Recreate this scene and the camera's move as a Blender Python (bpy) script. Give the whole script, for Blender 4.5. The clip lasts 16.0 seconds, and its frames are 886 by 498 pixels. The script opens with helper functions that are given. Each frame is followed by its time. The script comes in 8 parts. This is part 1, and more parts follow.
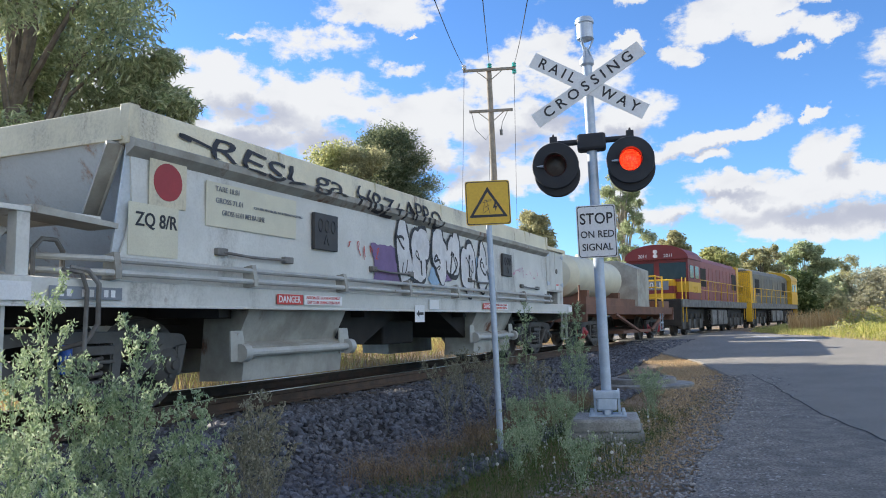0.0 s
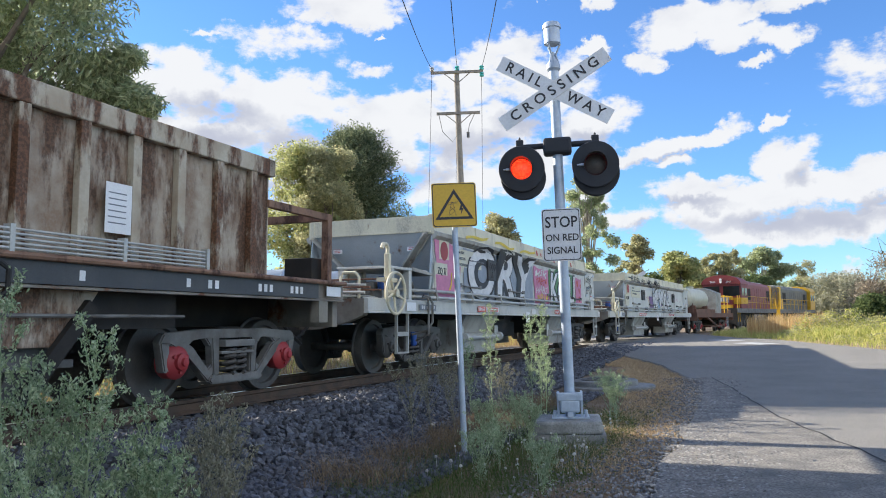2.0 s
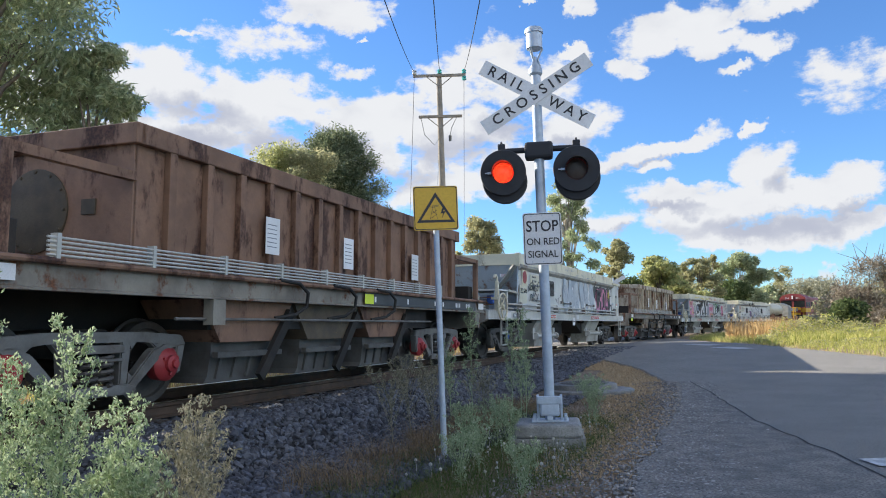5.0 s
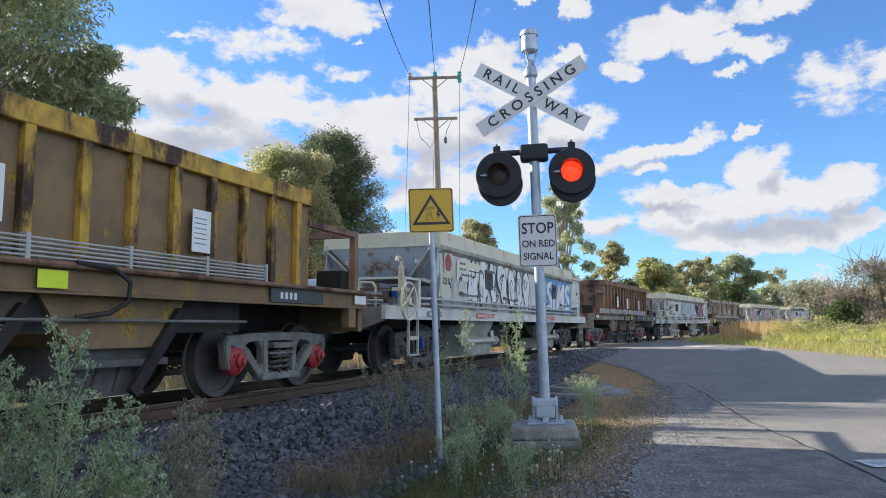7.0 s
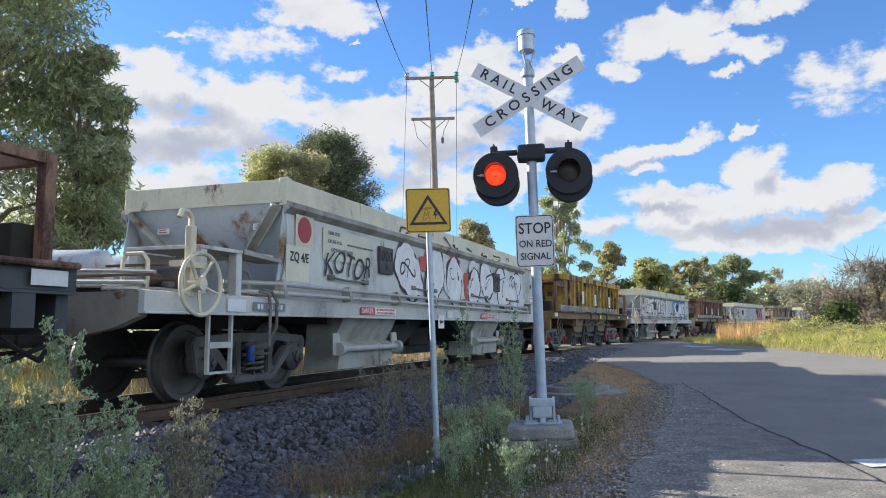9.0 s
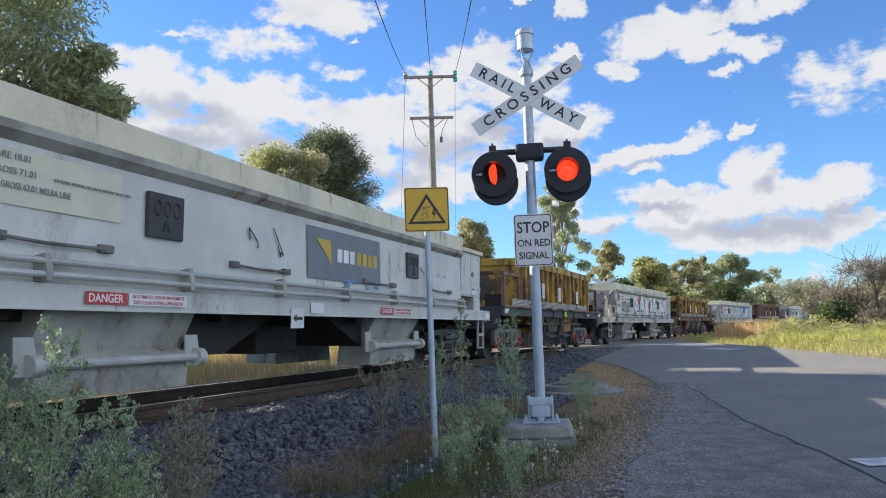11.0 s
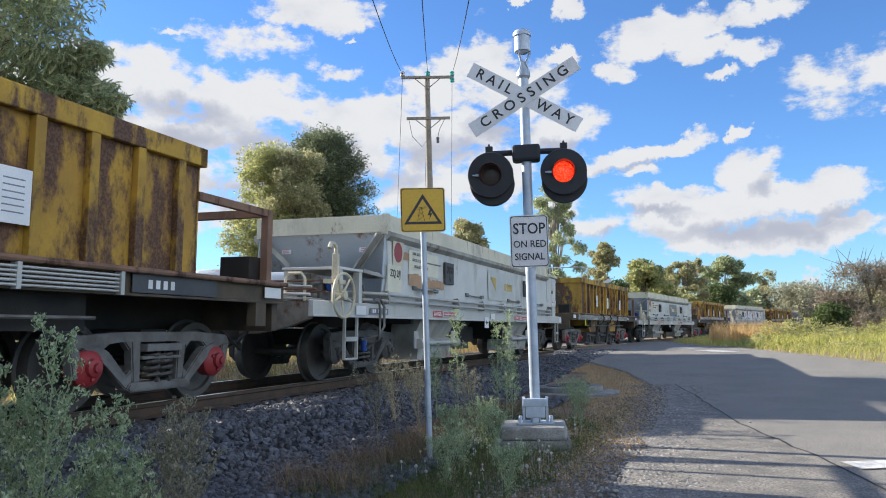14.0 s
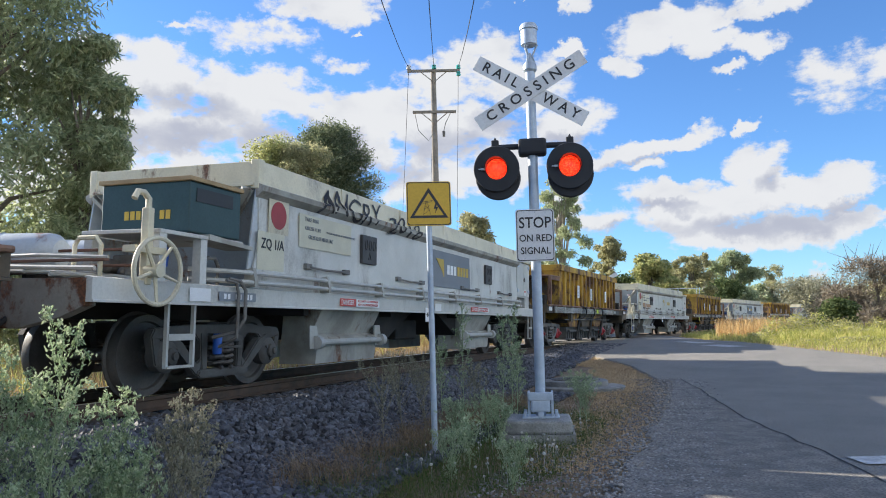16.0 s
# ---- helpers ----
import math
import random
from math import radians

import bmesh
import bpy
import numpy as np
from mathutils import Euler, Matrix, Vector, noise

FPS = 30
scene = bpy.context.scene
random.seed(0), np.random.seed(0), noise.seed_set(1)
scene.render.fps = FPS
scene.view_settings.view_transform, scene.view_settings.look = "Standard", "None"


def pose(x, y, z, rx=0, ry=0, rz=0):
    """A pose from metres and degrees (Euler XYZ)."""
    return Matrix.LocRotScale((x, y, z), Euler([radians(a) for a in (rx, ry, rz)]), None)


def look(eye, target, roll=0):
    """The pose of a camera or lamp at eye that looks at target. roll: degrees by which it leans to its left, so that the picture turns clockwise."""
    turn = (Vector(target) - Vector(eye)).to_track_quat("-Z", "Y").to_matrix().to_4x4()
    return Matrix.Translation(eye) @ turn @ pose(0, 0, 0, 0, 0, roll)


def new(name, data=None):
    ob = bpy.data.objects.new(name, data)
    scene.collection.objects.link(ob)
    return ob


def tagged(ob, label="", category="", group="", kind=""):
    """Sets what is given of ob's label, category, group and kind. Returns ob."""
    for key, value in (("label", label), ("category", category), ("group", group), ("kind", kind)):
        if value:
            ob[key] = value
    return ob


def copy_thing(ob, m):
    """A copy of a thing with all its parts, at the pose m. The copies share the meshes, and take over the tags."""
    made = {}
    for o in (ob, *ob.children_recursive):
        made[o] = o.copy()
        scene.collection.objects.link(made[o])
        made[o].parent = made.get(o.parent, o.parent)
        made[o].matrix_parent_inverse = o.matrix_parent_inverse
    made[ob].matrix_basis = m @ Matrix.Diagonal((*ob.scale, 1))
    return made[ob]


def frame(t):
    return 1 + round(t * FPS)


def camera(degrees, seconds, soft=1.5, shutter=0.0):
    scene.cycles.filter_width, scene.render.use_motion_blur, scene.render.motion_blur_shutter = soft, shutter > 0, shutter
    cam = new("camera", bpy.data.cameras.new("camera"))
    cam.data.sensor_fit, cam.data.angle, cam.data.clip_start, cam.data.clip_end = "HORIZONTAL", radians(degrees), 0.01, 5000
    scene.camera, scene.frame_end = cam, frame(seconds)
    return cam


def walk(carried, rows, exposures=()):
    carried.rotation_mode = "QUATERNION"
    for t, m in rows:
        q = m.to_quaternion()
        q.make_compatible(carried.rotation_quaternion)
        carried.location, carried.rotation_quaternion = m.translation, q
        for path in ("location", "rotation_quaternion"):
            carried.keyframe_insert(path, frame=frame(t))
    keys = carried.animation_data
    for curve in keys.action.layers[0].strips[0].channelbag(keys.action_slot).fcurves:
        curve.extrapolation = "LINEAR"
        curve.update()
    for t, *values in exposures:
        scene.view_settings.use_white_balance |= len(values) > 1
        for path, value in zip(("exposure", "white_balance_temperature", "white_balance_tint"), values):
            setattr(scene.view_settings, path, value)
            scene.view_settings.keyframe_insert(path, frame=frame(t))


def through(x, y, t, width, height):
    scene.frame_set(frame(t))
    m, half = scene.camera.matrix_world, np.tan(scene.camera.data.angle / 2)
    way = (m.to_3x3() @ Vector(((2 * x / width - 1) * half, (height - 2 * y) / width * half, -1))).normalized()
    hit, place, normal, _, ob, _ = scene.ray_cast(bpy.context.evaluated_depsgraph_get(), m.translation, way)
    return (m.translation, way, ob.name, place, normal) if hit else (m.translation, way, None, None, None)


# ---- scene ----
EYE = (0.0, 0.0, 1.2)
cam = camera(61.0, 16.0, soft=1.0)
AIM = [(0, -23.91, 5.94, 2.22), (0.5, -23.31, 6.03, 2.19), (1, -22.58, 6.03, 2.07), (1.5, -21.92, 6.02, 2.00),
       (2, -21.29, 5.98, 1.88), (2.5, -20.74, 5.99, 1.81), (3, -20.51, 5.99, 1.70), (3.5, -20.27, 6.10, 1.66),
       (4, -20.10, 6.14, 1.63), (6.5, -19.56, 6.27, 1.70), (7, -19.49, 6.33, 1.70), (7.5, -19.43, 6.40, 1.71),
       (8, -19.36, 6.39, 1.71), (8.5, -19.28, 6.39, 1.71), (9, -19.27, 6.33, 1.73), (11.5, -19.09, 6.26, 1.73),
       (12, -18.98, 6.39, 1.72), (12.5, -18.91, 6.35, 1.53), (13, -18.81, 6.30, 1.41), (13.5, -18.81, 6.33, 1.40),
       (14, -18.84, 6.29, 1.34), (14.5, -18.97, 6.25, 1.31), (15, -19.10, 6.18, 1.30), (15.5, -19.24, 6.09, 1.27),
       (16, -19.29, 5.83, 1.15)]


def bearing(az, el=0.0):
    """The way along a bearing (degrees right of the track's direction) and an elevation."""
    a, e = radians(az), radians(el)
    return Vector((math.sin(a) * math.cos(e), math.cos(a) * math.cos(e), math.sin(e)))


walk(cam, [(t, look(EYE, Vector(EYE) + bearing(az, el) * 10, -roll)) for t, az, el, roll in AIM],
     [(0, 1.18), (1, 1.23), (2, 1.23), (4, 1.17), (6.5, 1.12), (9, 1.10), (12.5, 1.07), (16, 1.09)])

# ---- sky, clouds and sun ----
SUN_AZ, SUN_EL = -83.0, 24.0
world = bpy.data.worlds.new("world")
scene.world = world
world.use_nodes = True
wt = world.node_tree


def node(tree, kind, **inputs):
    n = tree.nodes.new("ShaderNode" + kind)
    for key, value in inputs.items():
        n.inputs[key.replace("_", " ")].default_value = value
    return n


def math_node(tree, op, a, b=None, clamp=False):
    n = tree.nodes.new("ShaderNodeMath")
    n.operation, n.use_clamp = op, clamp
    for i, v in enumerate((a, b)):
        if v is None:
            continue
        if isinstance(v, (int, float)):
            n.inputs[i].default_value = v
        else:
            tree.links.new(v, n.inputs[i])
    return n.outputs[0]


def mix_node(tree, fac, a, b, blend="MIX"):
    n = tree.nodes.new("ShaderNodeMix")
    n.data_type, n.blend_type = "RGBA", blend
    for i, v in ((0, fac), (6, a), (7, b)):
        if isinstance(v, (int, float)):
            n.inputs[i].default_value = v
        elif isinstance(v, tuple):
            n.inputs[i].default_value = (*v[:3], 1)
        else:
            tree.links.new(v, n.inputs[i])
    return n.outputs[2]


def ramp(tree, fac, lo, hi):
    n = tree.nodes.new("ShaderNodeMapRange")
    n.interpolation_type = "SMOOTHSTEP"
    n.inputs[1].default_value, n.inputs[2].default_value = lo, hi
    tree.links.new(fac, n.inputs[0])
    return n.outputs[0]


# clouds: bearing and elevation of the middle, half width and half height in degrees, and turn
CLOUDS = [(-28.8, 24.0, 4.4, 1.5, -3), (-34.6, 21.2, 4.7, 1.5, -6), (-38.8, 21.6, 1.5, 0.4, 0), (-26.9, 19.6, 1.7, 0.7, 0), (-43.8, 18.8, 3.2, 1.9, -5), (-39.6, 18.2, 5.5, 2.0, -8),
          (-33.9, 17.2, 5.3, 2.1, -10), (-28.0, 16.1, 4.6, 2.3, -8), (-38.4, 14.3, 8.4, 2.6, 0), (-28.9, 12.5, 7.6, 2.9, 0), (-39.5, 10.7, 9.5, 2.9, 0), (-25.4, 15.9, 4.2, 2.3, 0),
          (-19.6, 18.1, 3.1, 2.3, 20), (-16.0, 19.8, 3.3, 1.9, 15), (-13.0, 18.4, 3.9, 2.3, 0), (-18.4, 14.5, 5.0, 2.7, 0), (-20.3, 11.2, 4.6, 1.9, 0), (-15.0, 11.4, 3.5, 1.9, 0),
          (-9.7, 14.5, 3.3, 1.9, 10), (-6.2, 18.9, 1.7, 0.8, 0), (-9.4, 20.3, 1.1, 0.5, 0), (-9.0, 11.9, 2.3, 0.8, 5), (-5.6, 12.4, 3.0, 0.8, 8), (-1.4, 13.2, 3.0, 0.7, 10),
          (-3.6, 11.4, 1.6, 0.6, 0), (-3.8, 20.6, 2.8, 1.4, 15), (-0.9, 21.6, 2.8, 1.2, 10), (0.6, 20.0, 2.2, 1.1, 0), (4.3, 19.3, 1.9, 0.9, 5), (5.8, 21.6, 3.4, 0.7, -5),
          (1.3, 21.3, 1.0, 0.4, 0), (-11.8, 24.0, 1.2, 0.3, 0), (-8.5, 22.7, 1.1, 0.5, 15), (2.8, 17.7, 1.7, 0.4, 5), (3.6, 13.3, 1.4, 0.4, 15), (4.4, 10.7, 2.2, 2.1, 0),
          (3.6, 8.0, 2.7, 1.4, 0), (-2.5, 9.3, 3.5, 1.0, -4), (0.2, 7.7, 5.5, 1.5, 0), (9.3, 8.8, 3.2, 1.4, 10), (6.5, 8.5, 2.8, 1.4, 0), (4.9, 6.2, 7.8, 1.3, 0),
          (10.4, 6.1, 2.0, 0.9, 0), (6.5, 3.4, 1.5, 0.6, 0), (-6.9, 7.4, 2.8, 1.1, 8), (-10.0, 8.6, 2.3, 1.5, 0), (-23.4, 8.0, 1.5, 0.7, 0), (-25.7, 22.0, 0.4, 0.2, 0),
          (-48.4, 16.2, 3.1, 2.7, 0), (-48.9, 10.9, 3.7, 3.0, 0),
          # mostly outside the view; the big banks behind are added fill light
          (18, 16, 9, 3, 0), (22, 8, 9, 3, 0), (-62, 10, 14, 6, 0), (-75, 24, 12, 5, 0), (-55, 33, 9, 3, 0), (60, 20, 15, 5, 0), (110, 22, 30, 16, 0), (165, 24, 30, 18, 0),
          (140, 52, 24, 14, 0), (60, 30, 16, 10, 0), (-120, 16, 16, 6, 0), (-20, 45, 14, 6, 0), (60, 48, 14, 6, 0), (-140, 45, 16, 8, 0)]
# their shaded undersides
BASES = [(-38.4, 16.1, 5.5, 1.0, -6), (-29.7, 14.1, 5.0, 1.1, -6), (-39.5, 13.8, 6.2, 1.1, 0), (-25.5, 11.7, 4.6, 1.0, 0), (-32.7, 10.6, 5.7, 1.1, 0), (-18.9, 13.7, 2.7, 1.2, 0),
          (-14.9, 15.0, 2.3, 0.9, 0), (-9.7, 13.6, 2.1, 0.6, 5), (3.5, 6.7, 6.8, 0.9, 0), (-2.5, 8.4, 2.8, 0.4, -4), (9.6, 7.4, 2.4, 0.5, 5), (-3.9, 12.0, 2.6, 0.3, 8),
          (5.2, 9.5, 0.8, 0.8, 0), (-6.7, 6.8, 1.9, 0.4, 5)]
sky = wt.nodes.new("ShaderNodeTexSky")
sky.sky_type, sky.sun_disc = "NISHITA", False
sky.sun_elevation, sky.sun_rotation = radians(SUN_EL), radians(SUN_AZ)
sky.air_density, sky.dust_density, sky.ozone_density = 1.0, 0.1, 1.6
way = wt.nodes.new("ShaderNodeTexCoord").outputs["Generated"]
# ragged edges: the ways are shifted a little by two noises before the patches are laid
ragged = way
for scale, amount in ((9.0, 0.075), (34.0, 0.038)):
    n = node(wt, "TexNoise", Scale=scale, Detail=8.0, Roughness=0.62)
    wt.links.new(way, n.inputs["Vector"])
    d = wt.nodes.new("ShaderNodeVectorMath")
    d.operation = "MULTIPLY_ADD"
    wt.links.new(n.outputs["Color"], d.inputs[0])
    d.inputs[1].default_value = (amount,) * 3
    wt.links.new(ragged, d.inputs[2])
    e = wt.nodes.new("ShaderNodeVectorMath")
    e.operation = "SUBTRACT"
    wt.links.new(d.outputs[0], e.inputs[0])
    e.inputs[1].default_value = (amount / 2,) * 3
    ragged = e.outputs[0]


def patches(spots, lean=0.5):
    """Soft ellipses on the sky: 1 in their middles, 1 - lean at their rims."""
    total = None
    for az, el, half_w, half_h, turn in spots:
        c = bearing(az, el)
        side = Vector((c.y, -c.x, 0)).normalized()
        up = side.cross(c)
        ca, sn = math.cos(radians(turn)), math.sin(radians(turn))
        side, up = side * ca + up * sn, up * ca - side * sn
        dots = []
        for axis, size in ((side, half_w), (up, half_h)):
            d = wt.nodes.new("ShaderNodeVectorMath")
            d.operation = "DOT_PRODUCT"
            d.inputs[1].default_value = axis / math.sin(radians(size))
            wt.links.new(ragged, d.inputs[0])
            dots.append(math_node(wt, "MULTIPLY", d.outputs["Value"], d.outputs["Value"]))
        front = wt.nodes.new("ShaderNodeVectorMath")
        front.operation = "DOT_PRODUCT"
        front.inputs[1].default_value = c
        wt.links.new(way, front.inputs[0])
        near = math_node(wt, "GREATER_THAN", front.outputs["Value"], 0.3)
        spot = math_node(wt, "MULTIPLY", near, math_node(wt, "SUBTRACT", 1.0, math_node(wt, "MULTIPLY", math_node(wt, "ADD", *dots), lean), True))
        total = spot if total is None else math_node(wt, "MAXIMUM", total, spot)
    return total


def cloud_noise(shift, scale, detail=9.0, rough=0.58):
    m = wt.nodes.new("ShaderNodeMapping")
    m.inputs["Location"].default_value = shift
    m.inputs["Scale"].default_value = (1, 1, 1.9)
    wt.links.new(way, m.inputs[0])
    n = node(wt, "TexNoise", Scale=scale, Detail=detail, Roughness=rough)
    wt.links.new(m.outputs[0], n.inputs["Vector"])
    return n.outputs["Fac"]


puff = cloud_noise((0.3, 0.1, 0), 15.0, 12.0, 0.62)
density = math_node(wt, "ADD", patches(CLOUDS), math_node(wt, "MULTIPLY", math_node(wt, "SUBTRACT", puff, 0.5), 2.6))
cover = ramp(wt, density, 0.38, 0.84)
above = cloud_noise((0.3, 0.1, 0.06), 13.0, 7.0, 0.55)
belly = ramp(wt, math_node(wt, "ADD", math_node(wt, "MULTIPLY", above, 1.5), math_node(wt, "MULTIPLY", patches(BASES), 0.80)), 0.70, 1.75)
cloud_colour = mix_node(wt, belly, (0.77, 0.785, 0.815), (0.46, 0.49, 0.59))
# clouds opposite the sun show more lit face, raised here for fill light
facing = wt.nodes.new("ShaderNodeVectorMath")
facing.operation = "DOT_PRODUCT"
facing.inputs[1].default_value = -bearing(SUN_AZ, 0)
wt.links.new(way, facing.inputs[0])
lit_fill = math_node(wt, "ADD", 1.0, math_node(wt, "MULTIPLY", ramp(wt, facing.outputs["Value"], 0.1, 1.0), 1.3))
scaled = wt.nodes.new("ShaderNodeVectorMath")
scaled.operation = "SCALE"
wt.links.new(cloud_colour, scaled.inputs[0])
wt.links.new(lit_fill, scaled.inputs["Scale"])
blue = mix_node(wt, 1.0, sky.outputs[0], (0.090, 0.138, 0.204), "MULTIPLY")
wt.links.new(mix_node(wt, cover, blue, scaled.outputs[0]), wt.nodes["Background"].inputs[0])
wt.nodes["Background"].inputs[1].default_value = 0.5
sun = new("sun", bpy.data.lights.new("sun", "SUN"))
sun.data.energy, sun.data.angle, sun.data.color = 5.0, radians(0.5), (1.0, 0.92, 0.80)
sun.matrix_world = look(bearing(SUN_AZ, SUN_EL) * 50, (0, 0, 0))

# ---- materials ----
def mat(name, base, other, scale=5.0, rough=0.65, metal=0.0, bump=0.15, fine=70.0, rust=None, rust_at=(0.56, 0.66), streak=0.35, spread=0.12, dirt=None, speck=0.35, island=False):
    """A painted, worn or natural surface: two tones at a large scale, fine grain, and patches of rust or dirt that run down."""
    m = bpy.data.materials.new(name)
    m.use_nodes = True
    t = m.node_tree
    b = t.nodes["Principled BSDF"]
    co = t.nodes.new("ShaderNodeTexCoord").outputs["Object"]
    info = t.nodes.new("ShaderNodeObjectInfo")
    shift = t.nodes.new("ShaderNodeVectorMath")
    t.links.new(co, shift.inputs[0])
    wide = t.nodes.new("ShaderNodeCombineXYZ")
    t.links.new(math_node(t, "MULTIPLY", info.outputs["Random"], 40.0), wide.inputs[1])
    t.links.new(wide.outputs[0], shift.inputs[1])
    big = node(t, "TexNoise", Scale=scale, Detail=6.0, Roughness=0.6)
    t.links.new(shift.outputs[0], big.inputs["Vector"])
    grain = node(t, "TexNoise", Scale=fine, Detail=4.0, Roughness=0.6)
    t.links.new(shift.outputs[0], grain.inputs["Vector"])
    col = mix_node(t, ramp(t, big.outputs["Fac"], 0.35, 0.68), base, other)
    col = mix_node(t, math_node(t, "MULTIPLY", ramp(t, grain.outputs["Fac"], 0.40, 0.66), speck), col, tuple(v * (0.72 - 0.4 * (speck > 0.4)) for v in base))
    for colour, (lo, hi), sc in ((rust, rust_at, 2.3), (dirt, (0.5, 0.75), 1.1)):
        if colour:
            run = t.nodes.new("ShaderNodeMapping")
            run.inputs["Scale"].default_value = (1, 1, streak)
            t.links.new(shift.outputs[0], run.inputs[0])
            patch = node(t, "TexNoise", Scale=sc, Detail=10.0, Roughness=0.68)
            t.links.new(run.outputs[0], patch.inputs["Vector"])
            deep = mix_node(t, ramp(t, grain.outputs["Fac"], 0.4, 0.6), colour, tuple(v * 0.5 for v in colour))
            col = mix_node(t, ramp(t, patch.outputs["Fac"], lo, hi), col, deep)
    vary = t.nodes.new("ShaderNodeHueSaturation")
    pick = t.nodes.new("ShaderNodeNewGeometry").outputs["Random Per Island"] if island else info.outputs["Random"]
    t.links.new(math_node(t, "ADD", 1.0 - spread, math_node(t, "MULTIPLY", pick, 2 * spread)), vary.inputs["Value"])
    t.links.new(col, vary.inputs["Color"])
    t.links.new(vary.outputs[0], b.inputs["Base Color"])
    b.inputs["Roughness"].default_value, b.inputs["Metallic"].default_value = rough, metal
    if bump:
        n = node(t, "Bump", Strength=bump, Distance=0.01)
        t.links.new(grain.outputs["Fac"], n.inputs["Height"])
        t.links.new(n.outputs[0], b.inputs["Normal"])
    return m


def leaf_mat(name, a, b_, c, through=0.35):
    """Leaves: each takes a tone of its own; some light goes through them."""
    m = bpy.data.materials.new(name)
    m.use_nodes = True
    t = m.node_tree
    geo = t.nodes.new("ShaderNodeNewGeometry")
    r = t.nodes.new("ShaderNodeValToRGB")
    els = r.color_ramp.elements
    els.new(0.5)
    for k, colour in enumerate((a, b_, c)):
        els[k].position, els[k].color = k * 0.5, (*colour, 1)
    t.links.new(geo.outputs["Random Per Island"], r.inputs[0])
    p = t.nodes["Principled BSDF"]
    p.inputs["Roughness"].default_value, p.inputs["Specular IOR Level"].default_value = 0.75, 0.12
    t.links.new(r.outputs[0], p.inputs["Base Color"])
    tr = t.nodes.new("ShaderNodeBsdfTranslucent")
    t.links.new(r.outputs[0], tr.inputs[0])
    mix = t.nodes.new("ShaderNodeMixShader")
    mix.inputs[0].default_value = through
    t.links.new(p.outputs[0], mix.inputs[1])
    t.links.new(tr.outputs[0], mix.inputs[2])
    t.links.new(mix.outputs[0], t.nodes["Material Output"].inputs[0])
    return m


def glow_mat(name, colour, strength):
    m = bpy.data.materials.new(name)
    m.use_nodes = True
    t = m.node_tree
    b = t.nodes["Principled BSDF"]
    v = node(t, "TexVoronoi", Scale=75.0)
    t.links.new(t.nodes.new("ShaderNodeTexCoord").outputs["Object"], v.inputs["Vector"])
    b.inputs["Base Color"].default_value = (0.35, 0.02, 0.01, 1)
    t.links.new(mix_node(t, ramp(t, v.outputs["Distance"], 0.15, 0.6), (1.0, 0.11, 0.03), colour), b.inputs["Emission Color"])
    b.inputs["Emission Strength"].default_value = strength
    b.inputs["Roughness"].default_value = 0.25
    return m


RUST, DIRT = (0.16, 0.06, 0.022), (0.10, 0.075, 0.05)
grey_paint = mat("grey_paint", (0.60, 0.605, 0.575), (0.50, 0.51, 0.48), 1.3, 0.5, 0, 0.06, 40, RUST, (0.61, 0.72), 0.4, 0.06, (0.30, 0.29, 0.26))
grey_dirty = mat("grey_dirty", (0.42, 0.42, 0.38), (0.24, 0.23, 0.20), 2.0, 0.6, 0, 0.1, 50, RUST, (0.55, 0.68), 0.5, 0.06, None)
cream_paint = mat("cream_paint", (0.68, 0.63, 0.47), (0.57, 0.53, 0.39), 1.5, 0.55, 0, 0.06, 40, RUST, (0.60, 0.70), 0.4, 0.06, (0.42, 0.39, 0.32))
faded_panel = mat("faded_panel", (0.47, 0.49, 0.46), (0.40, 0.42, 0.40), 2.5, 0.5, 0, 0.04)
blank_paint = mat("blank_paint", (0.66, 0.64, 0.50), (0.58, 0.56, 0.44), 2.5, 0.5, 0, 0.04)
sheet_paint = mat("sheet_paint", (0.50, 0.55, 0.59), (0.42, 0.47, 0.51), 1.0, 0.5, 0, 0.05, 40, (0.30, 0.13, 0.05), (0.54, 0.68), 0.6, 0.06, None)
# dark undergear steel, taken to near-black to carry the shade beneath the wagons
shaded_steel = mat("shaded_steel", (0.016, 0.015, 0.014), (0.030, 0.026, 0.022), 3.0, 0.85, 0.0, 0.2, 60)
bogie_steel = mat("bogie_steel", (0.11, 0.11, 0.105), (0.065, 0.06, 0.055), 3.0, 0.75, 0.1, 0.25, 50)
bogie_pale = mat("bogie_pale", (0.22, 0.22, 0.21), (0.11, 0.10, 0.09), 3.0, 0.75, 0.1, 0.25, 50)
wheel_steel = mat("wheel_steel", (0.075, 0.07, 0.065), (0.11, 0.10, 0.09), 4.0, 0.6, 0.3, 0.1, 50)
tread_steel = mat("tread_steel", (0.55, 0.55, 0.55), (0.42, 0.42, 0.42), 4.0, 0.28, 0.95, 0.03, 60)
rail_rust = mat("rail_rust", (0.10, 0.065, 0.045), (0.06, 0.045, 0.035), 5.0, 0.85, 0.1, 0.3, 60)
pipe_paint = mat("pipe_paint", (0.48, 0.49, 0.47), (0.38, 0.38, 0.35), 3.0, 0.5, 0.1, 0.1, 40, RUST, (0.62, 0.72), 1.0)
black_rubber = mat("black_rubber", (0.02, 0.02, 0.02), (0.035, 0.035, 0.035), 4.0, 0.7, 0, 0.1)
white_plate = mat("white_plate", (0.78, 0.79, 0.80), (0.70, 0.71, 0.72), 2.0, 0.4, 0, 0.02)
black_paint = mat("black_paint", (0.022, 0.022, 0.025), (0.03, 0.03, 0.033), 3.0, 0.5, 0, 0.05)
lamp_black = mat("lamp_black", (0.022, 0.025, 0.033), (0.03, 0.034, 0.042), 3.0, 0.7, 0, 0.05)
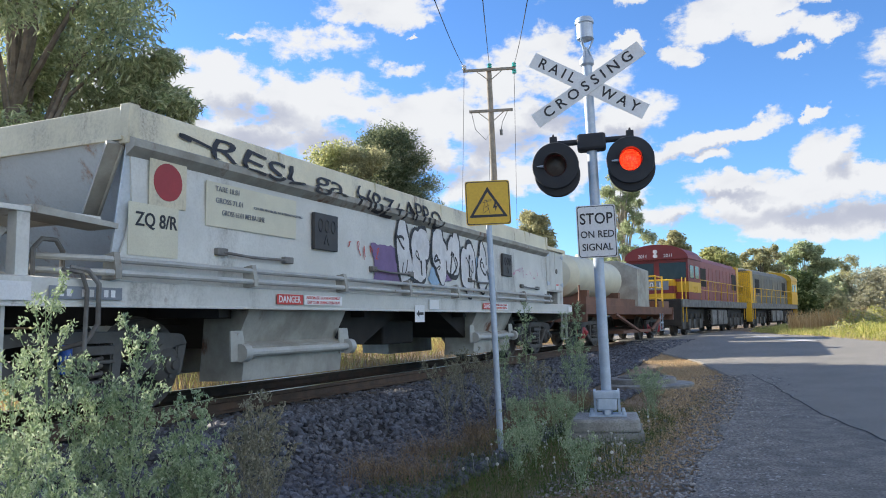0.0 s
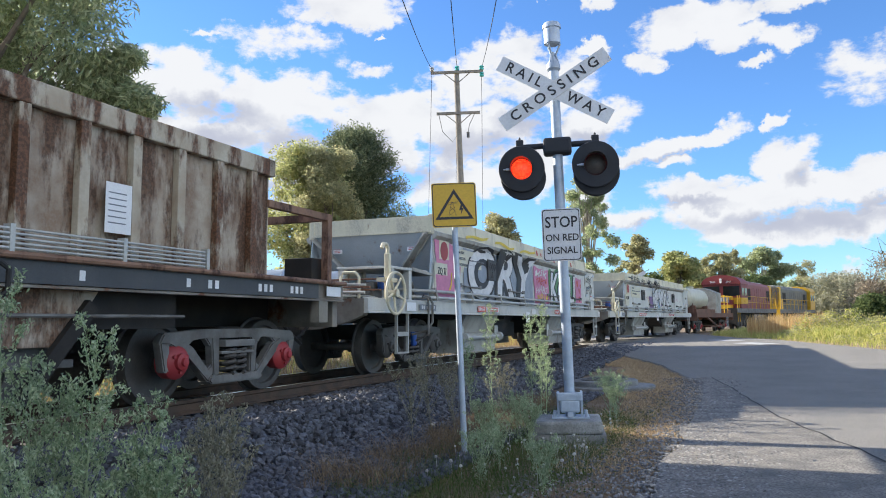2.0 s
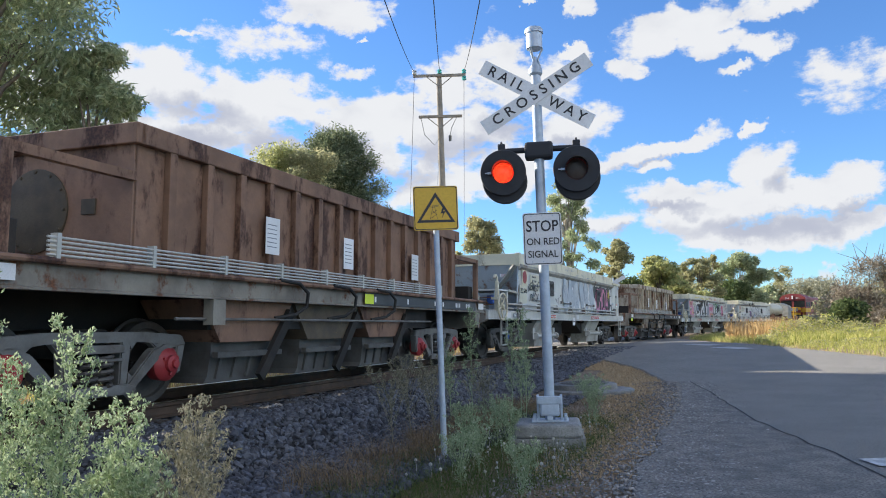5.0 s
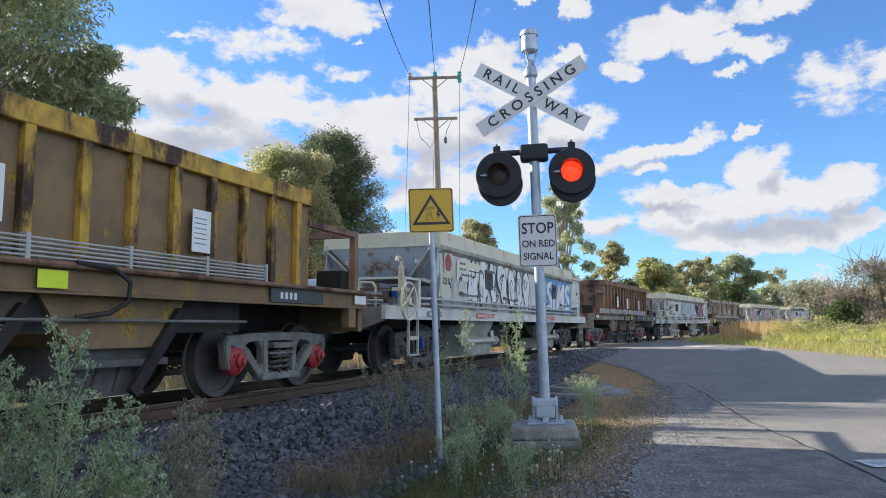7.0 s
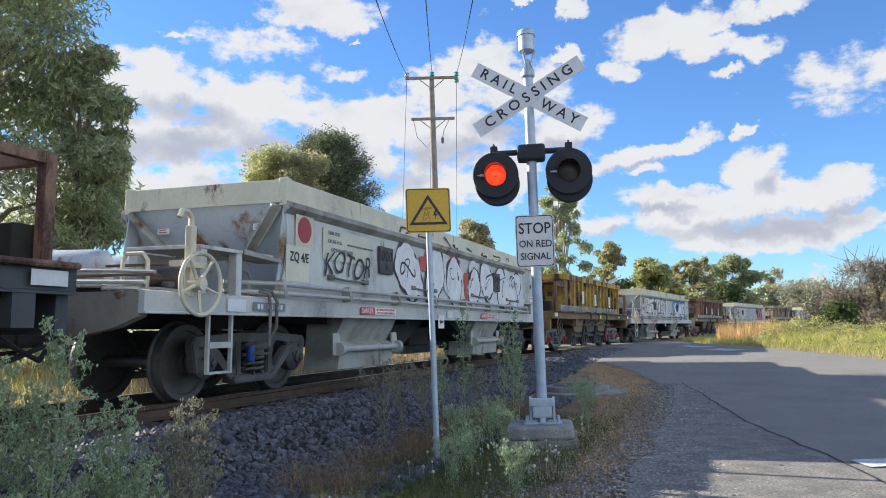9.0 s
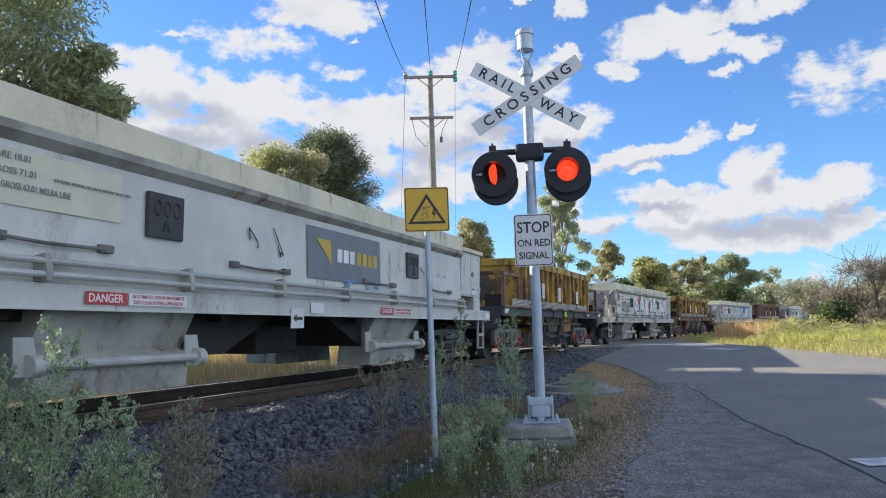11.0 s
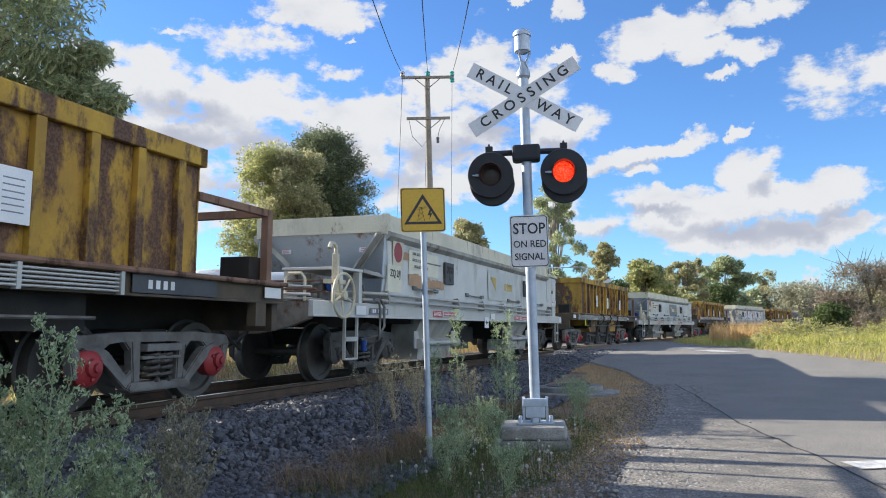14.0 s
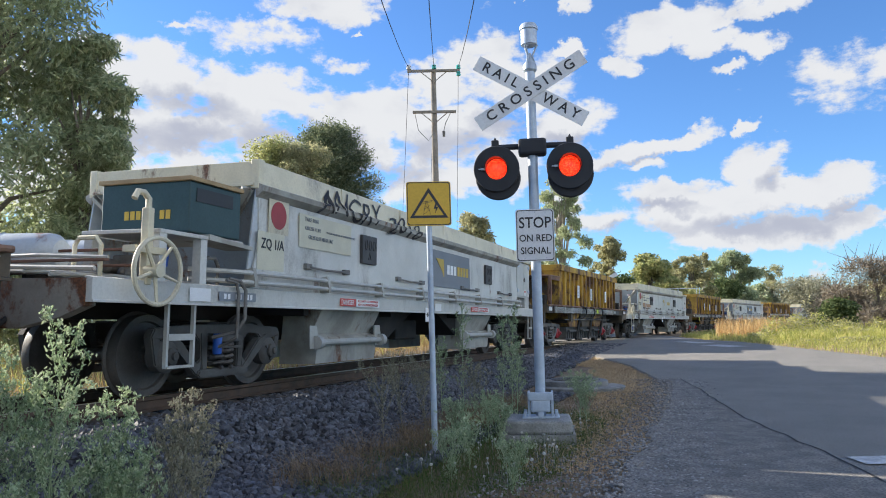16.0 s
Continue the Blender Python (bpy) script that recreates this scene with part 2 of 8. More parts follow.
visor_black = mat("visor_black", (0.05, 0.045, 0.045), (0.04, 0.036, 0.036), 3.0, 0.35, 0, 0.02)
red_paint = mat("red_paint", (0.36, 0.035, 0.04), (0.28, 0.03, 0.035), 3.0, 0.5, 0, 0.05, 50)
danger_red = mat("danger_red", (0.60, 0.05, 0.04), (0.5, 0.05, 0.04), 3.0, 0.45, 0, 0.02)
lime_plate = mat("lime_plate", (0.70, 0.85, 0.03), (0.62, 0.76, 0.03), 3.0, 0.4, 0, 0.02)
hatch_black = mat("hatch_black", (0.045, 0.045, 0.048), (0.07, 0.07, 0.07), 4.0, 0.6, 0, 0.1)
galvanised = mat("galvanised", (0.46, 0.53, 0.62), (0.36, 0.43, 0.52), 9.0, 0.45, 0.2, 0.06, 60)
sign_white = mat("sign_white", (0.74, 0.75, 0.77), (0.69, 0.70, 0.72), 2.0, 0.4, 0, 0.02, 40)
sign_yellow = mat("sign_yellow", (0.66, 0.41, 0.03), (0.60, 0.37, 0.03), 2.0, 0.4, 0, 0.02, 40)
sign_black = mat("sign_black", (0.015, 0.016, 0.022), (0.02, 0.02, 0.026), 2.0, 0.45, 0, 0.02)
concrete = mat("concrete", (0.33, 0.33, 0.315), (0.20, 0.20, 0.19), 5.0, 0.9, 0, 0.6, 60, speck=0.5)
asphalt = mat("asphalt", (0.318, 0.300, 0.268), (0.261, 0.249, 0.223), 0.9, 0.9, 0, 1.0, 60, speck=0.75)
shoulder_seal = mat("shoulder_seal", (0.276, 0.257, 0.224), (0.156, 0.148, 0.136), 4.0, 0.92, 0, 1.0, 48, speck=0.9)
crack_tar = mat("crack_tar", (0.018, 0.018, 0.018), (0.03, 0.03, 0.03), 5.0, 0.8, 0, 0.3)
line_paint = mat("line_paint", (0.62, 0.62, 0.6), (0.30, 0.30, 0.30), 12.0, 0.7, 0, 0.4, 120)
soil = mat("soil", (0.311, 0.234, 0.160), (0.203, 0.162, 0.120), 1.6, 0.95, 0, 1.0, 40, (0.27, 0.19, 0.11), (0.5, 0.62), 1.0, speck=0.7)
# near-black puts the shade between ballast stones into the bed's colour
ballast_gap_shade = mat("ballast_gap_shade", (0.022, 0.022, 0.025), (0.014, 0.014, 0.016), 6.0, 0.9, 0, 1.0, 30)
gravel_stone = mat("gravel_stone", (0.31, 0.295, 0.275), (0.17, 0.168, 0.165), 9.0, 0.85, 0, 0.3, 60, spread=0.5, island=True)
stone = mat("stone", (0.098, 0.105, 0.124), (0.065, 0.07, 0.086), 9.0, 0.7, 0, 0.3, 60, spread=0.6, island=True)
sleeper_wood = mat("sleeper_wood", (0.10, 0.085, 0.07), (0.06, 0.05, 0.045), 6.0, 0.9, 0, 0.5, 50)
pole_wood = mat("pole_wood", (0.30, 0.27, 0.23), (0.20, 0.18, 0.155), 5.0, 0.9, 0, 0.5, 40)
bark = mat("bark", (0.24, 0.20, 0.16), (0.13, 0.105, 0.085), 3.0, 0.9, 0, 0.7, 20)
pale_bark = mat("pale_bark", (0.46, 0.42, 0.36), (0.30, 0.26, 0.21), 3.0, 0.85, 0, 0.4, 20)
insulator_glass = mat("insulator_glass", (0.10, 0.55, 0.50), (0.08, 0.45, 0.42), 5.0, 0.15, 0, 0.0)
zh_yellow = mat("zh_yellow", (0.528, 0.324, 0.036), (0.348, 0.198, 0.034), 2.6, 0.65, 0, 0.25, 40, (0.14, 0.072, 0.038), (0.46, 0.58), 0.45, 0.08)
zh_dark = mat("zh_dark", (0.575, 0.362, 0.050), (0.300, 0.175, 0.044), 4.0, 0.7, 0, 0.3, 40, (0.065, 0.035, 0.022), (0.44, 0.58), 0.45, 0.06)
zh_rusty = mat("zh_rusty", (0.240, 0.155, 0.078), (0.155, 0.109, 0.065), 2.4, 0.75, 0, 0.3, 40, (0.36, 0.23, 0.04), (0.56, 0.62), 0.7, 0.06)
zh_worn = mat("zh_worn", (0.494, 0.293, 0.039), (0.338, 0.189, 0.039), 1.4, 0.7, 0, 0.3, 40, (0.16, 0.080, 0.042), (0.41, 0.54), 0.5, 0.08)
zh_grime = mat("zh_grime", (0.11, 0.085, 0.055), (0.06, 0.05, 0.038), 3.0, 0.75, 0, 0.3, 40, (0.34, 0.22, 0.04), (0.62, 0.68), 0.9, 0.06)
zh_streak = mat("zh_streak", (0.468, 0.403, 0.319), (0.260, 0.176, 0.117), 3.0, 0.75, 0, 0.3, 40, (0.15, 0.08, 0.045), (0.46, 0.58), 0.3, 0.06)
zh_cream = mat("zh_cream", (0.504, 0.456, 0.360), (0.372, 0.300, 0.216), 2.4, 0.7, 0, 0.3, 40, (0.15, 0.07, 0.035), (0.47, 0.58), 0.35, 0.06)
zh_brown = mat("zh_brown", (0.260, 0.150, 0.098), (0.169, 0.098, 0.065), 2.4, 0.75, 0, 0.3, 40, (0.09, 0.04, 0.025), (0.5, 0.6), 0.4, 0.06)
zh_sill = mat("zh_sill", (0.27, 0.25, 0.21), (0.13, 0.11, 0.09), 1.6, 0.7, 0, 0.25, 40, RUST, (0.52, 0.62), 0.8, 0.1)
zh_panel = mat("zh_panel", (0.05, 0.055, 0.062), (0.07, 0.075, 0.08), 2.0, 0.6, 0, 0.1)
loco_red = mat("loco_red", (0.240, 0.036, 0.036), (0.176, 0.028, 0.028), 1.5, 0.5, 0, 0.05)
loco_pink = mat("loco_pink", (0.272, 0.082, 0.075), (0.218, 0.061, 0.058), 1.5, 0.55, 0, 0.05)
loco_yellow = mat("loco_yellow", (0.72, 0.42, 0.02), (0.6, 0.35, 0.02), 1.5, 0.5, 0, 0.05)
loco_grey = mat("loco_grey", (0.13, 0.125, 0.11), (0.19, 0.17, 0.12), 1.5, 0.6, 0, 0.08)
flat_rust = mat("flat_rust", (0.20, 0.10, 0.065), (0.13, 0.07, 0.05), 2.0, 0.8, 0, 0.3, 40)
glass_dark = mat("glass_dark", (0.012, 0.015, 0.018), (0.02, 0.024, 0.028), 2.0, 0.08, 0, 0.0)
blue_plastic = mat("blue_plastic", (0.02, 0.10, 0.42), (0.02, 0.08, 0.35), 3.0, 0.4, 0, 0.02)
box_green = mat("box_green", (0.02, 0.055, 0.06), (0.03, 0.07, 0.075), 3.0, 0.5, 0, 0.1, 40)
wood_ply = mat("wood_ply", (0.45, 0.33, 0.18), (0.36, 0.26, 0.14), 4.0, 0.8, 0, 0.2)
gold_paint = mat("gold_paint", (0.55, 0.38, 0.05), (0.5, 0.34, 0.05), 3.0, 0.5, 0, 0.02)
panel_grey = mat("panel_grey", (0.20, 0.22, 0.25), (0.17, 0.19, 0.22), 2.0, 0.5, 0, 0.03)
spray = {n: mat("spray_" + n, c, tuple(v * 0.8 for v in c), 6.0, 0.55, 0, 0.03, 60) for n, c in dict(
    black=(0.02, 0.02, 0.025), white=(0.72, 0.72, 0.72), pink=(0.62, 0.22, 0.36), red=(0.55, 0.07, 0.05), blue=(0.10, 0.30, 0.60),
    sky=(0.35, 0.52, 0.70), violet=(0.20, 0.12, 0.28), yellow=(0.70, 0.52, 0.04), grey=(0.30, 0.34, 0.40), mist=(0.48, 0.53, 0.58), rust=(0.42, 0.25, 0.13), green=(0.12, 0.30, 0.12), orange=(0.6, 0.2, 0.04)).items()}
red_on = glow_mat("red_on", (0.9, 0.010, 0.003), 1.05)
lens_dark = mat("lens_dark", (0.07, 0.055, 0.05), (0.04, 0.035, 0.035), 60.0, 0.25, 0, 0.3, 120)
gum_leaf = leaf_mat("gum_leaf", (0.27, 0.32, 0.18), (0.42, 0.47, 0.28), (0.58, 0.61, 0.40), 0.55)
pine_leaf = leaf_mat("pine_leaf", (0.11, 0.14, 0.08), (0.18, 0.215, 0.125), (0.28, 0.31, 0.19), 0.5)
lime_leaf = leaf_mat("lime_leaf", (0.288, 0.324, 0.138), (0.420, 0.432, 0.192), (0.552, 0.528, 0.264), 0.5)
olive_leaf = leaf_mat("olive_leaf", (0.300, 0.300, 0.168), (0.420, 0.408, 0.228), (0.552, 0.516, 0.300), 0.5)
scrub_leaf = leaf_mat("scrub_leaf", (0.30, 0.30, 0.20), (0.42, 0.41, 0.29), (0.52, 0.50, 0.38), 0.45)
ivy_leaf = leaf_mat("ivy_leaf", (0.07, 0.10, 0.04), (0.12, 0.16, 0.065), (0.20, 0.24, 0.10), 0.4)
twig_brown = leaf_mat("twig_brown", (0.20, 0.165, 0.12), (0.30, 0.25, 0.19), (0.40, 0.35, 0.28), 0.1)
weed_leaf = leaf_mat("weed_leaf", (0.22, 0.30, 0.16), (0.36, 0.44, 0.26), (0.52, 0.58, 0.40), 0.35)
grey_weed = leaf_mat("grey_weed", (0.184, 0.184, 0.127), (0.253, 0.241, 0.172), (0.345, 0.322, 0.241), 0.25)
grass_green = leaf_mat("grass_green", (0.057, 0.095, 0.024), (0.095, 0.142, 0.038), (0.162, 0.190, 0.067), 0.35)
grass_dry = leaf_mat("grass_dry", (0.280, 0.190, 0.080), (0.400, 0.280, 0.130), (0.500, 0.370, 0.190), 0.3)
grass_meadow = leaf_mat("grass_meadow", (0.284, 0.324, 0.081), (0.472, 0.472, 0.135), (0.675, 0.594, 0.243), 0.4)
seed_head = leaf_mat("seed_head", (0.500, 0.500, 0.460), (0.620, 0.600, 0.560), (0.700, 0.690, 0.650), 0.3)
reed = leaf_mat("reed", (0.483, 0.299, 0.127), (0.598, 0.402, 0.184), (0.690, 0.517, 0.276), 0.3)
grass_brown = leaf_mat("grass_brown", (0.17, 0.12, 0.07), (0.25, 0.18, 0.105), (0.34, 0.25, 0.15), 0.25)
straw = leaf_mat("straw", (0.44, 0.31, 0.17), (0.60, 0.44, 0.26), (0.70, 0.56, 0.36), 0.3)

# ---- the track: arc length s, 0 beside the eye ----
P0 = 6.12
DS = 0.5
_s = np.arange(-260.0, 330.0, DS)
_k = np.interp(_s, [-300, 14, 20, 28, 38, 50, 65, 330], [0, 0, 0.0096, 0.0032, 0.0035, 0.0032, 0.0035, 0.0035])
_th = 0.0105 + np.concatenate([[0], np.cumsum(_k[:-1] * DS)])
_x = np.concatenate([[0], np.cumsum(np.sin(_th[:-1] + _k[:-1] * DS / 2) * DS)])
_y = np.concatenate([[0], np.cumsum(np.cos(_th[:-1] + _k[:-1] * DS / 2) * DS)])
_x += -P0 - np.interp(0, _s, _x)
_y -= np.interp(0, _s, _y)
_z = EYE[2] - 0.620 - 0.0034 * np.clip(_s, -40, 200)
CANT = 1.75


def track(s):
    """Place and heading of the track's centre line at rail height."""
    return tuple(float(np.interp(s, _s, a)) for a in (_x, _y, _z, _th))


def off(s, o, h=0.0):
    """A point o metres to the right of the track and h above the rails, on the tilted bed."""
    x, y, z, th = track(s)
    c, n = math.cos(radians(CANT)), math.sin(radians(CANT))
    o2, h2 = o * c + h * n, h * c - o * n
    return Vector((x + math.cos(th) * o2, y - math.sin(th) * o2, z + h2))


def on_track(s, half):
    """The pose of a vehicle whose bogies stand half metres before and behind s."""
    a, b = off(s - half, 0), off(s + half, 0)
    mid, d = (a + b) / 2, b - a
    return pose(*mid, 0, 0, math.degrees(math.atan2(-d.x, d.y))) @ pose(0, 0, 0, math.degrees(math.atan2(d.z, d.xy.length)), CANT, 0)


def travelled(t):
    """Metres that the train has run since the start."""
    return 12.294 * t - 0.0317 * t * t + 0.00239 * t ** 3


# ---- helpers for meshes ----
def box(bm, x0, x1, y0, y1, z0, z1, bevel=0.0, m=None):
    vs = [bm.verts.new((x, y, z)) for x in (x0, x1) for y in (y0, y1) for z in (z0, z1)]
    if m:
        for v in vs:
            v.co = m @ v.co
    fs = [bm.faces.new([vs[i] for i in q]) for q in ((0, 1, 3, 2), (4, 6, 7, 5), (0, 4, 5, 1), (2, 3, 7, 6), (0, 2, 6, 4), (1, 5, 7, 3))]
    if bevel:
        bmesh.ops.bevel(bm, geom=list({e for f in fs for e in f.edges}), offset=bevel, segments=2, affect="EDGES", profile=0.5)
    return bm


def prism(bm, outline, a, b, axis="y", m=None):
    """An outline of (u, v) pulled from a to b along an axis: y takes (x, z), x takes (y, z), z takes (x, y)."""
    place = {"y": lambda u, v, w: (u, w, v), "x": lambda u, v, w: (w, u, v), "z": lambda u, v, w: (u, v, w)}[axis]
    rings = [[bm.verts.new(place(u, v, w)) for u, v in outline] for w in (a, b)]
    if m:
        for r in rings:
            for v in r:
                v.co = m @ v.co
    n = len(outline)
    for i in range(n):
        bm.faces.new((rings[0][i], rings[0][(i + 1) % n], rings[1][(i + 1) % n], rings[1][i]))
    bm.faces.new(rings[0][::-1])
    bm.faces.new(rings[1])
    return bm


def tube(bm, path, r, sides=8, r_end=None, caps=True):
    """A round bar along a path of points; r_end: its radius at the far end."""
    path = [Vector(p) for p in path]
    rings = []
    u = None
    for i, p in enumerate(path):
        d = (path[min(i + 1, len(path) - 1)] - path[max(i - 1, 0)]).normalized()
        if u is None:
            u = d.orthogonal().normalized()
        else:
            u = (u - d * u.dot(d)).normalized()
        w = d.cross(u)
        rr = r if r_end is None else r + (r_end - r) * i / (len(path) - 1)
        rings.append([bm.verts.new(p + (u * math.cos(a) + w * math.sin(a)) * rr) for a in [2 * math.pi * k / sides for k in range(sides)]])
    for a, b in zip(rings, rings[1:]):
        for i in range(sides):
            f = bm.faces.new((a[i], a[(i + 1) % sides], b[(i + 1) % sides], b[i]))
            f.smooth = sides > 6
    if caps:
        bm.faces.new(rings[0][::-1])
        bm.faces.new(rings[-1])
    return bm


def lathe(bm, profile, sides=24, m=None, smooth=True, caps=True):
    """Turns a profile of (radius, height) about z."""
    rings = []
    for r, z in profile:
        rings.append([bm.verts.new((max(r, 1e-4) * math.cos(2 * math.pi * k / sides), max(r, 1e-4) * math.sin(2 * math.pi * k / sides), z)) for k in range(sides)])
    for a, b in zip(rings, rings[1:]):
        for i in range(sides):
            bm.faces.new((a[i], a[(i + 1) % sides], b[(i + 1) % sides], b[i])).smooth = smooth
    if caps:
        bm.faces.new(rings[0][::-1])
        bm.faces.new(rings[-1])
    if m:
        for r in rings:
            for v in r:
                v.co = m @ v.co
    return bm


def ring(bm, radius, r, m, sides=28, around=8):
    vs = [[bm.verts.new(m @ Vector(((radius + r * math.cos(b)) * math.cos(a), (radius + r * math.cos(b)) * math.sin(a), r * math.sin(b))))
           for b in [2 * math.pi * j / around for j in range(around)]] for a in [2 * math.pi * i / sides for i in range(sides)]]
    for i in range(sides):
        for j in range(around):
            bm.faces.new((vs[i][j], vs[(i + 1) % sides][j], vs[(i + 1) % sides][(j + 1) % around], vs[i][(j + 1) % around])).smooth = True
    return bm


def mesh_of(name, bm, material):
    bmesh.ops.recalc_face_normals(bm, faces=bm.faces)
    for e in bm.edges:
        if len(e.link_faces) == 2 and e.calc_face_angle(0.0) > 0.6:
            e.smooth = False
    me = bpy.data.meshes.new(name)
    bm.to_mesh(me)
    bm.free()
    me.materials.append(material)
    return me


def part(name, bm, material, parent=None, label="", m=None):
    """Links a bmesh as one mesh object, under a thing or a part."""
    ob = new(name, bm if isinstance(bm, bpy.types.Mesh) else mesh_of(name, bm, material))
    if parent:
        ob.parent = parent
    if m:
        ob.matrix_basis = m
    return tagged(ob, label)


def empty(name, label, category, group="", m=None):
    ob = tagged(new(name), label, category, group)
    ob.empty_display_size = 0.2
    if m:
        ob.matrix_basis = m
    return ob


def stuff_mesh(name, verts, faces, material, label="", category="", kind="stuff", parent=None):
    me = bpy.data.meshes.new(name)
    me.from_pydata(verts, [], faces)
    me.materials.append(material)
    ob = new(name, me)
    if parent:
        ob.parent = parent
    return tagged(ob, label, category, kind=kind)


def lettering(body, size, m, material, parent, name="lettering", wide=1.0, thick=0.002):
    cu = bpy.data.curves.new(name, "FONT")
    cu.body, cu.size, cu.align_x, cu.align_y, cu.extrude = body, size, "CENTER", "CENTER", thick
    cu.resolution_u, cu.offset = 3, size * (0.012 if size > 0.09 else 0.002)
    ob = bpy.data.objects.new(name, cu)
    me = bpy.data.meshes.new_from_object(ob)
    bpy.data.objects.remove(ob)
    me.transform(Matrix.Diagonal((wide, 1, 1, 1)))
    me.materials.clear()
    me.materials.append(material)
    o = new(name, me)
    o.parent = parent
    o.matrix_basis = m
    return o


def facing_side(x, y, z):
    """The pose of writing on a wagon's right side."""
    return Matrix(((0, 0, 1, x), (1, 0, 0, y), (0, 1, 0, z), (0, 0, 0, 1)))


# ---- ground, road ----
def smooth(a, lo, hi):
    t = np.clip((a - lo) / (hi - lo), 0, 1)
    return t * t * (3 - 2 * t)


def lateral(x, y):
    """Arc length and distance to the right of the track for arrays of points."""
    keep = (_s > -120) & (_s < 200)
    px, py, ps, pt = _x[keep][::2], _y[keep][::2], _s[keep][::2], _th[keep][::2]
    s, o = np.zeros_like(x), np.zeros_like(x)
    for i in range(0, len(x), 4000):
        dx, dy = x[i:i + 4000, None] - px, y[i:i + 4000, None] - py
        j = np.argmin(dx * dx + dy * dy, axis=1)
        k = np.arange(len(j))
        s[i:i + 4000] = ps[j]
        o[i:i + 4000] = dx[k, j] * np.cos(pt[j]) - dy[k, j] * np.sin(pt[j])
    return s, o


def ground_z(x, y):
    x, y = np.atleast_1d(np.asarray(x, float)), np.atleast_1d(np.asarray(y, float))
    s, o = lateral(x, y)
    rail = np.interp(s, _s, _z)
    base = 0.44 * smooth(y, 12, 29) * smooth(-np.abs(x - 0) , -60, -20) + 0.22 * smooth(-o, 1.0, 4.0) * (1 - smooth(y, 20, 30))
    crossing = smooth(s, 25, 28) * (1 - smooth(s, 42, 46))
    bed = rail - 0.20 - 0.02 * o - np.clip(np.abs(o) - 1.65, 0, 3) * 0.62
    bed = np.where(np.abs(o) < 6, np.maximum(bed, -5), -5)
    level = rail - 0.035
    near = smooth(-np.abs(o), -7, -2.0) * crossing
    base = base * (1 - near) + level * near
    return np.maximum(base, bed)


def gz(x, y):
    return float(ground_z(x, y)[0])


def steps(*spans):
    out = []
    for a, b, n in spans:
        out += list(np.linspace(a, b, n, endpoint=False))
    return np.array(out)


def sheet(xs, ys):
    gx, gy = np.meshgrid(xs, ys)
    z = ground_z(gx.ravel(), gy.ravel())
    nx = len(xs)
    faces = [(j * nx + i, j * nx + i + 1, (j + 1) * nx + i + 1, (j + 1) * nx + i) for j in range(len(ys) - 1) for i in range(nx - 1)]
    return gx.ravel(), gy.ravel(), z, faces


gx, gy, gzz, gf = sheet(steps((-1500, -60, 8), (-60, -14, 24), (-14, 6, 90), (6, 60, 28), (60, 1500, 9)),
                        steps((-1500, -60, 8), (-60, 0, 24), (0, 16, 70), (16, 60, 90), (60, 130, 24), (130, 1600, 10)))
rough_ground = np.array([noise.noise((a * 1.7, b * 1.7, 0)) * 0.035 + noise.noise((a * 0.3, b * 0.3, 4)) * 0.04 for a, b in zip(gx, gy)])
stuff_mesh("ground", list(zip(gx, gy, gzz + rough_ground * (np.abs(gx) < 60) - 0.03)), gf, soil, "dry soil with sparse grass beside the railway", "ground", "structure")

LEFT = [(-0.3, -30), (-0.45, 2), (-0.50, 6), (-0.55, 10.4), (-0.75, 14.5), (-1.7, 18.2), (-2.97, 21.2), (-4.6, 25.2), (-7.2, 32), (-12, 46), (-20, 75)]
RIGHT = [(9, -30), (6.6, 8), (5.2, 14.5), (3.9, 20.3), (2.1, 24.2), (-0.17, 30.2), (-2.0, 41), (-4.5, 50), (-8, 60), (-12, 70), (-17, 82)]


def edge(points, n=140):
    p = np.array(points, float)
    d = np.concatenate([[0], np.cumsum(np.hypot(*np.diff(p, axis=0).T))])
    q = np.linspace(0, d[-1], n)
    return np.stack([np.interp(q, d, p[:, 0]), np.interp(q, d, p[:, 1])], 1)


def strip(name, left, right, across, lift, material, label, category, kind="structure", wobble=0.0, thick=0.0):
    n = len(left)
    f = np.linspace(0, 1, across)
    pts = left[:, None] * (1 - f[None, :, None]) + right[:, None] * f[None, :, None]
    flat = pts.reshape(-1, 2)
    if wobble:
        for i in range(n):
            w = noise.noise((flat[i * across, 0] * 0.9, flat[i * across, 1] * 0.9, 7)) * wobble + noise.noise((flat[i * across, 1] * 6, 2, 9)) * wobble * 0.6
            flat[i * across, 0] += w
    z = ground_z(flat[:, 0], flat[:, 1]) + lift
    faces = [(i * across + j, i * across + j + 1, (i + 1) * across + j + 1, (i + 1) * across + j) for i in range(n - 1) for j in range(across - 1)]
    verts = [(a, b, c) for (a, b), c in zip(flat, z)]
    if thick:
        base = len(verts)
        for i in range(n):
            a, b, c = verts[i * across]
            verts.append((a - 0.05, b, c - thick))
        faces += [(i * across, (i + 1) * across, base + i + 1, base + i) for i in range(n - 1)]
    return stuff_mesh(name, verts, faces, material, label, category, kind)


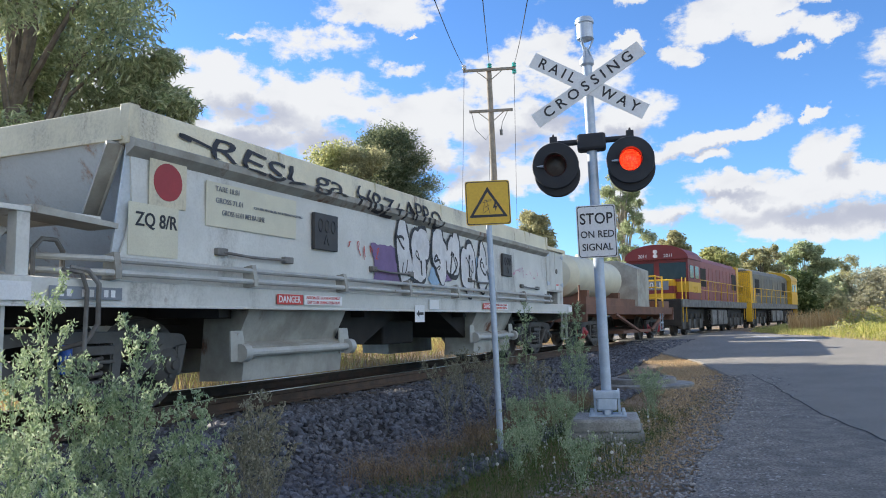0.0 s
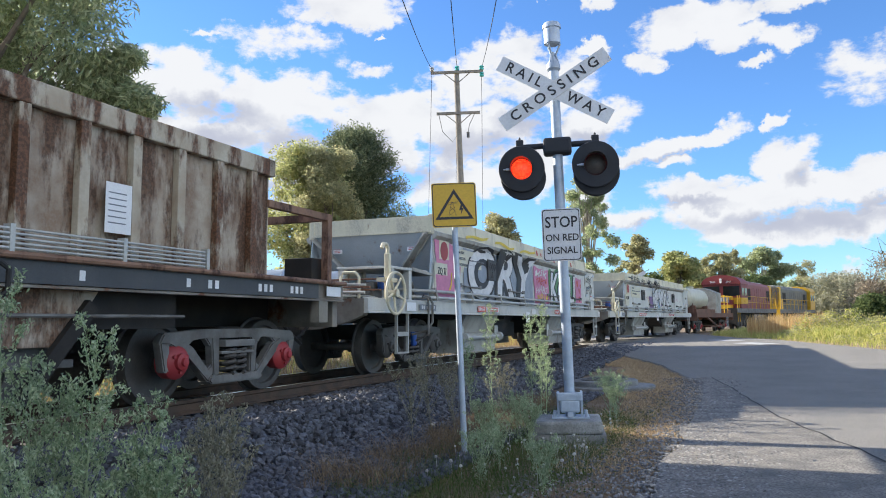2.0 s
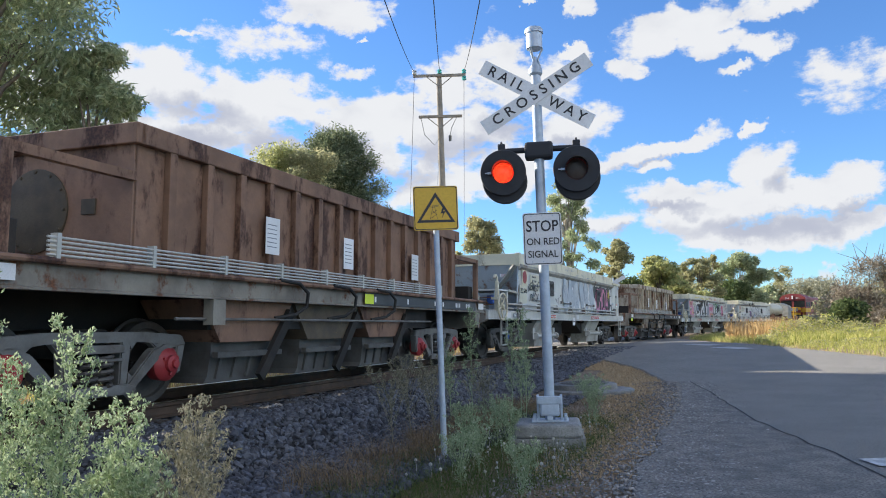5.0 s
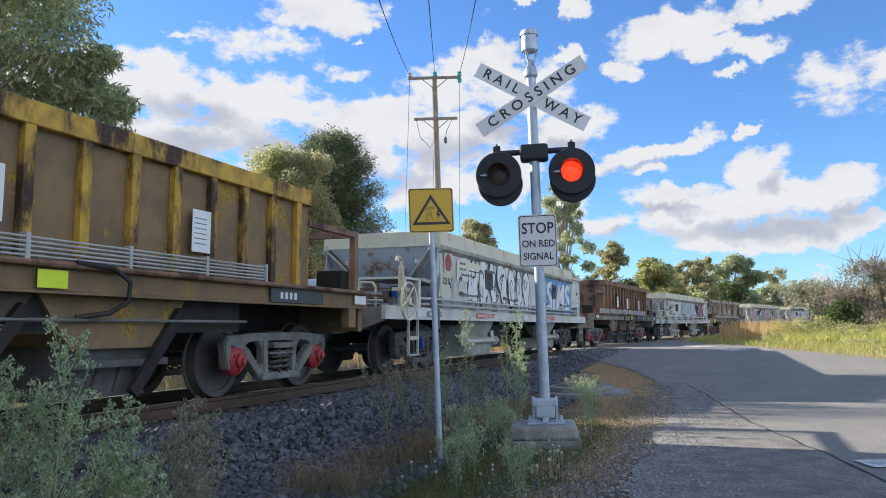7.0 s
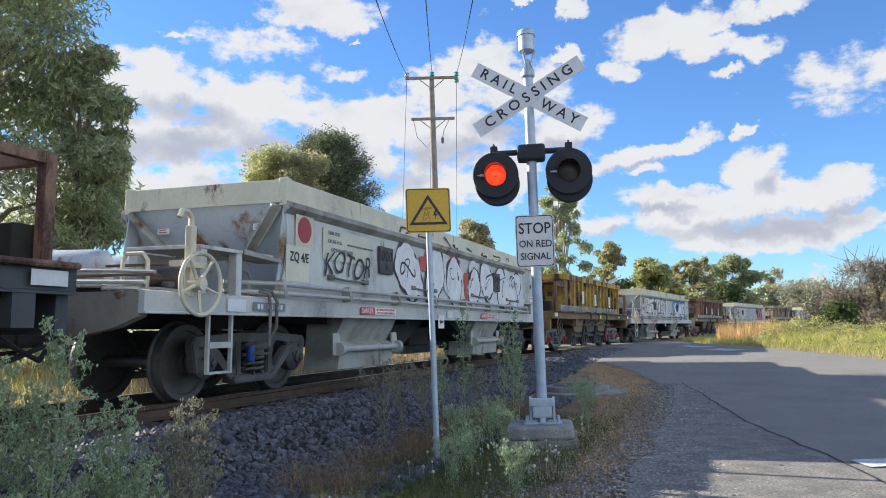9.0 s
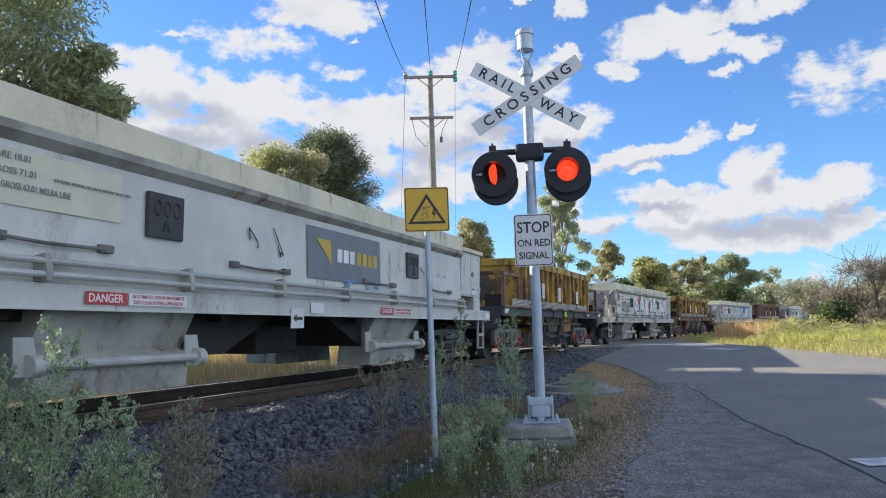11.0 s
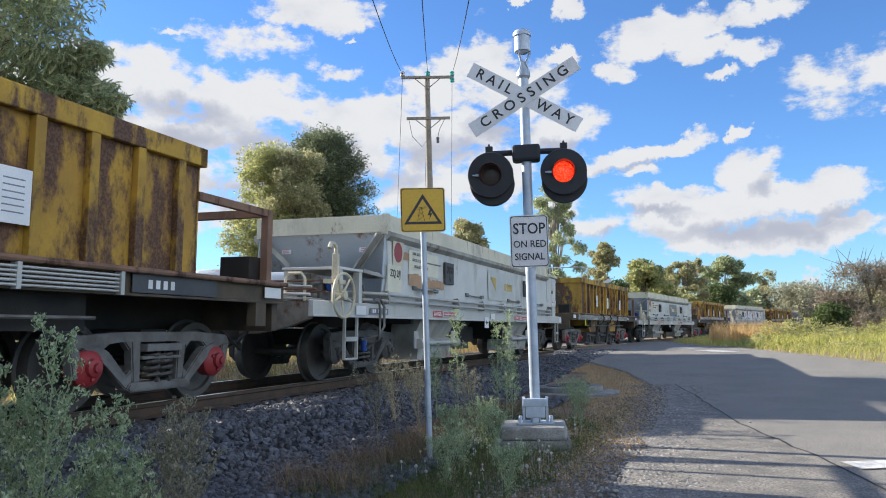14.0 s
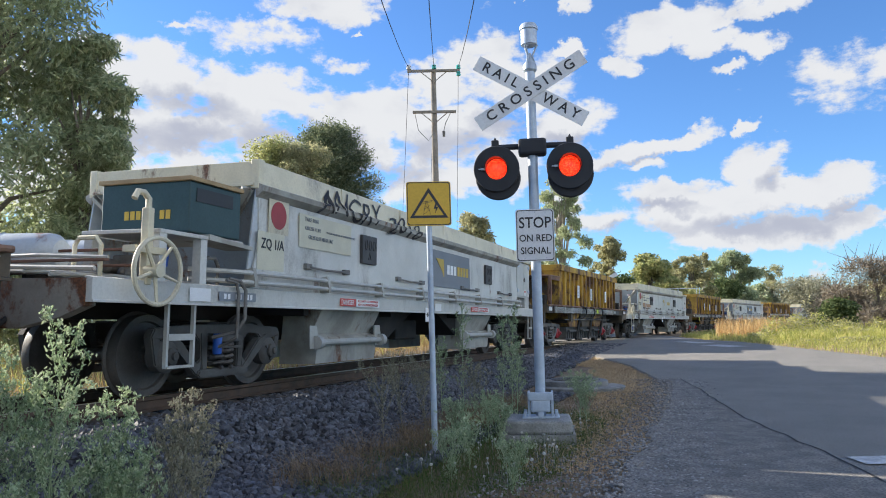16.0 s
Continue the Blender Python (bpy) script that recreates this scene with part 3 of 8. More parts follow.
le, re = edge(LEFT, 260), edge(RIGHT, 260)
strip("road", le, re, 24, 0.035, asphalt, "worn grey asphalt road over the level crossing", "road", wobble=0.10, thick=0.04)
seam = edge([(0.2, -30), (1.6, 3.5), (0.93, 7.2), (0.33, 9.8), (-0.2, 13.5), (-0.6, 15.5)], 180)
seam[:, 0] += np.array([noise.noise((p[1] * 2.2, 0, 3)) * 0.05 + noise.noise((p[1] * 9, 1, 3)) * 0.02 for p in seam])
strip("road_shoulder", edge([(-0.55, -30), (-0.62, 3), (-0.62, 7), (-0.6, 11), (-0.72, 14.5), (-0.85, 15.6)], 180), seam, 6, 0.040, shoulder_seal, "coarse dark stony seal along the road's edge", "road", wobble=0.12)
strip("road_crack", seam - np.array([0.012, 0]), seam + np.array([0.012, 0]), 2, 0.044, crack_tar, "thin black crack along the seal", "crack")
strip("stop_line", edge([(1.12, 6.85), (4.3, 8.15)], 12), edge([(1.02, 7.17), (4.2, 8.47)], 12), 3, 0.046, line_paint, "faded white stop line on the asphalt", "road marking")
for a, b in (((-1.3, 27.5), (-0.4, 26.3)), ((-0.3, 25.2), (0.5, 24.2))):
    strip("worn_marking", edge([a, (b[0], b[1])], 6), edge([(a[0] + 0.55, a[1] + 0.3), (b[0] + 0.55, b[1] + 0.3)], 6), 3, 0.046, line_paint, "worn white patch of paint on the road", "road marking")

# ---- rails, sleepers, ballast ----
RAIL = [(-0.035, 0), (0.035, 0), (0.035, -0.035), (0.012, -0.05), (0.012, -0.12), (0.065, -0.14), (0.065, -0.15), (-0.065, -0.15), (-0.065, -0.14), (-0.012, -0.12), (-0.012, -0.05), (-0.035, -0.035)]
for o in (-0.57, 0.57):
    bm, top, prev = bmesh.new(), bmesh.new(), None
    for s in np.arange(-45, 150, 1.5):
        r = [bm.verts.new(off(s, o + u, v - 0.002)) for u, v in RAIL]
        q = [top.verts.new(off(s, o + u, 0.001)) for u in (-0.03, 0.03)]
        if prev:
            for i in range(12):
                bm.faces.new((prev[0][i], prev[0][(i + 1) % 12], r[(i + 1) % 12], r[i]))
            top.faces.new((prev[1][0], prev[1][1], q[1], q[0]))
        prev = (r, q)
    rail = part("rail", bm, rail_rust)
    tagged(rail, "rusty steel rail with a bright worn head", "rail", kind="structure")
    part("running_head", top, tread_steel, rail, "bright worn running surface")
bm = bmesh.new()
box(bm, -1.05, 1.05, -0.11, 0.11, -0.27, -0.155, 0.0)
sleeper_mesh = mesh_of("sleeper", bm, sleeper_wood)
bed = tagged(new("sleepers"), "weathered timber sleepers under the rails", "sleeper", kind="structure")
for i, s in enumerate(np.arange(-6, 60, 0.68)):
    if 26 < s < 44:
        continue
    x, y, z, th = track(s)
    part("sleeper", sleeper_mesh, None, bed, "", pose(x, y, z, 0, CANT, -math.degrees(th)))

# the bed under the loose stones, near-black to paint the shade in their gaps
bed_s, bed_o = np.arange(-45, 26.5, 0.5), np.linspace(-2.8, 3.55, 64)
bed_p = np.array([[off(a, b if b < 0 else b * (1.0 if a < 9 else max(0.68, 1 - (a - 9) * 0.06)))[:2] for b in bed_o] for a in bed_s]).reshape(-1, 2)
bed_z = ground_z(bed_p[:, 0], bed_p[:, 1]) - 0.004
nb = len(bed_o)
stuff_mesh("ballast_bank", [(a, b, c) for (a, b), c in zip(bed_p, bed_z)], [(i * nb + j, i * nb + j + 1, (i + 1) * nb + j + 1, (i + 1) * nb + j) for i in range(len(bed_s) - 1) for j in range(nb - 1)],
           ballast_gap_shade, "stone bank under the track, near-black for the shade between stones", "ballast", "structure")

# loose ballast stones on the near shoulder
rng = np.random.default_rng(5)
bm = bmesh.new()
bmesh.ops.create_icosphere(bm, subdivisions=1, radius=1.0)
ico = np.array([v.co for v in bm.verts])
ico_f = np.array([[v.index for v in f.verts] for f in bm.faces])
bm.free()


def stones(name, n, s_span, o_span, size, label, lift=0.0):
    s = s_span[0] + (s_span[1] - s_span[0]) * rng.random(n) ** 1.2
    o = rng.uniform(*o_span, n)
    pts = np.array([off(a, b) for a, b in zip(s, o)])
    z = ground_z(pts[:, 0], pts[:, 1])
    verts, faces = [], []
    for i in range(n):
        shape = ico * (1 + rng.uniform(-0.4, 0.35, (12 if len(ico) == 12 else len(ico), 1)))
        shape = shape * size * rng.uniform(0.6, 1.35) * rng.uniform((0.7, 0.6, 0.5), (1.35, 1.0, 0.9))
        q = np.array(Euler(rng.uniform(-0.9, 0.9, 3) * (1, 1, 3.4)).to_matrix())
        shape = shape @ q.T + (pts[i, 0], pts[i, 1], z[i] + size * 0.30 + lift)
        faces.append(ico_f + len(verts) * len(ico))
        verts.append(shape)
    return stuff_mesh(name, np.concatenate(verts).tolist(), np.concatenate(faces).tolist(), stone, label, "ballast")


stones("ballast", 24000, (1.2, 13.0), (0.70, 3.75), 0.036, "dark angular blue-grey ballast stones beside the rail")
stones("far_ballast", 9000, (12, 27), (0.72, 2.75), 0.042, "dark ballast stones further along the track")
stones("track_ballast", 5000, (1, 22), (-2.3, 0.5), 0.036, "dark ballast stones between the rails")


def gravel(name, pts, size, label):
    """Small loose stones lying at each point of (x, y)."""
    verts, faces = [], []
    z = ground_z(pts[:, 0], pts[:, 1])
    for i, p in enumerate(pts):
        shape = ico * (1 + rng.uniform(-0.35, 0.3, (len(ico), 1))) * size * rng.uniform(0.4, 1.4) * rng.uniform((0.8, 0.7, 0.5), (1.3, 1.0, 0.8))
        a = rng.uniform(0, 6.3)
        turn = np.array([[math.cos(a), -math.sin(a), 0], [math.sin(a), math.cos(a), 0], [0, 0, 1]])
        faces.append(ico_f + i * len(ico))
        verts.append(shape @ turn.T + (p[0], p[1], z[i] + 0.034 + size * 0.2))
    return stuff_mesh(name, np.concatenate(verts).tolist(), np.concatenate(faces).tolist(), gravel_stone, label, "gravel")


gy_ = 4.0 + 11.5 * rng.random(9000) ** 1.3
gx_ = np.interp(gy_, le[:, 1], le[:, 0]) + rng.normal(size=9000) * 0.28 + 0.05
gravel("edge_gravel", np.stack([gx_, gy_], 1), 0.013, "loose grey gravel along the ragged edge of the road")
gy_ = 3.6 + 9.5 * rng.random(7000) ** 1.2
gx_ = -1.65 + rng.random(7000) * 1.2
keep_ = rng.random(7000) < np.clip((8.5 - gy_) / 4, 0.12, 0.6)
gx_, gy_ = gx_[keep_], gy_[keep_]
gravel("verge_gravel", np.stack([gx_, gy_], 1), 0.010, "fine grey gravel in the dry verge")

# ---- the level crossing signal ----
SX, SY = -1.70, 7.84
SZ = 0.0
CORES, core_home = [], {}


def crossing_signal():
    turn = 12.0
    sig = empty("crossing_signal", "galvanised railway crossing signal with red lamps and crossbuck on concrete", "crossing signal", m=pose(SX, SY, SZ, 0, 0, turn))
    bm = bmesh.new()
    prism(bm, [(-0.40, -0.35), (0.34, -0.35), (0.34, 0.36), (-0.40, 0.36)], -0.06, 0.10, "z")
    box(bm, -0.37, 0.31, -0.32, 0.33, 0.10, 0.235, 0.03)
    part("plinth", bm, concrete, sig, "rough cast concrete block")
    bm = bmesh.new()
    lathe(bm, [(0.053, 0.23), (0.053, 4.0)], 20)
    part("post", bm, galvanised, sig)
    bm = bmesh.new()
    box(bm, -0.19, 0.19, -0.13, 0.13, 0.235, 0.255, 0.006)
    for x in (-0.12, 0.12):
        prism(bm, [(-0.10, 0.255), (0.10, 0.255), (0.10, 0.50), (-0.10, 0.50)], x - 0.012, x + 0.012, "x")
    for x in (-0.16, 0.16):
        for y in (-0.11, 0.11):
            lathe(bm, [(0.018, 0.255), (0.018, 0.30)], 6, pose(x, y, 0))
    part("base_bracket", bm, galvanised, sig)
    bm = bmesh.new()
    box(bm, -0.125, 0.125, -0.16, -0.10, 0.42, 0.50, 0.008)
    box(bm, -0.10, 0.10, -0.155, -0.125, 0.30, 0.43, 0.02)
    for x in (-0.07, 0.07):
        lathe(bm, [(0.016, 0), (0.016, 0.03)], 6, pose(x, -0.15, 0.465, 90))
    box(bm, -0.03, 0.03, -0.15, -0.12, 0.255, 0.31, 0.006)
    part("shear_clamp", bm, galvanised, sig)
    # bell
    bm = bmesh.new()
    lathe(bm, [(0.06, 3.93), (0.075, 3.95), (0.075, 4.0), (0.035, 4.06), (0.02, 4.10), (0.02, 4.14)], 20)
    for a in (0, 120, 240):
        tube(bm, [(0.055 * math.cos(radians(a)), 0.055 * math.sin(radians(a)), 4.02), (0.03 * math.cos(radians(a)), 0.03 * math.sin(radians(a)), 4.11), (0.085 * math.cos(radians(a)), 0.085 * math.sin(radians(a)), 4.23)], 0.012, 6)
    part("bell_bracket", bm, galvanised, sig)
    bm = bmesh.new()
    lathe(bm, [(0.06, 4.22), (0.088, 4.235), (0.088, 4.40), (0.10, 4.405), (0.10, 4.44), (0.085, 4.465), (0.0, 4.47)], 24)
    part("bell", bm, galvanised, sig, "grey cylindrical warning bell")
    # crossbuck
    for name, tilt, y, words, shift in (("crossbuck_arm", -31, -0.075, ("RAIL", "WAY"), 0.36), ("crossbuck_arm", 31, -0.085, ("CROSSING",), 0)):
        m = pose(0, y, 3.70, 0, -tilt, 0)
        bm = bmesh.new()
        box(bm, -0.67, 0.67, -0.004, 0.004, -0.085, 0.085, 0.002)
        arm = part(name, bm, sign_white, sig, "white reflective board", m)
        face = pose(0, -0.006, 0, 90)
        if len(words) == 2:
            lettering("R A I L", 0.155, pose(-0.37, -0.006, 0, 90), sign_black, arm, wide=0.98)
            lettering("W A Y", 0.155, pose(0.37, -0.006, 0, 90), sign_black, arm, wide=0.98)
        else:
            lettering("C R O S S I N G", 0.155, face, sign_black, arm, wide=1.05)
    # lamps
    bm = bmesh.new()
    box(bm, -0.15, 0.15, -0.10, 0.08, 3.00, 3.18, 0.03)
    part("junction_box", bm, lamp_black, sig)
    bm = bmesh.new()
    tube(bm, [(-0.42, 0.0, 3.11), (0.42, 0.0, 3.11)], 0.032, 10)
    for x in (-0.40, 0.40):
        box(bm, x - 0.04, x + 0.04, -0.03, 0.03, 3.07, 3.19, 0.01)
        lathe(bm, [(0.015, 3.19), (0.012, 3.21), (0.0, 3.225)], 8, pose(x, 0, 0))
    part("cross_arm", bm, lamp_black, sig)
    for x, lit in ((-0.385, False), (0.385, True)):
        m = pose(x, -0.13, 2.85, 96, 0, 0)
        bm = bmesh.new()
        lathe(bm, [(0.238, -0.03), (0.244, -0.02), (0.244, 0.008), (0.238, 0.02), (0.118, 0.02), (0.112, 0.0)], 48, caps=False)
        shield = part("lamp_shield", bm, lamp_black, sig, "round black target plate", m)
        # the lamp for the other side, back to back and a little lower
        bm = bmesh.new()
        lathe(bm, [(0.0, -0.20), (0.232, -0.20), (0.240, -0.19), (0.240, -0.05), (0.232, -0.035), (0.0, -0.035)], 48, pose(0.01, -0.085, 0))
        lathe(bm, [(0.0, -0.06), (0.125, -0.06), (0.125, -0.03), (0.0, -0.03)], 24)
        part("rear_housing", bm, lamp_black, shield)
        bm = bmesh.new()
        n, rows = 28, []
        for k in range(n + 1):
            a = radians(-20 + 220 * k / n)
            deep = 0.15 * max(0.15, math.sin(radians(180 * k / n)) ** 0.7)
            rows.append([bm.verts.new((r * math.cos(a), r * math.sin(a), z)) for r, z in ((0.120, 0.0), (0.122, 0.02 + deep), (0.116, 0.02 + deep), (0.113, 0.0))])
        for a, b in zip(rows, rows[1:]):
            for j in range(4):
                bm.faces.new((a[j], a[(j + 1) % 4], b[(j + 1) % 4], b[j])).smooth = j in (0, 2)
        part("visor", bm, visor_black, shield)
        # the lamp's core: a bright face and a dark face back to back
        bm = bmesh.new()
        lathe(bm, [(0.0, -0.022), (0.07, -0.016), (0.109, -0.003), (0.109, 0.003), (0.07, 0.016), (0.0, 0.022)], 28)
        bm.normal_update()
        for f in bm.faces:
            f.material_index = 0 if f.calc_center_median().z > 0 else 1
        core = part("lamp_core", bm, red_on, shield, "red lens of the flashing lamp", pose(0, 0, -0.02))
        core.data.materials.append(lens_dark)
        CORES.append((core, lit))
        core_home[core.name] = pose(0, 0, -0.02)
        bm = bmesh.new()
        box(bm, -0.165, -0.115, -0.012, 0.012, 0.015, 0.04, 0.004)
        box(bm, -0.19, -0.165, -0.006, 0.006, 0.02, 0.045)
        part("latch", bm, galvanised, shield)
    # the stop sign
    bm = bmesh.new()
    outline = []
    for cx, cz, a0 in ((0.185, 0.26, 0), (-0.185, 0.26, 90), (-0.185, -0.26, 180), (0.185, -0.26, 270)):
        outline += [(cx + 0.03 * math.cos(radians(a0 + k * 18)), cz + 0.03 * math.sin(radians(a0 + k * 18))) for k in range(6)]
    prism(bm, outline, -0.004, 0.004, "y")
    m = pose(0.0, -0.075, 2.132, 0, 0, 2) @ Matrix.Diagonal((0.94, 1, 0.955, 1))
    plate = part("stop_sign", bm, sign_white, sig, "white sign with black letters", m)
    bm = bmesh.new()
    inner = [(u * 0.955, v * 0.97) for u, v in outline]
    core = [(u * 0.915, v * 0.94) for u, v in outline]
    n = len(outline)
    va, vb = [bm.verts.new((u, -0.0055, v)) for u, v in inner], [bm.verts.new((u, -0.0055, v)) for u, v in core]
    for i in range(n):
        bm.faces.new((va[i], va[(i + 1) % n], vb[(i + 1) % n], vb[i]))
    part("border", bm, sign_black, plate)
    lettering("STOP", 0.172, pose(0, -0.006, 0.135, 90), sign_black, plate, wide=0.88)
    lettering("ON RED", 0.108, pose(0.005, -0.006, -0.035, 90), sign_black, plate, wide=0.92)
    lettering("SIGNAL", 0.108, pose(0.0, -0.006, -0.175, 90), sign_black, plate, wide=0.92)
    for x in (-0.12, 0.0, 0.12):
        for z in (-0.255, 0.255):
            part("rivet", lathe(bmesh.new(), [(0.006, 0), (0.006, 0.003)], 6, pose(x, -0.004, z, 90)), galvanised, plate)
    for z in (1.98, 2.28):
        part("sign_strap", ring(bmesh.new(), 0.056, 0.008, pose(0, 0, z), 16, 6), galvanised, sig)
    return sig


def warning_sign():
    sign = empty("warning_sign", "yellow overhead power line warning sign on a grey post", "warning sign", m=pose(-2.48, 6.75, gz(-2.48, 6.75), 0, -0.5, 24))
    bm = bmesh.new()
    lathe(bm, [(0.028, -0.05), (0.028, 2.575)], 14)
    part("post", bm, galvanised, sign)
    bm = bmesh.new()
    outline = []
    for cx, cz, a0 in ((0.19, 0.19, 0), (-0.19, 0.19, 90), (-0.19, -0.19, 180), (0.19, -0.19, 270)):
        outline += [(cx + 0.025 * math.cos(radians(a0 + k * 18)), cz + 0.025 * math.sin(radians(a0 + k * 18))) for k in range(6)]
    prism(bm, outline, -0.003, 0.003, "y")
    plate = part("sign_plate", bm, sign_yellow, sign, "yellow square plate", pose(0, -0.035, 2.372, 0, 0, 0))
    bm = bmesh.new()
    n = len(outline)
    va, vb = [bm.verts.new((u * 0.97, -0.0045, v * 0.97)) for u, v in outline], [bm.verts.new((u * 0.935, -0.0045, v * 0.935)) for u, v in outline]
    for i in range(n):
        bm.faces.new((va[i], va[(i + 1) % n], vb[(i + 1) % n], vb[i]))
    part("border", bm, sign_black, plate)
    bm = bmesh.new()
    big = [(0, 0.155), (-0.185, -0.14), (0.185, -0.14)]
    small = [(0, 0.105), (-0.142, -0.115), (0.142, -0.115)]
    va, vb = [bm.verts.new((u, -0.0045, v)) for u, v in big], [bm.verts.new((u, -0.0045, v)) for u, v in small]
    for i in range(3):
        bm.faces.new((va[i], va[(i + 1) % 3], vb[(i + 1) % 3], vb[i]))
    part("triangle", bm, sign_black, plate)
    bm = bmesh.new()
    for a, b in (((-0.055, -0.11), (-0.025, 0.03)), ((0.015, -0.11), (-0.015, 0.03)), ((-0.06, 0.0), (0.03, 0.02)), ((-0.05, -0.06), (0.01, -0.02)), ((0.005, -0.06), (-0.035, -0.02)), ((-0.05, -0.1), (0.01, -0.06)), ((-0.075, 0.015), (0.04, 0.03))):
        tube(bm, [(a[0], -0.004, a[1]), (b[0], -0.004, b[1])], 0.0022, 4)
    part("pylon_symbol", bm, sign_black, plate)
    bm = bmesh.new()
    prism(bm, [(0.07, 0.02), (0.045, -0.055), (0.068, -0.05), (0.058, -0.10), (0.092, -0.03), (0.07, -0.035), (0.09, 0.02)], -0.006, -0.004, "y")
    part("bolt_symbol", bm, sign_black, plate)
    for z in (-0.115, 0.115):
        bm = bmesh.new()
        box(bm, -0.18, 0.18, 0.003, 0.02, z - 0.015, z + 0.015)
        part("back_rail", bm, galvanised, plate)
    return sign


def pit_cover():
    cx, cy = -2.36, 13.9
    pit = empty("pit_cover", "round concrete pit ring with a grey steel cover", "pit cover", m=pose(cx, cy, gz(cx, cy) + 0.0, 0, 0, 0) @ Matrix.Diagonal((0.78, 0.72, 0.85, 1)))
    bm = bmesh.new()
    lathe(bm, [(1.0, -0.05), (1.02, 0.05), (0.98, 0.07), (0.6, 0.075), (0.0, 0.075)], 48, pose(0.12, 0, 0))
    part("apron", bm, concrete, pit)
    bm = bmesh.new()
    lathe(bm, [(0.76, 0.05), (0.75, 0.17), (0.71, 0.19), (0.57, 0.19), (0.57, 0.17)], 48)
    part("ring", bm, concrete, pit)
    bm = bmesh.new()
    lathe(bm, [(0.55, 0.15), (0.55, 0.20), (0.50, 0.215), (0.46, 0.20), (0.0, 0.20)], 48)
    part("cover", bm, bogie_pale, pit)
    for k in range(8):
        bm = bmesh.new()
        half = math.sqrt(0.42 ** 2 - ((k - 3.5) * 0.1) ** 2)
        box(bm, -half, half, -0.012 + (k - 3.5) * 0.1, 0.012 + (k - 3.5) * 0.1, 0.199, 0.213)
        part("cover_rib", bm, bogie_pale, pit)
    return pit


def power_pole():
    d = 34.0
    base = Vector(EYE) + bearing(-19.75) * d
    z0 = gz(base.x, base.y)
    pole = empty("power_pole", "grey timber power pole with two crossarms and glass insulators", "power pole", m=pose(base.x, base.y, z0, 0, 0, 20))
    top = EYE[2] + 0.349 * d - z0
    bm = bmesh.new()
    tube(bm, [(0, 0, -0.3), (0, 0, top * 0.5), (-0.02, 0, top)], 0.19, 12, 0.125)
    part("pole", bm, pole_wood, pole)
    for z, half in ((top - 0.1, 1.22), (top - 2.05, 1.0)):
        bm = bmesh.new()
        box(bm, -half, half, -0.20, -0.10, z - 0.06, z + 0.06, 0.008)
        for x in (-0.6, 0.6):
            tube(bm, [(x, -0.16, z - 0.05), (0, -0.16, z - 0.55)], 0.02, 6)
        part("crossarm", bm, pole_wood, pole)
    for x in (-1.15, 0.02, 1.15):
        for dz in ((0.12, -0.2) if x > 1 else (0.14,)):
            bm = bmesh.new()
            lathe(bm, [(0.03, 0), (0.10, 0.02), (0.11, 0.08), (0.06, 0.11), (0.11, 0.15), (0.08, 0.20), (0.0, 0.22)], 14, pose(x, -0.15, top - 0.1 + dz - 0.06))
            part("insulator", bm, insulator_glass if x > -1 else white_plate, pole, "turquoise glass insulator" if x > -1 else "pale insulator")
    bm = bmesh.new()
    lathe(bm, [(0.06, 0), (0.07, 0.25), (0.0, 0.28)], 10, pose(0.42, -0.1, top - 3.2))
    tube(bm, [(0.42, -0.1, top - 2.95), (0.5, -0.15, top - 2.6), (0.75, -0.15, top - 2.1)], 0.015, 5)
    tube(bm, [(-0.9, -0.15, top - 2.1), (-0.75, -0.15, top - 2.9), (-0.3, -0.15, top - 3.4), (-0.1, -0.12, top - 3.1)], 0.015, 5)
    part("fuse", bm, bogie_pale, pole)
    # wires that pass overhead towards the eye, and others that run away beyond
    m = pole.matrix_basis
    for i, (x, az, el) in enumerate(((-1.15, -24.4, 27.5), (0.02, -20.1, 27.5), (1.15, -16.0, 27.5))):
        a = m @ Vector((x, -0.15, top + 0.08))
        b = Vector(EYE) + bearing(az, el) * 16
        b = a + (b - a) * 1.8
        bm = bmesh.new()
        tube(bm, [a.lerp(b, k / 24) - Vector((0, 0, 2.2 * (k / 24) * (1 - k / 24))) for k in range(25)], 0.012, 5)
        w = part("power_wire", bm, black_rubber)
        tagged(w, "thin black overhead power wire from the pole", "wire", "overhead wires")
        far = Vector(EYE) + bearing(-22.8 + 2.2 * i, 1.0) * 95
        bm = bmesh.new()
        tube(bm, [a.lerp(far, k / 16) - Vector((0, 0, 3.0 * (k / 16) * (1 - k / 16))) for k in range(17)], 0.014, 4)
        w = part("power_wire", bm, black_rubber)
        tagged(w, "thin grey overhead wire running on beyond the pole", "wire", "overhead wires")
    return pole


def far_crossbuck():
    at = Vector(EYE) + bearing(-7.15) * 50
    s = empty("far_crossbuck", "white crossbuck seen from behind beyond the track", "crossing sign", m=pose(at.x, at.y, gz(at.x, at.y), 0, 0, 10))
    bm = bmesh.new()
    lathe(bm, [(0.05, 0), (0.05, 3.8)], 10)
    part("post", bm, galvanised, s)
    for tilt in (-28, 28):
        bm = bmesh.new()
        box(bm, -0.85, 0.85, -0.01, 0.01, -0.12, 0.12)
        part("crossbuck_arm", bm, sign_white, s, "", pose(0, -0.06 if tilt > 0 else -0.085, 3.5, 0, tilt, 0))
    return s


crossing_signal()
warning_sign()
pit_cover()
power_pole()
far_crossbuck()

# ---- the train; every vehicle's own space: x right, y forward, z above the rails ----
LQ, LZ, LF, LL = 17.29, 12.43, 12.4, 16.4
WHEELS = []


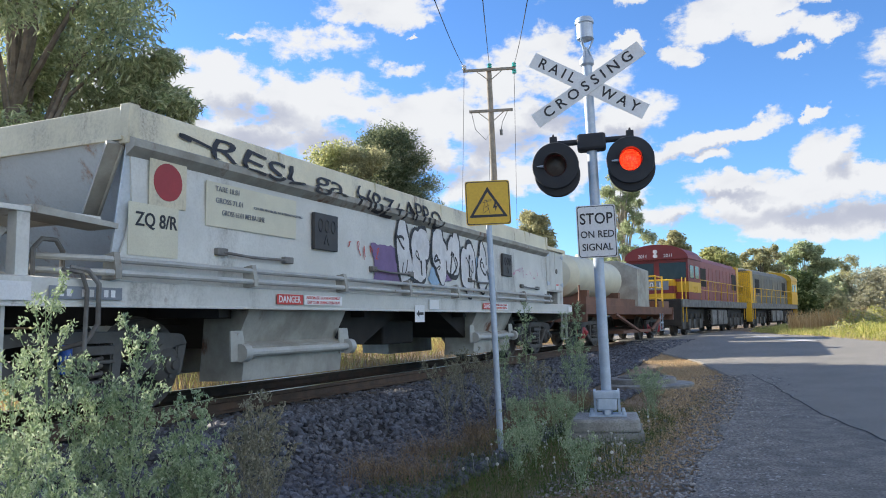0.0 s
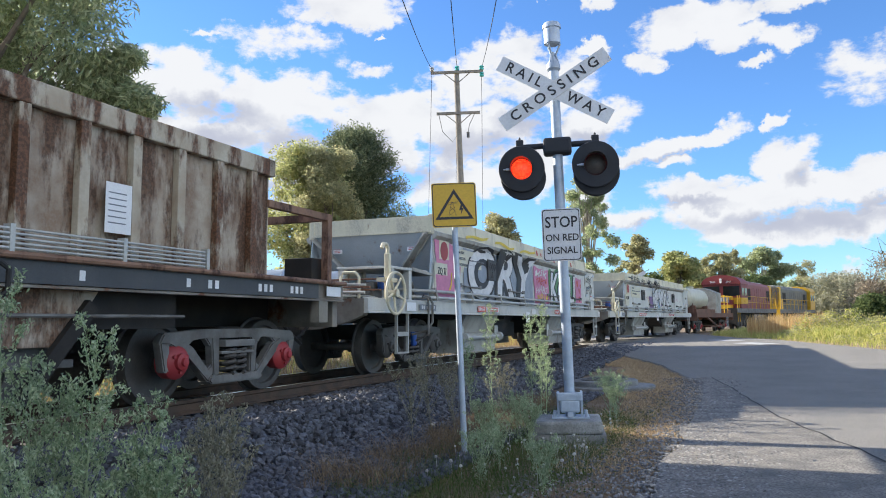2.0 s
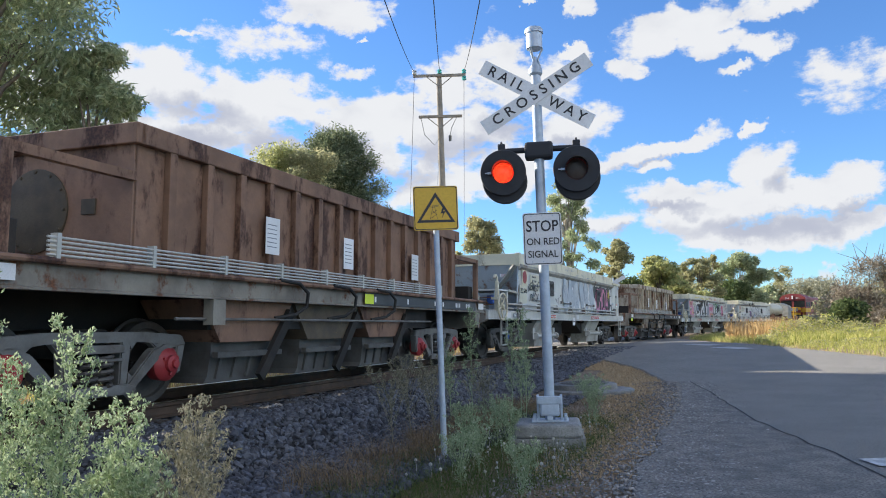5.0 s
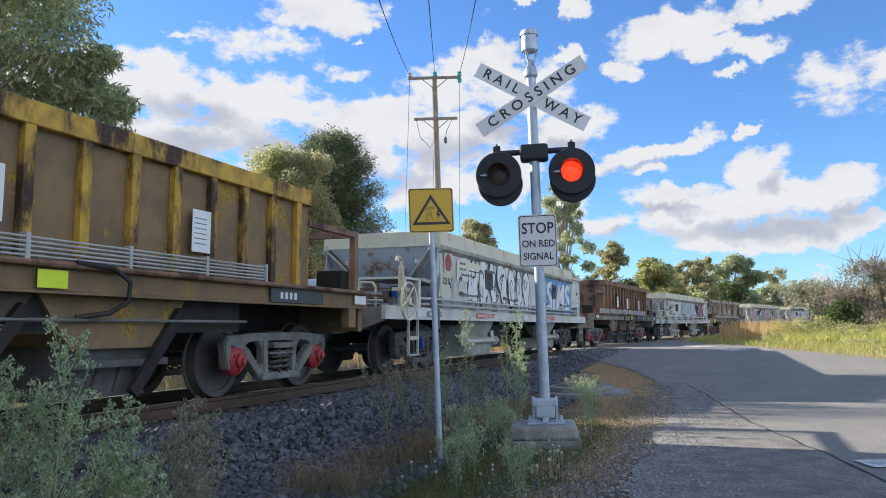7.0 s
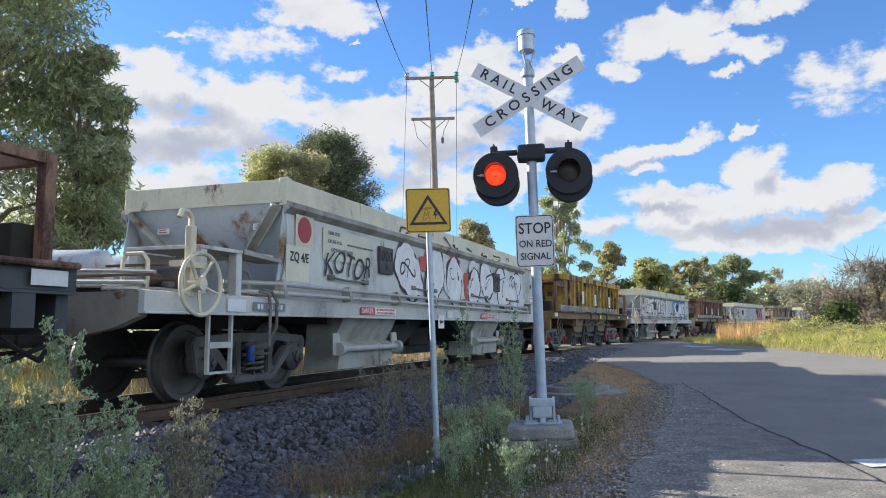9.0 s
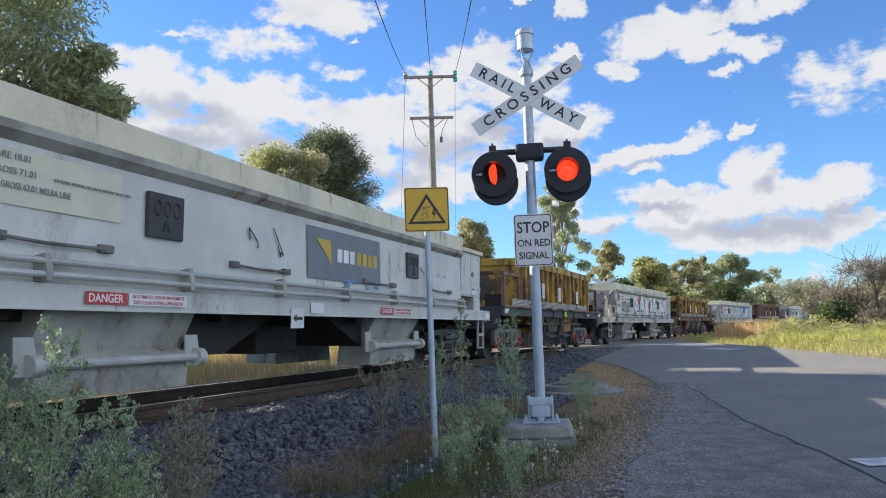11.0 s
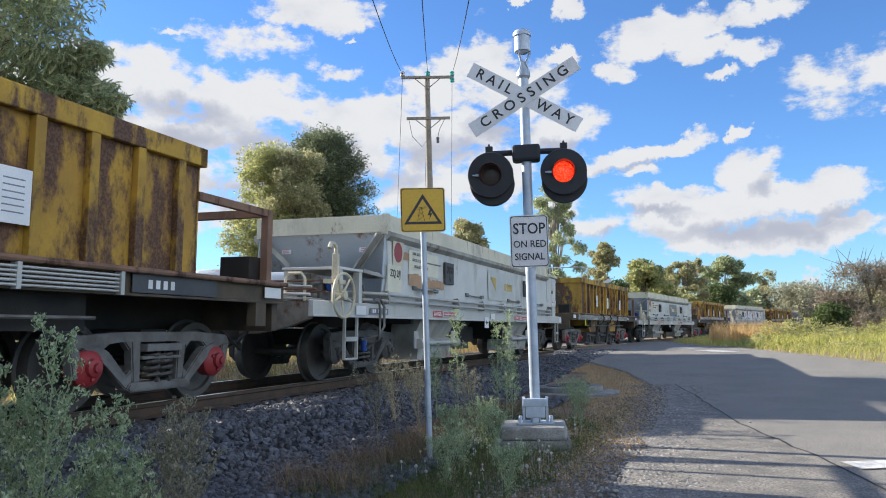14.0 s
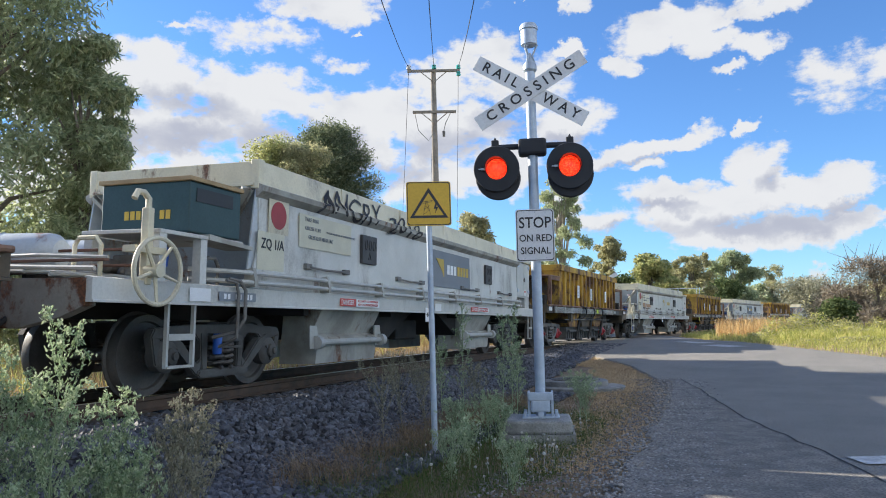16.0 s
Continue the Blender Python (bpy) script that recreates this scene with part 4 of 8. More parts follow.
def wheelset(bogie, y, r):
    bm = bmesh.new()
    for x in (-0.55, 0.55):
        sgn = 1 if x > 0 else -1
        m = pose(x, 0, 0, 0, 90 * sgn, 0)
        lathe(bm, [(0.09, 0.085), (0.10, 0.05), (r * 0.45, 0.02), (r * 0.80, 0.03), (r * 0.83, 0.062), (r * 0.985, 0.065), (r, 0.05), (r + 0.002, -0.05), (r + 0.028, -0.062), (r + 0.028, -0.08), (r * 0.84, -0.085), (r * 0.80, -0.03), (0.1, -0.04)], 36, m)
    tube(bm, [(-0.9, 0, 0), (0.9, 0, 0)], 0.065, 12)
    w = part("wheelset", bm, wheel_steel, bogie, "dark steel wheels with worn treads", pose(0, y, r))
    WHEELS.append((w, y, r))
    return w


def bogie_at(thing, y, frame_mat, cap_mat, r=0.42):
    """A three-piece bogie: cast side frames with two windows, spring nests, axle boxes, wheelsets."""
    b = empty("bogie", "", "", m=pose(0, y, 0))
    b.parent = thing
    for x in (-0.83, 0.83):
        bm = bmesh.new()
        a, c = x - 0.055, x + 0.055
        # top chord, bottom chord, sloping legs and pillars
        prism(bm, [(-1.16, 0.60), (-1.10, 0.70), (-0.55, 0.735), (0.55, 0.735), (1.10, 0.70), (1.16, 0.60), (0.98, 0.58), (0.55, 0.64), (-0.55, 0.64), (-0.98, 0.58)], a, c, "x")
        prism(bm, [(-0.42, 0.165), (0.42, 0.165), (0.46, 0.20), (0.42, 0.255), (-0.42, 0.255), (-0.46, 0.20)], a - 0.03, c + 0.03, "x")
        for sgn in (-1, 1):
            prism(bm, [(sgn * 0.40, 0.18), (sgn * 0.46, 0.20), (sgn * 0.80, 0.52), (sgn * 1.05, 0.60), (sgn * 0.88, 0.64), (sgn * 0.68, 0.56), (sgn * 0.36, 0.25)], a, c, "x")
            prism(bm, [(sgn * 0.26, 0.25), (sgn * 0.36, 0.25), (sgn * 0.40, 0.66), (sgn * 0.27, 0.66)], a, c, "x")
            prism(bm, [(sgn * 0.80, 0.52), (sgn * 0.84, 0.30), (sgn * 0.90, 0.30), (sgn * 0.88, 0.55)], a, c, "x")
            prism(bm, [(sgn * 1.02, 0.60), (sgn * 0.99, 0.32), (sgn * 1.08, 0.32), (sgn * 1.15, 0.62)], a, c, "x")
        for sgn in (-1, 1):
            # fillets in the corners of the windows
            prism(bm, [(sgn * 0.36, 0.655), (sgn * 0.50, 0.655), (sgn * 0.40, 0.55)], a + 0.01, c - 0.01, "x")
            prism(bm, [(sgn * 0.36, 0.24), (sgn * 0.36, 0.38), (sgn * 0.48, 0.30)], a + 0.01, c - 0.01, "x")
            prism(bm, [(sgn * 0.62, 0.655), (sgn * 0.86, 0.655), (sgn * 0.78, 0.54)], a + 0.01, c - 0.01, "x")
        bmesh.ops.bevel(bm, geom=bm.edges[:], offset=0.014, segments=2, affect="EDGES", clamp_overlap=True)
        part("side_frame", bm, frame_mat, b, "cast steel side frame")
        for k, rad, wire in ((-0.08, 0.088, 0.022), (0.10, 0.088, 0.022)):
            bm = bmesh.new()
            n = 48
            tube(bm, [(x + 0.08 * math.cos(2 * math.pi * 4.5 * i / n), k + rad * math.sin(2 * math.pi * 4.5 * i / n), 0.26 + 0.28 * i / n) for i in range(n + 1)], wire, 6)
            part("coil_spring", bm, wheel_steel, b)
        bm = bmesh.new()
        box(bm, x - 0.10, x + 0.12, -0.25, 0.25, 0.545, 0.62, 0.01)
        box(bm, x - 0.02, x + 0.09, -0.28, 0.28, 0.47, 0.50, 0.008)
        part("bolster_end", bm, frame_mat, b)
        for dy in (-0.90, 0.90):
            sgn = 1 if x > 0 else -1
            bm = bmesh.new()
            lathe(bm, [(0.17, -0.09), (0.175, 0.03), (0.14, 0.07), (0.085, 0.085), (0.08, 0.12), (0.045, 0.135), (0.04, 0.16), (0.0, 0.165)], 18, pose(x, dy, r, 0, 90 * sgn, 0))
            for k in range(3):
                lathe(bm, [(0.02, 0.07), (0.02, 0.10)], 6, pose(x, dy, r, 0, 90 * sgn, 0) @ pose(0.10 * math.cos(k * 2.1), 0.10 * math.sin(k * 2.1), 0))
            part("axle_box", bm, cap_mat, b)
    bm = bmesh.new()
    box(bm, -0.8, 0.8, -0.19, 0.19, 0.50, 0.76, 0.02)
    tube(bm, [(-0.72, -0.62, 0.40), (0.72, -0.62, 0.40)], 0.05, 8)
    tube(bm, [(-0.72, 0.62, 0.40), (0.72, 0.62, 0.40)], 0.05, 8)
    part("bolster", bm, shaded_steel, b)
    for dy in (-0.90, 0.90):
        wheelset(b, dy, r)
    return b


def coupler(thing, y, sgn):
    bm = bmesh.new()
    box(bm, -0.10, 0.10, min(y, y + sgn * 0.55), max(y, y + sgn * 0.55), 0.66, 0.84, 0.02)
    box(bm, -0.16, 0.14, min(y + sgn * 0.45, y + sgn * 0.80), max(y + sgn * 0.45, y + sgn * 0.80), 0.61, 0.90, 0.05)
    tube(bm, [(0.35, y - sgn * 0.1, 0.85), (0.36, y + sgn * 0.25, 0.62), (0.30, y + sgn * 0.55, 0.50), (0.15, y + sgn * 0.75, 0.58)], 0.025, 6)
    tube(bm, [(-0.3, y - sgn * 0.1, 0.85), (-0.3, y + sgn * 0.3, 0.55), (-0.22, y + sgn * 0.75, 0.56)], 0.025, 6)
    part("coupler", bm, shaded_steel, thing, "black knuckle coupler with air hoses")


def ladder(thing, y, x=1.24, material=pipe_paint, low=0.34):
    bm = bmesh.new()
    for dy in (-0.19, 0.19):
        box(bm, x - 0.02, x + 0.02, y + dy - 0.015, y + dy + 0.015, low, 0.95)
    for z in (low, 0.64):
        box(bm, x - 0.03, x + 0.03, y - 0.19, y + 0.19, z - (0.012 if z < 0.5 else 0.05), z + 0.012)
    part("step_ladder", bm, material, thing)


def hopper_wagon():
    """A covered grey bottom-discharge hopper with tall coaming, end cabinet and rear platform."""
    w = empty("hopper_wagon", "pale grey steel hopper wagon", "hopper wagon", "hopper wagons")
    y0, y1 = -5.84, 5.80
    # body: the side plates with curved rear edge, sloping end sheets
    for sgn, nm in ((1, "side_plate"), (-1, "side_plate")):
        bm = bmesh.new()
        prof = [(2.26, 1.20, 0.0), (2.0, 1.205, -0.02), (1.75, 1.215, -0.03), (1.5, 1.225, 0.04), (1.25, 1.235, 0.16), (1.12, 1.24, 0.22)]
        outer, inner = [], []
        for z, x, back in prof:
            ys = [y0 + 0.02 - 0.9 * back] + list(np.linspace(y0 + 0.8, y1 - 0.02, 12))
            outer.append([bm.verts.new((sgn * (x + 0.004 * math.sin(k * 2.1)), yy, z)) for k, yy in enumerate(ys)])
            inner.append([bm.verts.new((sgn * (x - 0.02), yy, z)) for yy in ys])
        for a, b in zip(outer, outer[1:]):
            for i in range(len(a) - 1):
                bm.faces.new((a[i], a[i + 1], b[i + 1], b[i])).smooth = True
        for a, b in zip(inner, inner[1:]):
            for i in range(len(a) - 1):
                bm.faces.new((a[i], b[i], b[i + 1], a[i + 1])).smooth = True
        for i in range(len(prof) - 1):
            bm.faces.new((outer[i][0], outer[i + 1][0], inner[i + 1][0], inner[i][0]))
            bm.faces.new((outer[i][-1], inner[i][-1], inner[i + 1][-1], outer[i + 1][-1]))
        part(nm, bm, grey_paint, w)
        # ledge under the coaming
        bm = bmesh.new()
        prism(bm, [(sgn * 1.20, 2.18), (sgn * 1.29, 2.25), (sgn * 1.30, 2.31), (sgn * 1.24, 2.335), (sgn * 1.18, 2.33)], y0 - 0.02, y1 - 0.02)
        part("ledge", bm, grey_dirty, w)
        # coaming
        bm = bmesh.new()
        prism(bm, [(sgn * 1.195, 2.33), (sgn * 1.235, 2.33), (sgn * 1.205, 2.60), (sgn * 1.185, 2.615), (sgn * 1.155, 2.60)], y0 + 0.08, y1)
        for yy in np.arange(y0 + 2.0, y1, 2.05):
            box(bm, min(sgn * 1.19, sgn * 1.228), max(sgn * 1.19, sgn * 1.228), yy - 0.012, yy + 0.012, 2.34, 2.605)
        part("coaming", bm, cream_paint, w, "cream painted top coaming")
    for y, nm in ((y0, "end_coaming"), (y1, "end_coaming")):
        bm = bmesh.new()
        box(bm, -1.13, 1.13, y - 0.02, y + 0.03, 2.32, 2.60, 0.008)
        box(bm, -1.17, 1.17, y - 0.05, y - 0.02, 2.31, 2.345, 0.004)
        for x in (-1.18, 1.18):
            box(bm, x - 0.055, x + 0.055, y - 0.03, y + 0.085, 2.28, 2.62, 0.01)
        part(nm, bm, cream_paint, w)
    bm = bmesh.new()
    box(bm, -1.15, 1.15, y0 + 0.05, y1 - 0.05, 2.42, 2.45)
    part("roof_cover", bm, grey_dirty, w)
    bm = bmesh.new()
    prism(bm, [(y0 - 0.02, 2.33), (y0 + 0.02, 2.34), (y0 + 0.85, 1.15), (y0 + 0.80, 1.13)], -1.18, 1.18, "x")
    part("end_sheet", bm, sheet_paint, w, "rust-stained sloping end sheet")
    bm = bmesh.new()
    prism(bm, [(y1 - 0.02, 2.33), (y1 + 0.0, 2.33), (y1 - 1.0, 1.13), (y1 - 1.05, 1.13)], -1.18, 1.18, "x")
    part("end_sheet", bm, sheet_paint, w)
    for sgn in (-1, 1):
        bm = bmesh.new()
        d = Vector((sgn * 0.35, 0.0, -1.0))
        a, b = Vector((sgn * 1.10, y0 - 0.05, 2.29)), Vector((sgn * 0.50, y0 + 0.20, 1.66))
        for v0, v1 in ((a, b),):
            q = (v1 - v0).to_track_quat("Z", "Y").to_matrix().to_4x4()
            box(bm, -0.065, 0.065, -0.02, 0.02, 0, (v1 - v0).length, 0.0, Matrix.Translation(v0) @ q)
            box(bm, -0.065, -0.05, -0.06, 0.02, 0, (v1 - v0).length, 0.0, Matrix.Translation(v0) @ q)
        part("end_brace", bm, grey_dirty, w)
        bm = bmesh.new()
        prism(bm, [(y0 + 0.0, 2.28), (y0 - 0.16, 1.12), (y0 + 1.3, 1.12)], sgn * 1.17, sgn * 1.19, "x")
        part("gusset_plate", bm, sheet_paint, w)
        bm = bmesh.new()
        box(bm, sgn * 0.74 - 0.09, sgn * 0.74 + 0.09, y0 + 0.14, y0 + 0.16, 2.02, 2.22, 0.0)
        label_plate = part("notice", bm, white_plate, w, "small white notice")
        bm = bmesh.new()
        box(bm, sgn * 0.74 - 0.08, sgn * 0.74 + 0.08, y0 + 0.135, y0 + 0.14, 2.17, 2.21)
        for k in range(4):
            box(bm, sgn * 0.74 - 0.06, sgn * 0.74 + 0.06, y0 + 0.135, y0 + 0.14, 2.04 + k * 0.03, 2.05 + k * 0.03)
        part("notice_print", bm, danger_red, label_plate)
    # underframe
    bm = bmesh.new()
    for sgn in (-1, 1):
        prism(bm, [(sgn * 1.20, 0.93), (sgn * 1.30, 0.93), (sgn * 1.30, 0.945), (sgn * 1.285, 0.955), (sgn * 1.285, 1.135), (sgn * 1.20, 1.15)], -8.25, 7.62)
    part("sill", bm, grey_paint, w, "grey painted side sill")
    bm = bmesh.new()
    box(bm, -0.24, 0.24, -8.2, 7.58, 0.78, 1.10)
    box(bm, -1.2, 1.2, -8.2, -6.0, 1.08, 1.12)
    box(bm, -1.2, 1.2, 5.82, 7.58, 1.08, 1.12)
    part("centre_sill", bm, shaded_steel, w)
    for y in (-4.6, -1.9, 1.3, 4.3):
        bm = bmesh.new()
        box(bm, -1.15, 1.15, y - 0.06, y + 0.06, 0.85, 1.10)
        part("cross_bearer", bm, shaded_steel, w)
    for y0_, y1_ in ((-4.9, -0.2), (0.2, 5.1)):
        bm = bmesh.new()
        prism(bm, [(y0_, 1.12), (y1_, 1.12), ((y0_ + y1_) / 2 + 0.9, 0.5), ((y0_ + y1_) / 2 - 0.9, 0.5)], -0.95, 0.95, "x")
        part("hopper_bottom", bm, shaded_steel, w)
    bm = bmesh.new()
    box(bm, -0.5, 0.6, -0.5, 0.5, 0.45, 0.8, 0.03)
    part("brake_cylinder", bm, shaded_steel, w)
    for ya in (-8.26, 7.51):
        bm = bmesh.new()
        prism(bm, [(-1.22, 1.13), (1.22, 1.13), (1.22, 0.90), (0.95, 0.80), (0.45, 0.70), (-0.45, 0.70), (-0.95, 0.80), (-1.22, 0.90)], ya, ya + 0.12)
        part("headstock", bm, zh_sill, w, "greasy steel end beam")
    # discharge chutes
    for y in (-3.37, 2.66):
        for sgn in (-1, 1):
            bm = bmesh.new()
            prism(bm, [(sgn * 1.05, 0.93), (sgn * 1.18, 0.93), (sgn * 1.02, 0.60), (sgn * 1.13, 0.56), (sgn * 1.10, 0.22), (sgn * 0.55, 0.20), (sgn * 0.6, 0.9)], y - 0.88, y + 0.92)
            ch = part("discharge_chute", bm, grey_dirty, w)
            bm = bmesh.new()
            tube(bm, [(sgn * 1.17, y - 0.95, 0.50), (sgn * 1.17, y + 1.05, 0.50)], 0.042, 10)
            for yy in (y - 0.95, y + 1.0):
                lathe(bm, [(0.09, -0.05), (0.09, 0.05)], 14, pose(sgn * 1.17, yy, 0.50, 90))
                prism(bm, [(yy - 0.14, 0.42), (yy + 0.10, 0.42), (yy + 0.02, 0.72), (yy - 0.16, 0.72)], sgn * 1.12, sgn * 1.14, "x")
            part("door_shaft", bm, pipe_paint, ch)
    # pipes and brackets along the side
    for sgn in (-1, 1):
        for z, x in ((1.30, 1.33), (1.195, 1.345)):
            bm = bmesh.new()
            tube(bm, [(sgn * 0.9, -6.6, z + 0.02), (sgn * x, -6.15, z)] + [(sgn * x, yy, z) for yy in np.linspace(-5.9, 5.75, 8)] + [(sgn * 1.18, 6.0, z)], 0.026, 8)
            part("side_pipe", bm, pipe_paint, w)
        for yy in np.arange(-6.05, 5.8, 1.66):
            bm = bmesh.new()
            prism(bm, [(sgn * 1.22, 1.14), (sgn * 1.375, 1.15), (sgn * 1.375, 1.22), (sgn * 1.34, 1.36), (sgn * 1.24, 1.34)], yy - 0.03, yy + 0.03)
            part("pipe_bracket", bm, grey_dirty, w)
        for yy in (-4.75, -1.9, 1.3, 4.0):
            bm = bmesh.new()
            tube(bm, [(sgn * 1.27, yy, 1.46), (sgn * 1.285, yy + 0.4, 1.44), (sgn * 1.27, yy + 1.0, 1.45)], 0.016, 6)
            box(bm, min(sgn * 1.22, sgn * 1.28), max(sgn * 1.22, sgn * 1.28), yy - 0.08, yy + 0.06, 1.43, 1.50, 0.01)
            box(bm, min(sgn * 1.22, sgn * 1.28), max(sgn * 1.22, sgn * 1.28), yy + 0.95, yy + 1.1, 1.42, 1.49, 0.01)
            part("grab_rail", bm, bogie_pale, w)
        for yy in (-3.0, 3.15):
            bm = bmesh.new()
            box(bm, min(sgn * 1.215, sgn * 1.265), max(sgn * 1.215, sgn * 1.265), yy - 0.24, yy + 0.24, 1.62, 2.04, 0.008)
            p = part("hatch_plate", bm, hatch_black, w, "black raised plate")
            bm = bmesh.new()
            for k in range(3):
                ring(bm, 0.05, 0.009, facing_side(sgn * 1.266, yy - 0.13 + k * 0.13, 1.90) @ Matrix.Diagonal((0.8, 1.4, 1, 1)), 12, 4)
            prism(bm, [(yy - 0.06, 1.68), (yy - 0.03, 1.68), (yy, 1.76), (yy + 0.03, 1.68), (yy + 0.06, 1.68), (yy + 0.01, 1.80), (yy - 0.01, 1.80)], sgn * 1.266, sgn * 1.272, "x")
            part("plate_relief", bm, black_paint, p)
    # end cabinet
    bm = bmesh.new()
    box(bm, -1.19, 1.19, y1 + 0.03, y1 + 1.40, 1.42, 2.35, 0.01)
    box(bm, -1.19, 1.19, y1 + 0.95, y1 + 1.40, 1.13, 1.42, 0.01)
    cab = part("cabinet", bm, grey_paint, w, "grey steel equipment cabinet")
    bm = bmesh.new()
    box(bm, -1.25, 1.25, y1 + 0.01, y1 + 1.46, 2.35, 2.43, 0.01)
    part("cabinet_roof", bm, cream_paint, cab)
    for k in (0, 1):
        bm = bmesh.new()
        box(bm, 1.19, 1.205, y1 + 0.06 + k * 0.67, y1 + 0.70 + k * 0.66, 1.46, 2.32, 0.004)
        door = part("cabinet_door", bm, grey_paint, cab)
        for z in (1.60, 2.25):
            bm = bmesh.new()
            yy = y1 + 0.08 if k == 0 else y1 + 1.345
            sg = 1 if k == 0 else -1
            prism(bm, [(yy, z + 0.05), (yy, z - 0.05), (yy + sg * 0.18, z - 0.02), (yy + sg * 0.18, z + 0.02)], 1.205, 1.218, "x")
            part("hinge", bm, galvanised, door)
        if k:
            bm = bmesh.new()
            ring(bm, 0.05, 0.012, facing_side(1.215, y1 + 0.80, 1.90), 12, 5)
            part("latch", bm, bogie_pale, door)
    bm = bmesh.new()
    box(bm, 1.206, 1.212, y1 + 0.76, y1 + 0.98, 1.48, 1.62)
    pn = part("notice", bm, white_plate, cab, "white notice with red heading")
    bm = bmesh.new()
    box(bm, 1.212, 1.214, y1 + 0.78, y1 + 0.96, 1.565, 1.605)
    part("notice_print", bm, danger_red, pn)
    # rear platform: tanks, pipes, cabinet frame, handwheel
    for x, y in ((-0.50, -7.55), (-0.38, -6.85)):
        bm = bmesh.new()
        lathe(bm, [(0.02, -0.62), (0.13, -0.60), (0.19, -0.53), (0.205, -0.44), (0.205, -0.10), (0.215, -0.095), (0.215, -0.055), (0.205, -0.05), (0.205, 0.44), (0.19, 0.53), (0.13, 0.60), (0.02, 0.62)], 24, pose(x, y, 1.42, 0, 90, 8))
        part("air_tank", bm, sheet_paint, w, "grey air reservoir with rust stains")
        for k in (-0.4, 0.4):
            bm = bmesh.new()
            box(bm, x + k - 0.03, x + k + 0.03, y - 0.16, y + 0.16, 1.12, 1.24, 0.006)
            part("tank_saddle", bm, shaded_steel, w)
    # valve gear behind the handwheel
    bm = bmesh.new()
    box(bm, 0.46, 0.80, -7.20, -6.90, 1.16, 1.42, 0.02)
    lathe(bm, [(0.07, 0), (0.075, 0.12), (0.05, 0.15), (0.0, 0.16)], 14, pose(0.55, -7.24, 1.30, 90))
    lathe(bm, [(0.05, 0), (0.05, 0.10), (0.0, 0.12)], 12, pose(0.72, -7.24, 1.24, 90))
    part("control_valve", bm, bogie_pale, w, "grey cast valve block")
    for k in range(4):
        bm = bmesh.new()
        tube(bm, [(-1.1, -8.0 + k * 0.11, 1.20 + 0.03 * (k % 2)), (-0.2, -7.98 + k * 0.11, 1.22), (0.5, -7.9 + k * 0.10, 1.21), (0.62, -7.6 + k * 0.08, 1.20), (0.62, -7.25, 1.20)], 0.017, 6)
        part("brake_pipe", bm, flat_rust if k % 2 else pipe_paint, w)
    bm = bmesh.new()
    tube(bm, [(1.29, -6.42, 1.22), (1.34, -6.30, 1.20), (1.36, -6.22, 1.10), (1.36, -6.22, 0.80), (1.30, -6.28, 0.66), (1.05, -6.35, 0.60)], 0.020, 7)
    part("air_hose", bm, bogie_pale, w)
    bm = bmesh.new()
    lathe(bm, [(0.0, 0), (0.045, 0.0), (0.05, 0.02), (0.05, 0.20), (0.045, 0.22), (0.0, 0.22)], 14, pose(1.02, -6.22, 0.42))
    part("slack_adjuster", bm, blue_plastic, w, "blue cylinder on the bogie")
    bm = bmesh.new()
    box(bm, 1.302, 1.304, -6.60, -5.95, 0.985, 1.08)
    dates = part("date_panel", bm, panel_grey, w, "dark painted date panel")
    for k in range(8):
        if k not in (2, 5):
            bm = bmesh.new()
            box(bm, 1.304, 1.306, -6.52 + k * 0.066, -6.48 + k * 0.066, 1.005, 1.06)
            part("digit_bar", bm, white_plate, dates)
    runs = [([(x, -8.15, z), (x + 0.1, -7.5, z + 0.02), (x + 0.05, -6.3, z)], 0.02) for x, z in ((-1.0, 1.25), (0.4, 1.2), (0.7, 1.17))]
    runs += [([(-1.1, -8.1, 1.22), (0.2, -8.15, 1.24), (1.15, -8.1, 1.22)], 0.022), ([(-1.1, -7.8, 1.36), (0.2, -7.85, 1.37), (1.0, -7.8, 1.34)], 0.018)]
    for run, thick in runs:
        bm = bmesh.new()
        tube(bm, run, thick, 6)
        part("platform_pipe", bm, pipe_paint, w)
    for yy, zz, ln in ((-8.0, 1.30, 2.2), (-7.7, 1.27, 2.0), (-7.5, 1.44, 1.5)):
        bm = bmesh.new()
        box(bm, 1.1 - ln, 1.18, yy - 0.03, yy + 0.03, zz - 0.012, zz + 0.012, 0.003)
        part("brake_rod", bm, flat_rust, w, "rusty brake rod")
    bm = bmesh.new()
    tube(bm, [(0.55, -7.75, 1.14), (0.55, -7.75, 1.46), (0.6, -7.75, 1.53), (0.8, -7.75, 1.53), (0.86, -7.75, 1.46), (0.86, -7.75, 1.14)], 0.022, 6)
    part("guard_loop", bm, cream_paint, w)
    bm = bmesh.new()
    prism(bm, [(-7.30, 1.14), (-6.72, 1.14), (-6.72, 1.58), (-7.30, 1.58)], 0.34, 0.37, "x")
    part("stand_back", bm, sheet_paint, w)
    bm = bmesh.new()
    box(bm, 0.28, 1.22, -7.42, -6.1, 1.60, 1.64, 0.006)
    stand = part("valve_stand", bm, grey_paint, w)
    for x, y in ((0.35, -7.35), (1.16, -7.35), (1.16, -6.75), (0.35, -6.75)):
        bm = bmesh.new()
        box(bm, x - 0.05, x + 0.05, y - 0.05, y + 0.05, 1.12, 1.60)
        part("leg", bm, grey_paint, stand)
    bm = bmesh.new()
